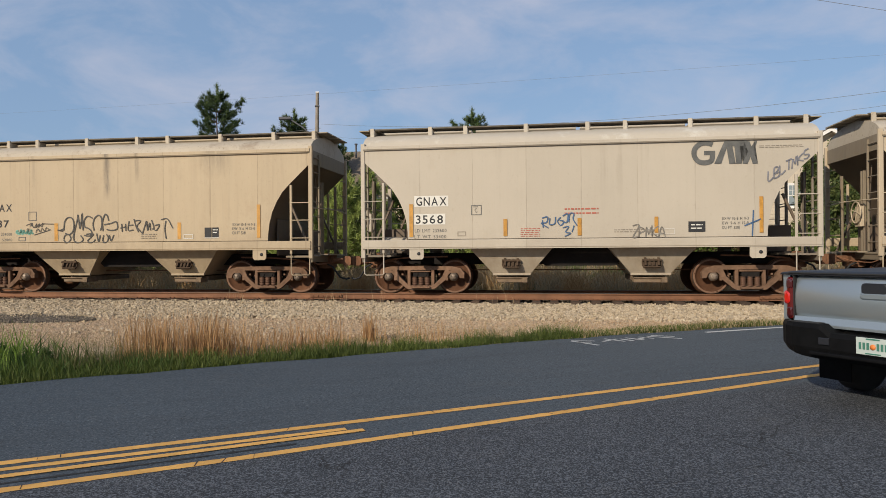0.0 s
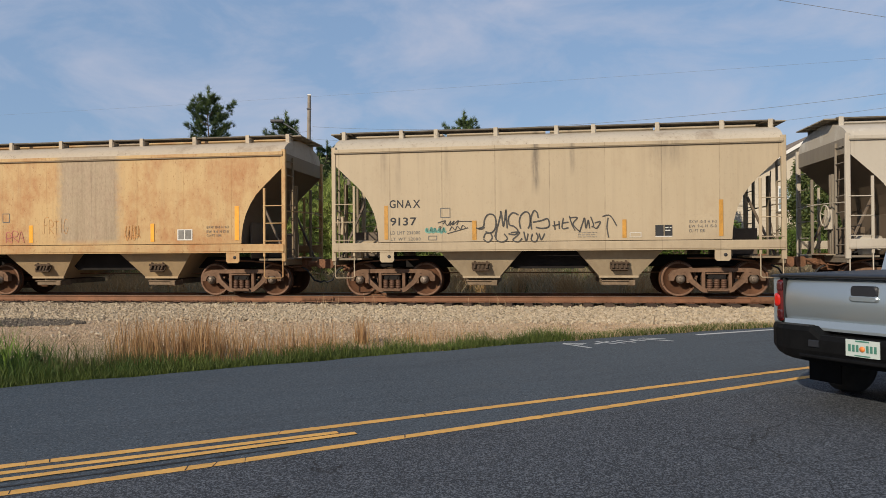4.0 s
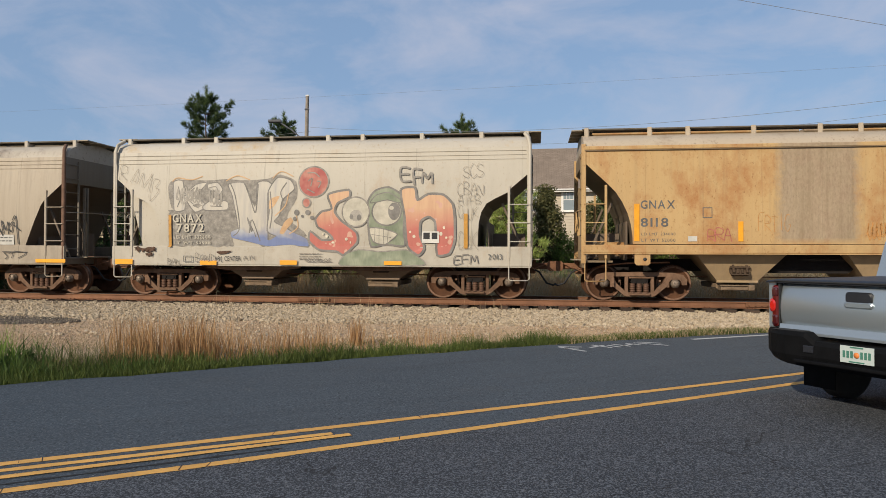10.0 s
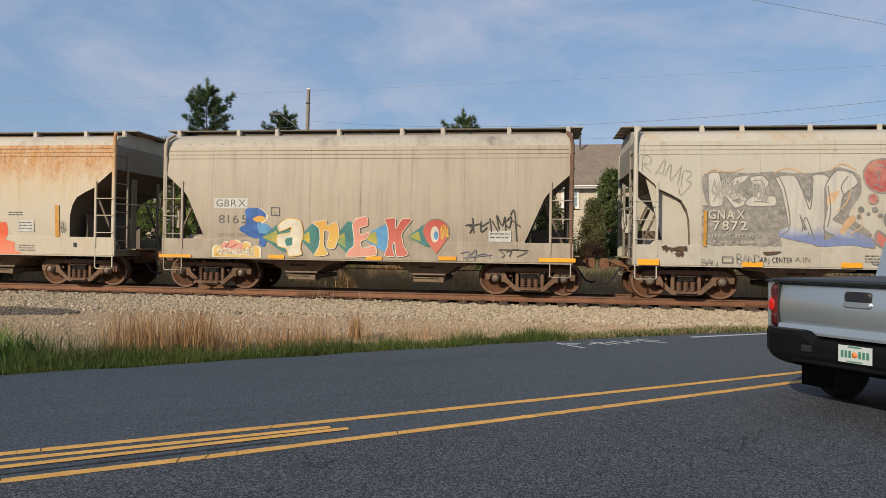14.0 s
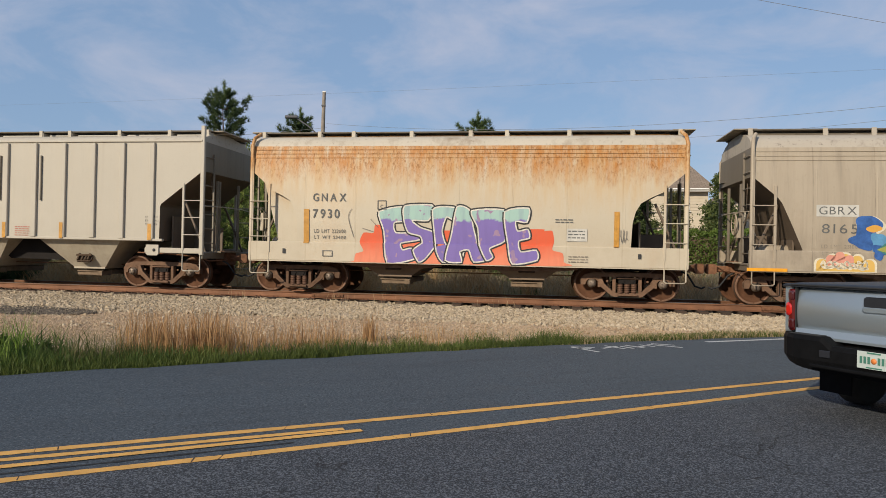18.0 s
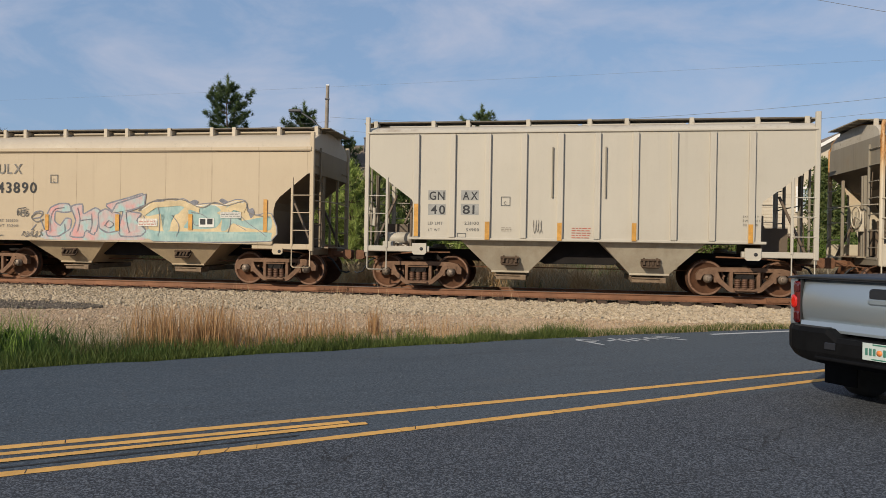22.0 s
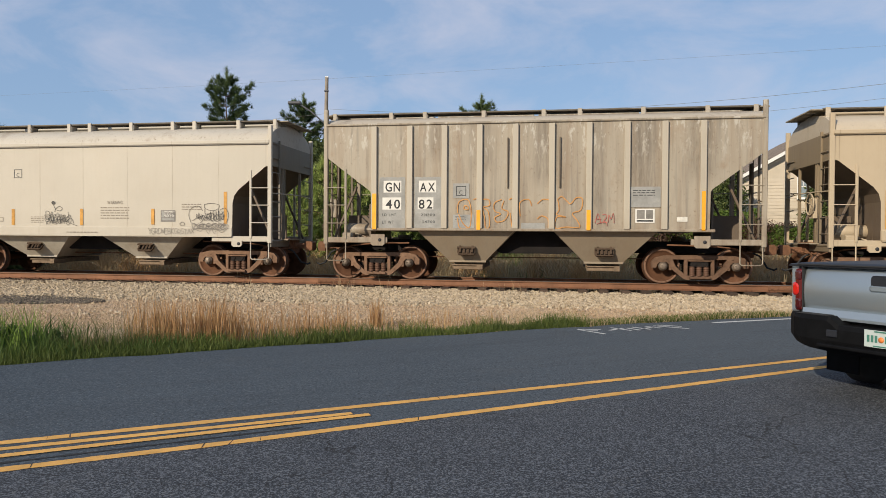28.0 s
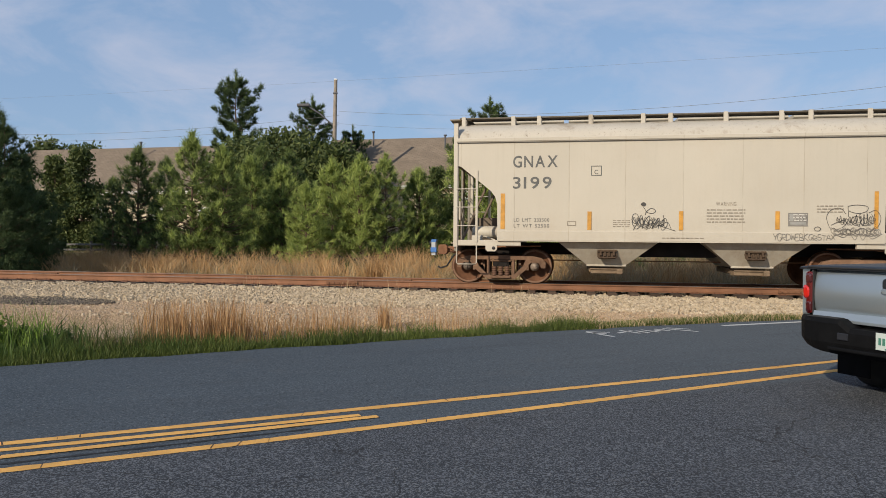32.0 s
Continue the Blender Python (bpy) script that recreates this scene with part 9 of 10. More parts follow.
blades("corner_tall_grass", *road_spots(1500, -10, -4.5, 0.5, 1.8, 49, 60), 0.62, 0.012, MAT["bright_weed"], "tall bright green grass beside the road", 50, 0.5)
blades("lone_tuft", *road_spots(150, 0.58, 0.80, 1.5, 1.8, 27), 0.50, 0.007, MAT["dry_grass"], "small tuft of dry grass on gravel", 28, 0.3)


def line_spots(n, s0, s1, d0, d1, seed, clump=0):
    rng = np.random.default_rng(seed)
    s, d = rng.uniform(s0, s1, n), rng.uniform(d0, d1, n)
    if clump:
        m = max(4, int(n / clump))
        cs, cd = rng.uniform(s0, s1, m), rng.uniform(d0, d1, m)
        pick = rng.integers(0, m, n)
        s, d = cs[pick] + rng.normal(0, 0.22, n), cd[pick] + rng.normal(0, 0.22, n)
    x, y = T_ORG[0] + s * T_DIR[0] + d * T_NRM[0], T_ORG[1] + s * T_DIR[1] + d * T_NRM[1]
    return x, y, ground_z(x, y)


blades("far_dry_grass", *line_spots(24000, -30, 22, 3.9, 9.0, 31, 90), 1.05, 0.018, MAT["far_grass"], "tall dry brown grass beyond the track", 32, 1.0)
blades("far_pale_grass", *line_spots(15000, -30, 22, 3.4, 9.5, 33, 70), 0.85, 0.018, MAT["straw"], "tall pale dry grass beyond the track", 34, 1.1)
blades("far_green_grass", *line_spots(7000, -30, 26, 5.5, 13, 35, 40), 0.45, 0.022, MAT["weeds"], "rough green grass beyond the track", 36, 0.5)
blades("lawn", *line_spots(16000, -32, 30, 13, 22, 37), 0.14, 0.035, MAT["green_grass"], "green lawn before the houses", 38, 0.5)
blades("trackside_tufts", *line_spots(60, -6, 3, -2.1, -1.6, 39, 10), 0.5, 0.008, MAT["straw"], "thin straw tufts beside the rail", 40, 0.4)


def tufts(points, dirs, length, width, per, rng):
    """Bundles of needles or leaves: triangles that fan out from each point."""
    n = len(points)
    p = np.repeat(points, per, 0)
    d = np.repeat(dirs, per, 0) + rng.normal(0, 0.62, (n * per, 3))
    d /= np.linalg.norm(d, axis=1, keepdims=True) + 1e-9
    side = np.cross(d, rng.normal(0, 1, (n * per, 3)))
    side /= np.linalg.norm(side, axis=1, keepdims=True) + 1e-9
    le = length * rng.uniform(0.6, 1.25, (n * per, 1))
    p = p + rng.normal(0, length * 0.12, p.shape)
    a = p - side * width * 0.5
    b = p + side * width * 0.5
    c = p + d * le
    v = np.stack([a, b, c], 1).reshape(-1, 3)
    return v, np.arange(len(v)).reshape(-1, 3)


def pine(kind, height, radius, seed, mat, bare=0.13, dense=0.78, light_tips=None):
    """A pine: leaning trunk, whorls of limbs, needle bundles along them."""
    rng = np.random.default_rng(seed)
    tree = thing("pine_tree", None)
    pts, rad = [], []
    for k in range(9):
        t = k / 8
        pts.append((0.12 * math.sin(t * 4 + seed) * t, 0.10 * math.cos(t * 3 + seed) * t, -0.3 + height * t * 0.97 + 0.3 * t))
        rad.append(max(0.012, height * 0.016 * (1 - t) + 0.012))
    part("trunk", Form().tube(pts, rad, 8), MAT["bark"], tree)
    limbs, P, D, tipP, tipD = Form(), [], [], [], []
    z = height * bare
    while z < height * 0.97:
        t = z / height
        if kind == "young":
            r = radius * (1 - t) ** 0.85 * (0.7 + 0.55 * rng.uniform()) + 0.10
        else:
            r = radius * (math.sin(math.pi * min(1, (t - bare) / (1 - bare) * 0.88 + 0.14)) ** 0.6) * rng.uniform(0.6, 1.15) + 0.1
        n = int(rng.integers(4, 7)) if kind == "young" else int(rng.integers(5, 8))
        a0 = rng.uniform(0, 6.28)
        for k in range(n):
            a = a0 + 2 * math.pi * k / n + rng.uniform(-0.4, 0.4)
            rr = r * rng.uniform(0.65, 1.15)
            up = rng.uniform(0.25, 0.75) * (0.5 + t) * rr
            p0 = np.array((0, 0, z))
            p1 = np.array((math.cos(a) * rr * 0.55, math.sin(a) * rr * 0.55, z + up * 0.35))
            p2 = np.array((math.cos(a) * rr, math.sin(a) * rr, z + up))
            if rr > 0.5:
                limbs.tube([tuple(p0), tuple(p1), tuple(p2)], [0.012 + 0.02 * rr / radius, 0.012 + 0.01 * rr / radius, 0.006], 5, caps=False)
            m = max(3, int(rr * 7.5 * dense))
            for q in range(m):
                u = 0.35 + 0.65 * (q + rng.uniform()) / m
                pos = p0 * (1 - u) ** 2 + 2 * p1 * u * (1 - u) + p2 * u * u
                pos = pos + rng.normal(0, 0.10, 3) * (0.4 + rr / 2)
                P.append(pos)
                D.append((math.cos(a) * 0.5, math.sin(a) * 0.5, 0.75))
            tipP.append(p2)
            tipD.append((math.cos(a) * 0.3, math.sin(a) * 0.3, 1.0))
        z += height * rng.uniform(0.034, 0.055) * (1.0 if kind == "young" else 1.5)
    for k in range(10):
        tipP.append(np.array((rng.normal(0, 0.04), rng.normal(0, 0.04), height * (0.93 + 0.012 * k))))
        tipD.append((0, 0, 1.0))
    part("limb", limbs, MAT["bark"], tree)
    v, f = tufts(np.array(P), np.array(D), 0.27 if kind == "young" else 0.34, 0.030, 24, rng)
    me = cloud_mesh("crown", v, f, mat)
    part("crown", me, None, tree)
    v, f = tufts(np.array(tipP), np.array(tipD), 0.36, 0.030, 30, rng)
    tagged(part("leading_foliage", cloud_mesh("leading_foliage", v, f, light_tips or mat), None, tree), kind="stuff")
    return tree


def broadleaf(height, radius, seed, mat, name="tree", shape="cone", leaf=0.19, count=13000):
    """A small broad-leaved tree or shrub: forked stems and a crown of single leaves in clumps."""
    rng = np.random.default_rng(seed)
    tree = thing(name, None)
    f = Form().tube([(0, 0, -0.2), (0.03, 0.02, height * 0.4), (0, 0, height * 0.85)], [0.05 + height * 0.012, 0.03 + height * 0.008, 0.015], 7)
    part("trunk", f, MAT["bark"], tree)
    limbs = Form()
    clumps = []
    for k in range(int(26 + 8 * height)):
        t = rng.uniform(0.12, 1.0)
        if shape == "cone":
            r = radius * (1 - t) ** 0.6 * rng.uniform(0.3, 1.08) + 0.08
        else:
            r = radius * math.sqrt(max(0.02, 1 - (2 * t - 1.0) ** 2)) * rng.uniform(0.3, 1.05)
        a = rng.uniform(0, 6.28)
        c = (math.cos(a) * r, math.sin(a) * r, height * t)
        limbs.tube([(0, 0, height * t * 0.7), (c[0] * 0.6, c[1] * 0.6, height * t * 0.9), c], [0.02, 0.014, 0.006], 4, caps=False)
        clumps.append(c)
    part("limb", limbs, MAT["bark"], tree)
    c = np.array(clumps)
    pick = rng.integers(0, len(c), count)
    p = c[pick] + np.clip(rng.normal(0, 1, (count, 3)), -1.6, 1.6) * (radius * 0.13 + 0.05)
    p[:, 2] = np.maximum(p[:, 2], 0.05)
    d = rng.normal(0, 1, (count, 3))
    d /= np.linalg.norm(d, axis=1, keepdims=True)
    s = np.cross(d, rng.normal(0, 1, (count, 3)))
    s /= np.linalg.norm(s, axis=1, keepdims=True)
    L, W = leaf * rng.uniform(0.7, 1.3, (count, 1)), leaf * 0.45
    v = np.stack([p, p + d * L * 0.5 + s * W * 0.5, p + d * L, p + d * L * 0.5 - s * W * 0.5], 1).reshape(-1, 3)
    part("crown", cloud_mesh("crown", v, np.arange(len(v)).reshape(-1, 4), mat), None, tree)
    return tree


def hedge(x0, y0, x1, y1, depth, h, label, seed, mat, count=9000):
    """A clipped hedge: leaves through a rounded block."""
    rng = np.random.default_rng(seed)
    p0, p1 = np.array((x0, y0)), np.array((x1, y1))
    d = (p1 - p0) / np.linalg.norm(p1 - p0)
    n2 = np.array((-d[1], d[0]))
    u = rng.uniform(0, 1, count)
    q, w = rng.uniform(-1, 1, count), rng.uniform(0, 1, count)
    shell = rng.integers(0, 3, count)
    q = np.where(shell == 0, -1 + 0.12 * rng.normal(0, 1, count), q)
    w = np.where(shell == 1, 1 - 0.05 * np.abs(rng.normal(0, 1, count)), w)
    top = h * (1 + 0.05 * np.sin(u * 23 + seed) + 0.04 * np.sin(u * 61))
    xy = p0 + (p1 - p0) * u[:, None] + n2 * (q * depth / 2 * (1 - 0.25 * w ** 4))[:, None]
    z = ground_z(xy[:, 0], xy[:, 1]) + w * top
    p = np.column_stack([xy, z])
    dd = rng.normal(0, 1, (count, 3))
    dd /= np.linalg.norm(dd, axis=1, keepdims=True)
    s = np.cross(dd, rng.normal(0, 1, (count, 3)))
    s /= np.linalg.norm(s, axis=1, keepdims=True)
    v = np.stack([p, p + dd * 0.06 + s * 0.035, p + dd * 0.12, p + dd * 0.06 - s * 0.035], 1).reshape(-1, 3)
    ob = thing("hedge", None, label, "hedge")
    part("foliage", cloud_mesh("foliage", v, np.arange(len(v)).reshape(-1, 4), mat), None, ob)
    c = (p0 + p1) / 2
    length = float(np.linalg.norm(p1 - p0))
    core = Form().box((0, 0, h * 0.42), (length * 0.97, depth * 0.55, h * 0.84), 0.15)
    part("trunk", core, MAT["bark"], ob, at=pose(c[0], c[1], float(ground_z(c[0], c[1])), 0, 0, math.degrees(math.atan2(d[1], d[0]))))
    return ob


def plant(make, tags, spots):
    """Sets one plant, then its copies, at (bearing, depth, scale, turn); bearing is x over y from the camera."""
    for k, (b, dep, sc, turn) in enumerate(spots):
        m = Matrix.Translation((b * dep, dep, float(ground_z(b * dep, dep)) - (0.05 if make.name.startswith("shrub") else 0.40))) @ Matrix.Rotation(radians(turn), 4, "Z") @ Matrix.Scale(sc, 4)
        if k == 0:
            make.matrix_basis = m
            tagged(make, *tags)
        else:
            copy_thing(make, m @ Matrix.Scale(1 / spots[0][2], 4))


YOUNG = ("young green pine tree with bright upright shoots", "tree", "young pines beyond the track")
plant(pine("young", 6.4, 2.15, 41, MAT["needles"], light_tips=MAT["needles_light"]), YOUNG,
      [(-0.392, 31.0, 0.98, 0), (-0.345, 31.5, 0.88, 60), (-0.108, 31.5, 0.80, 200)])
plant(pine("young", 5.6, 2.05, 42, MAT["needles_light"], light_tips=MAT["needles_light"]), YOUNG,
      [(-0.185, 31.5, 0.88, 60), (-0.145, 31.0, 0.90, 170), (-0.225, 29.5, 0.72, 250), (0.112, 31.5, 0.99, 30), (0.083, 33, 1.02, 75)])
plant(pine("young", 4.6, 1.6, 43, MAT["needles"], 0.05, light_tips=MAT["needles_light"]), YOUNG,
      [(-0.06, 33, 0.95, 0), (0.02, 34, 1.35, 50), (0.055, 33, 0.9, 120), (0.128, 35.5, 0.75, 10), (-0.26, 35, 1.0, 200), (-0.305, 36.5, 1.1, 290)])
plant(pine("tall", 12.8, 1.85, 44, MAT["needles_dark"], 0.40, 2.3, MAT["needles"]), ("tall pine tree with a bare lower trunk", "tree", "tall pines behind the houses"),
      [(-0.327, 50, 0.955, 0), (-0.215, 49, 0.80, 70), (0.045, 47, 0.76, 150), (0.006, 49, 0.62, 40), (-0.155, 52, 0.68, 230), (-0.28, 60, 0.6, 310)])
# darker needle colour stands in for the shade on these young pines
plant(pine("young", 6.0, 1.9, 48, MAT["needles_dark"], light_tips=MAT["needles"]), ("young pine tree, shade painted into its needles", "tree", "young pines beyond the track"),
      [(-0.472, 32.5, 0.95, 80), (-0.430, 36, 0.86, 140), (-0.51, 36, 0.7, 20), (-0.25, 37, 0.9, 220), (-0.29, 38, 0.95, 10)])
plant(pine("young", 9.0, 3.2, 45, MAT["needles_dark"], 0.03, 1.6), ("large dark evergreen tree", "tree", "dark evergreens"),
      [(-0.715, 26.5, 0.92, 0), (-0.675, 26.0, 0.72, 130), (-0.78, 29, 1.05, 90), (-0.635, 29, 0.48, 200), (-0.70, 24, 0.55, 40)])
plant(broadleaf(5.2, 1.25, 51, MAT["leaves"], "magnolia_tree"), ("conical dark green broad-leaved tree", "tree", "garden trees"),
      [(-0.596, 38, 1.02, 0), (-0.556, 38, 1.10, 70), (-0.640, 41, 1.0, 130), (-0.030, 39, 0.87, 30), (0.262, 39, 0.96, 120), (0.40, 38, 0.94, 200), (0.292, 40, 0.69, 10), (0.585, 35, 1.12, 40), (0.545, 37, 1.0, 60), (0.625, 33, 1.0, 20)])
plant(broadleaf(5.0, 1.3, 52, MAT["leaves_bronze"], "magnolia_tree"), ("bronze-green broad-leaved garden tree", "tree", "garden trees"),
      [(0.168, 37, 0.86, 0), (0.055, 36, 0.77, 100), (0.236, 36, 0.68, 200), (0.335, 38, 0.80, 20)])
plant(broadleaf(1.3, 0.95, 53, MAT["shrub_red"], "shrub", "ball", 0.10, 2600), ("rounded dark red-leaved shrub", "shrub", "garden shrubs"),
      [(0.305, 35, 1.0, 0), (0.235, 35, 0.7, 60), (0.445, 34, 0.9, 120), (0.152, 36, 0.7, 10), (0.49, 34, 0.8, 0)])
plant(broadleaf(1.2, 0.9, 54, MAT["hedge_leaf"], "shrub", "ball", 0.10, 2600), ("rounded bright green shrub", "shrub", "garden shrubs"),
      [(0.20, 35.5, 0.9, 0), (0.185, 37, 1.2, 0), (0.52, 34, 1.0, 30), (0.56, 33, 0.8, 30), (0.60, 32, 0.8, 90), (-0.005, 36, 0.8, 0), (-0.07, 36, 0.9, 40)])
plant(broadleaf(7.0, 3.0, 55, MAT["leaves"], "round_tree", "ball", 0.34, 9000), ("dense dark green round-crowned tree", "tree", "far trees"),
      [(-0.605, 68, 1.36, 0), (-0.555, 70, 1.34, 60), (-0.27, 46.5, 1.06, 170), (-0.315, 47, 1.0, 220), (-0.225, 46.5, 1.02, 280), (-0.18, 46, 0.92, 20), (-0.14, 62, 0.94, 90), (-0.24, 52, 0.9, 40), (-0.29, 54, 0.9, 300)])
for _k, (_a, _b, _s) in enumerate(((-5.15, 1.0, 0.8), (-5.7, 0.8, 0.8), (-4.75, 1.5, 0.45), (-5.5, 1.7, 0.75), (-4.2, 1.0, 0.38), (-4.6, 0.8, 0.42))):
    _x, _y = EDGE.x + R_DIR.x * _a + R_NRM.x * _b, EDGE.y + R_DIR.y * _a + R_NRM.y * _b
    _bush = broadleaf(0.62, 0.36, 56 + _k, MAT["weeds"] if _k % 3 else MAT["bright_weed"], "weed_bush", "ball", 0.085, 1700)
    _bush.matrix_basis = pose(_x, _y, float(ground_z(_x, _y)), 0, 0, 80 * _k) @ Matrix.Scale(_s, 4)
    tagged(_bush, "leafy green weed bush beside the road", "weed", "weeds at the roadside")
hedge(0.300 * 36, 36.0, 0.445 * 35, 35.0, 1.4, 1.65, "clipped bright green hedge on a lawn", 61, MAT["hedge_leaf"])
hedge(-0.60 * 38, 38.5, -0.44 * 37, 37.0, 1.4, 1.5, "clipped dark green hedge", 62, MAT["leaves"], 16000)
hedge(0.45 * 34.5, 34.5, 0.52 * 33.5, 33.5, 1.2, 0.9, "low clipped green hedge", 63, MAT["hedge_leaf"], 4000)
hedge(-0.40 * 38, 38.0, -0.20 * 38, 37.5, 1.6, 1.3, "dark unclipped evergreen hedge", 64, MAT["leaves"])


# ---- houses beyond the gardens ----
MAT["shingle"] = shingle_mat("roof_shingle", (0.225, 0.175, 0.135), (0.28, 0.22, 0.17))
MAT["shingle_tan"] = shingle_mat("tan_roof_shingle", (0.185, 0.145, 0.11), (0.225, 0.18, 0.135))
MAT["siding_beige"] = plain("beige_siding", (0.52, 0.45, 0.35), 0.8, var=0.12, scale=1)
MAT["siding_white"] = plain("white_siding", (0.62, 0.60, 0.55), 0.8, var=0.10, scale=1)
MAT["siding_tan"] = plain("tan_siding", (0.50, 0.42, 0.29), 0.8, var=0.12, scale=1)
MAT["trim"] = plain("white_trim", (0.72, 0.70, 0.66), 0.6, var=0.08)
MAT["pane"] = lamp_mat("window_pane", (0.22, 0.26, 0.27))
MAT["brickwork"] = shingle_mat("red_brickwork", (0.26, 0.13, 0.09), (0.33, 0.18, 0.12))
MAT["vent"] = plain("vent_pipe", (0.10, 0.10, 0.11), 0.6)


def with_uv(form, name, mat):
    """A mesh whose UVs run in metres along and up each face."""
    me = form.mesh(name, mat)
    uv = me.uv_layers.new(name="UVMap")
    for poly in me.polygons:
        n = poly.normal
        along = Vector((0, 0, 1)).cross(n)
        along = along.normalized() if along.length > 1e-3 else Vector((1, 0, 0))
        up = n.cross(along)
        for li in poly.loop_indices:
            co = me.vertices[me.loops[li].vertex_index].co
            uv.data[li].uv = (co.dot(along), co.dot(up))
    return me


def house(m, w, d, wall_h, roof_h, wall_mat, roof_mat, label, kind="gable", windows=(), over=0.45, pipes=(), boards=True, steep=None):
    """A house: walls, a roof with overhang, fascia, windows on its street side. Its front lies at local y = 0, facing -y."""
    ob = thing("house", m, label, "house", "houses beyond the track")
    f = Form()
    f.grid([[(-w / 2, 0, -1), (w / 2, 0, -1), (w / 2, d, -1), (-w / 2, d, -1)], [(-w / 2, 0, wall_h), (w / 2, 0, wall_h), (w / 2, d, wall_h), (-w / 2, d, wall_h)]], False, True)
    if kind == "front_gable":
        f.face([(-w / 2, 0, wall_h), (w / 2, 0, wall_h), (0, 0, wall_h + roof_h)])
    elif kind == "gable":
        for s in (-1, 1):
            f.face([(s * w / 2, 0, wall_h), (s * w / 2, d, wall_h), (s * w / 2, d / 2, wall_h + roof_h)][::s])
    part("wall", f, wall_mat, ob)
    if boards:
        f = Form()
        z = 0.0
        while z < wall_h - 0.1:
            f.face([(-w / 2, -0.03, z), (w / 2, -0.03, z), (w / 2, -0.006, z + 0.2), (-w / 2, -0.006, z + 0.2)])
            f.face([(-w / 2, -0.006, z), (w / 2, -0.006, z), (w / 2, -0.03, z), (-w / 2, -0.03, z)])
            z += 0.2
        tagged(part("clapboard", f, wall_mat, ob), kind="stuff")
    o, t = over, 0.10
    ez = wall_h - o * roof_h / (d / 2) if kind == "gable" else wall_h - 0.1
    f = Form()
    if kind == "gable":
        r = wall_h + roof_h
        f.face([(-w / 2 - o, -o, ez), (w / 2 + o, -o, ez), (w / 2 + o, d / 2, r), (-w / 2 - o, d / 2, r)])
        f.face([(w / 2 + o, d + o, ez), (-w / 2 - o, d + o, ez), (-w / 2 - o, d / 2, r), (w / 2 + o, d / 2, r)])
        for s in (-1, 1):
            f.face([(s * (w / 2 + o), -o, ez), (s * (w / 2 + o), d / 2, r), (s * (w / 2 + o), d / 2, r - t), (s * (w / 2 + o), -o, ez - t)])
    elif kind == "hip":
        r, k = wall_h + roof_h, steep or min(w, d) / 2
        a, b = (-w / 2 - o, -o, ez), (w / 2 + o, -o, ez)
        c, e = (w / 2 + o, d + o, ez), (-w / 2 - o, d + o, ez)
        p, q = (-w / 2 + k, d / 2, r), (w / 2 - k, d / 2, r)
        f.face([a, b, q, p]).face([b, c, q]).face([c, e, p, q]).face([e, a, p])
    else:
        r = wall_h + roof_h
        x0, x1 = -w / 2 - o, w / 2 + o
        lo = wall_h - o * roof_h / (w / 2)
        f.face([(x0, d + o, lo), (x0, -o, lo), (0, -o, r + 0.04), (0, d + o, r + 0.04)])
        f.face([(x1, -o, lo), (x1, d + o, lo), (0, d + o, r + 0.04), (0, -o, r + 0.04)])
    part("roof", with_uv(f, "roof", roof_mat), None, ob)
    if kind == "front_gable":
        for s in (-1, 1):
            part("bargeboard", Form().prism([(0, r + 0.02), (s * (w / 2 + o), lo - 0.02), (s * (w / 2 + o), lo - 0.24), (0, r - 0.20)][::-s], -o - 0.03, -o + 0.01), MAT["trim"], ob)
    else:
        part("fascia", Form().box((0, -o - 0.02, ez - 0.07), (w + 2 * o, 0.05, 0.20), 0.01), MAT["trim"], ob)
        part("gutter", Form().tube([(-w / 2 - o, -o - 0.09, ez - 0.02), (w / 2 + o, -o - 0.09, ez - 0.02)], 0.06, 6), MAT["trim"], ob)
        part("soffit", Form().box((0, -o / 2, ez - 0.15), (w + 2 * o, o + 0.02, 0.02)), MAT["trim"], ob)
    for x, z, ww, wh in windows:
        win = part("window", Form().box((x, -0.05, z), (ww + 0.24, 0.05, wh + 0.24), 0.01), MAT["trim"], ob, "white-framed sash window")
        for s in (-1, 1):
            part("pane", Form().box((x, -0.085, z + s * wh / 4), (ww - 0.06, 0.02, wh / 2 - 0.06)), MAT["pane"], win)
        bars = Form()
        for k in (-1, 0, 1):
            bars.box((x + k * ww / 4, -0.10, z + wh / 4), (0.025, 0.01, wh / 2 - 0.06))
        bars.box((x, -0.10, z + wh / 4), (ww - 0.06, 0.01, 0.025))
        part("glazing_bar", bars, MAT["trim"], win)
        part("sill", Form().box((x, -0.10, z - wh / 2 - 0.10), (ww + 0.34, 0.12, 0.06), 0.01), MAT["trim"], win)
    for x, y, z in pipes:
        part("vent_pipe", Form().tube([(x, y, z - 0.3), (x, y, z + 0.75)], 0.07, 8).lathe([(0.0, 0.72), (0.12, 0.72), (0.12, 0.82), (0.0, 0.82)], (x, y, z), 10, "z"), MAT["vent"], ob)
    return ob


def at(bearing, depth, turn=-8.6):
    return pose(bearing * depth, depth, float(ground_z(bearing * depth, depth)), 0, 0, turn)


house(at(-0.48, 52), 26, 11, 3.95, 3.9, MAT["siding_tan"], MAT["shingle_tan"], "long tan house with a shingled gable roof", "gable",
      [(-7, 1.6, 1.0, 1.5), (-3, 1.6, 1.0, 1.5), (2, 1.6, 1.0, 1.5), (6, 1.6, 1.0, 1.5)], pipes=[(4.5, 4.2, 7.5), (-2, 4.0, 7.3)])
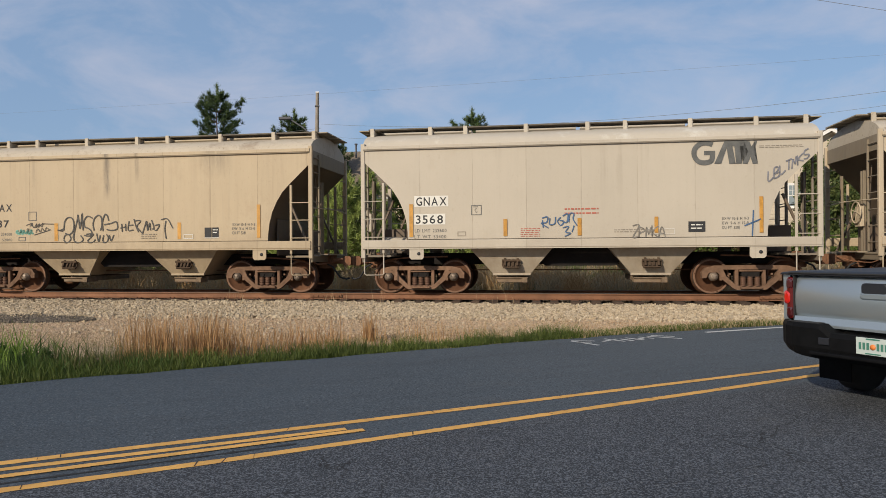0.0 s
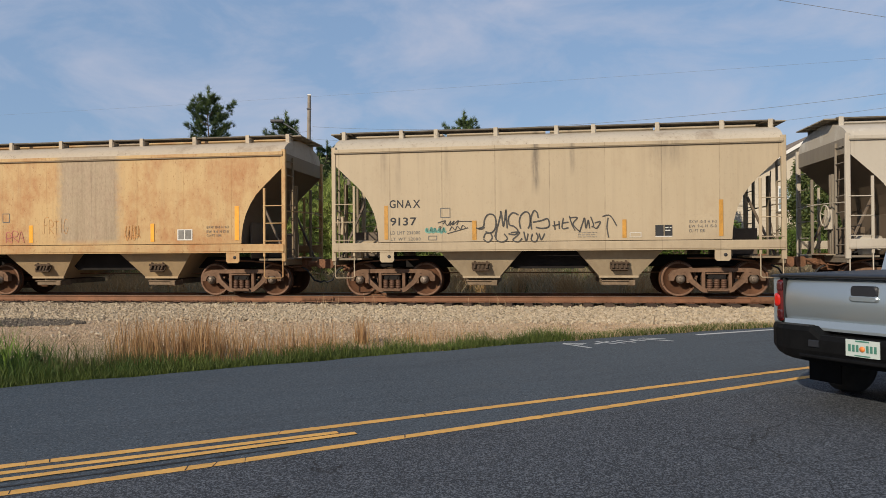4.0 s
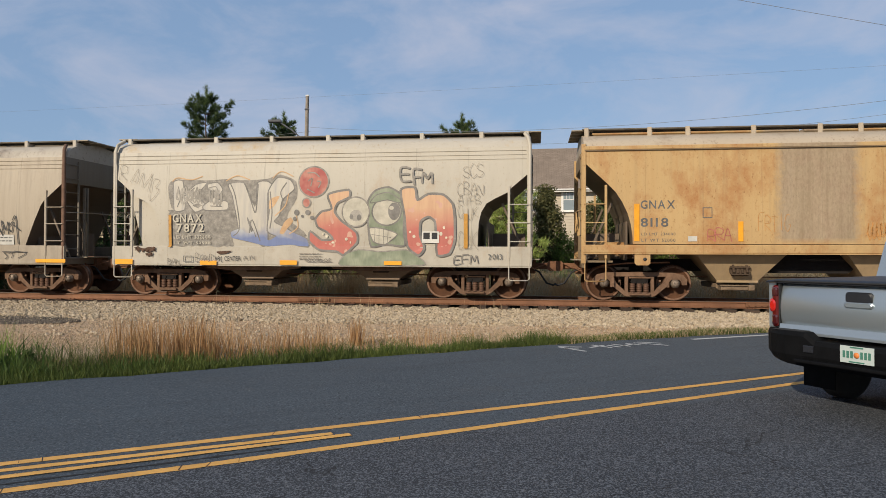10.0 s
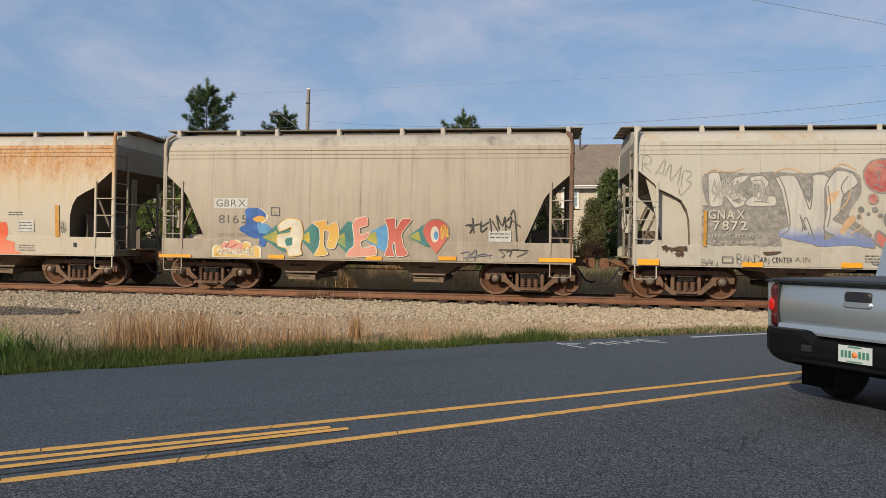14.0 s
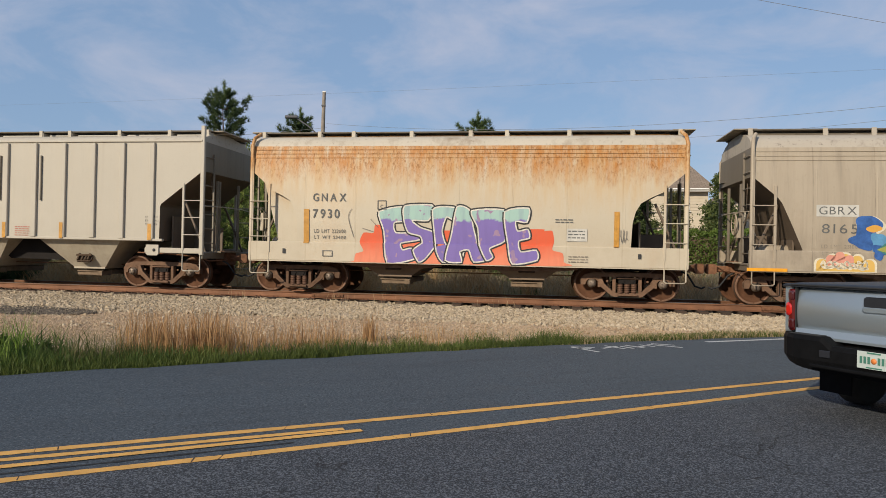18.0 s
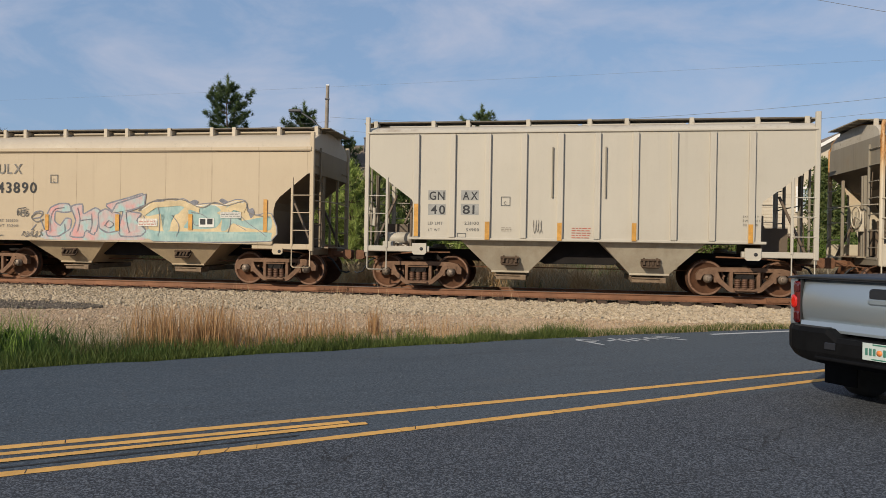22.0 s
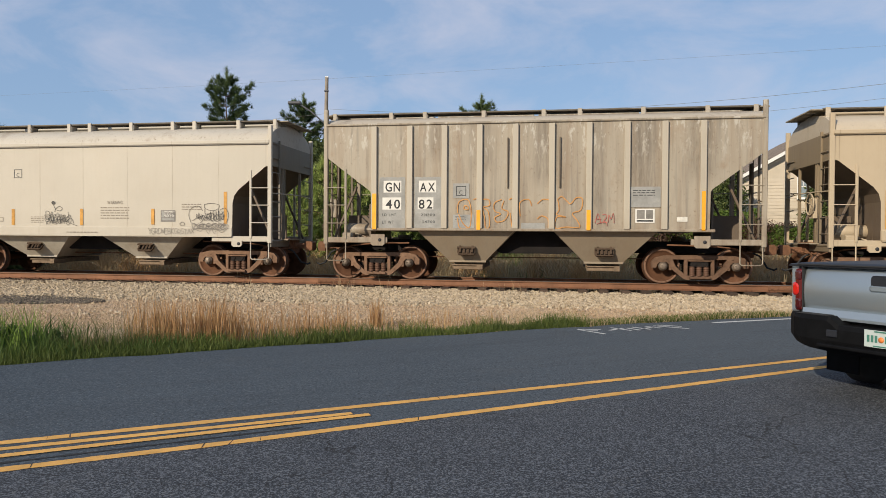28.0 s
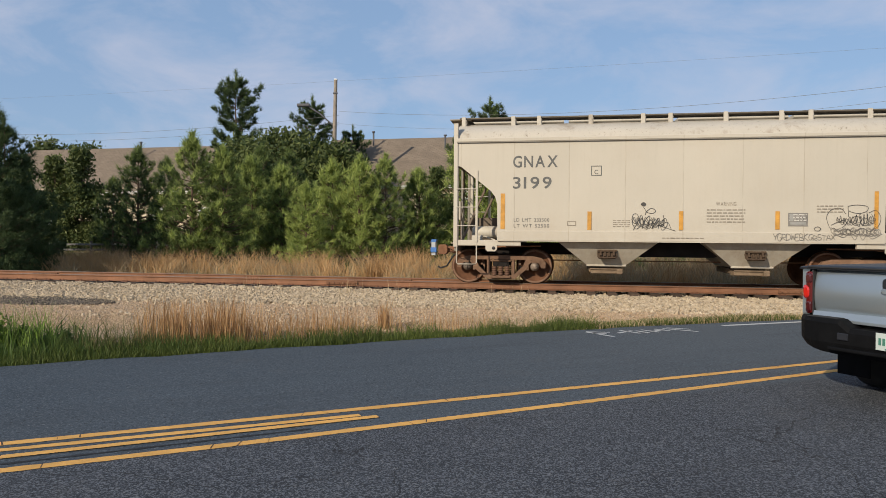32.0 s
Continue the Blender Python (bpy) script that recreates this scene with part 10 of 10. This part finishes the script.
house(at(-0.085, 49), 12.5, 11, 4.15, 3.95, MAT["siding_tan"], MAT["shingle_tan"], "beige house with a brown shingled roof", "gable",
      [(2.2, 2.6, 1.1, 1.6), (-2.5, 2.6, 1.1, 1.6), (4.6, 2.6, 1.0, 1.6)], pipes=[(-3.2, 4.2, 7.7), (2.6, 3.6, 7.2), (3.4, 4.4, 7.8)])
house(at(0.196, 45), 16.0, 11, 4.45, 3.5, MAT["siding_beige"], MAT["shingle"], "two-storey house with a brown hip roof", "hip",
      [(-2.4, 3.7, 1.0, 1.5), (2.6, 3.7, 1.0, 1.5), (6.3, 3.7, 0.9, 1.35), (0.3, 3.7, 0.9, 1.4)], pipes=[(1.2, 4.5, 7.8)], steep=1.6)
house(at(0.565, 41), 12.0, 11, 3.65, 3.4, MAT["siding_beige"], MAT["shingle"], "beige house with a front gable and brick porch", "front_gable",
      [(-1.9, 3.1, 0.85, 1.3), (1.0, 3.2, 1.0, 1.4), (2.4, 1.0, 1.0, 1.3), (4.6, 3.1, 1.0, 1.4)])


def build_porch():
    ob = thing("porch", at(0.628, 39.2), "brick porch with a white lattice front", "porch")
    part("brick_base", with_uv(Form().box((0, 0, 0.1), (4.4, 2.0, 0.9), 0.02), "brick_base", MAT["brickwork"]), None, ob)
    for x in (-2.0, 0.0, 2.0):
        part("porch_post", Form().box((x, -0.8, 1.6), (0.16, 0.16, 2.2), 0.02), MAT["trim"], ob)
    lattice = Form()
    for k in range(18):
        x = -2.1 + 0.24 * k
        lattice.tube([(x, -1.02, 0.62), (x + 0.3, -1.02, 0.92)], 0.016, 4).tube([(x + 0.3, -1.04, 0.62), (x, -1.04, 0.92)], 0.016, 4)
    part("lattice", lattice, MAT["trim"], ob)
    part("porch_roof", with_uv(Form().prism([(-2.5, 2.7), (2.5, 2.7), (2.2, 3.2), (-2.2, 3.2)], -1.3, 1.2), "porch_roof", MAT["shingle"]), None, ob)


build_porch()

# low white rail fence and kerb before the long house, greyed to paint its shade
MAT["fence"] = plain("shaded_fence", (0.15, 0.145, 0.135), 0.85, var=0.3, scale=4)


def build_fence():
    fence = thing("rail_fence", at(-0.52, 35.0, -6), "low two-rail fence, grey darkened for shade", "fence")
    for z in (0.35, 0.62):
        part("fence_rail", Form().box((0, 0, z), (13.0, 0.05, 0.10), 0.01), MAT["fence"], fence)
    for k in range(8):
        part("fence_post", Form().box((-6.4 + 1.83 * k, 0.05, 0.35), (0.10, 0.10, 0.9), 0.01), MAT["fence"], fence)


build_fence()


# ---- street lamp on a timber pole, and wires ----
def build_pole():
    d = 47.0
    pole = thing("street_lamp", pose(-0.184 * d, d, float(ground_z(-0.184 * d, d))), "grey timber utility pole with a street lamp arm", "street lamp")
    h = 1.142 + 0.233 * d - float(ground_z(-0.184 * d, d))
    part("pole", Form().tube([(0, 0, -0.5), (0.05, 0, h * 0.5), (0.17, 0, h)], [0.17, 0.15, 0.115], 10), MAT["pole"], pole)
    part("pole_cap", Form().box((0.17, 0, h + 0.05), (0.22, 0.22, 0.10), 0.03), MAT["trim"], pole)
    part("lamp_arm", Form().tube([(0.12, 0, h - 3.2), (-0.9, 0, h - 2.3), (-1.75, 0, h - 1.75)], 0.055, 6), MAT["vent"], pole)
    part("lamp_head", Form().box((-2.05, 0, h - 1.70), (0.85, 0.34, 0.20), 0.05), MAT["vent"], pole)
    part("insulator", Form().box((0.16, -0.1, h - 0.9), (0.30, 0.12, 0.10), 0.02), MAT["vent"], pole)


MAT["pole"] = plain("weathered_timber", (0.27, 0.23, 0.19), 0.9, var=0.25, scale=3, bump=0.4)
build_pole()


MAT["wire"] = plain("grey_cable", (0.16, 0.165, 0.17), 0.6, var=0.15)


def wire(pts, sag, r=0.012):
    """A hanging cable between two points."""
    a, b = Vector(pts[0]), Vector(pts[1])
    line = []
    for k in range(25):
        t = k / 24
        p = a.lerp(b, t)
        p.z -= sag * 4 * t * (1 - t)
        line.append(p)
    return solid("overhead_wire", Form().tube(line, r, 5), MAT["wire"], "thin grey overhead wire", "wire")


def bearing_point(b, e, d):
    return (b * d, d, 1.142 + e * d)


wire((bearing_point(-0.176, 0.188, 47), bearing_point(0.75, 0.237, 28)), 0.80, 0.009)
wire((bearing_point(-0.176, 0.170, 47), bearing_point(0.75, 0.217, 28)), 0.90, 0.007)
wire((bearing_point(-0.80, 0.203, 70), bearing_point(0.85, 0.290, 34)), 0.2, 0.005)
wire((bearing_point(0.30, 0.403, 24.5), bearing_point(1.6, 0.195, 19)), 0.1, 0.008)
wire((bearing_point(-0.176, 0.172, 47), bearing_point(-0.80, 0.150, 60)), 0.7, 0.010)
wire((bearing_point(-0.176, 0.182, 47), bearing_point(-0.80, 0.160, 60)), 0.7, 0.010)


motions()
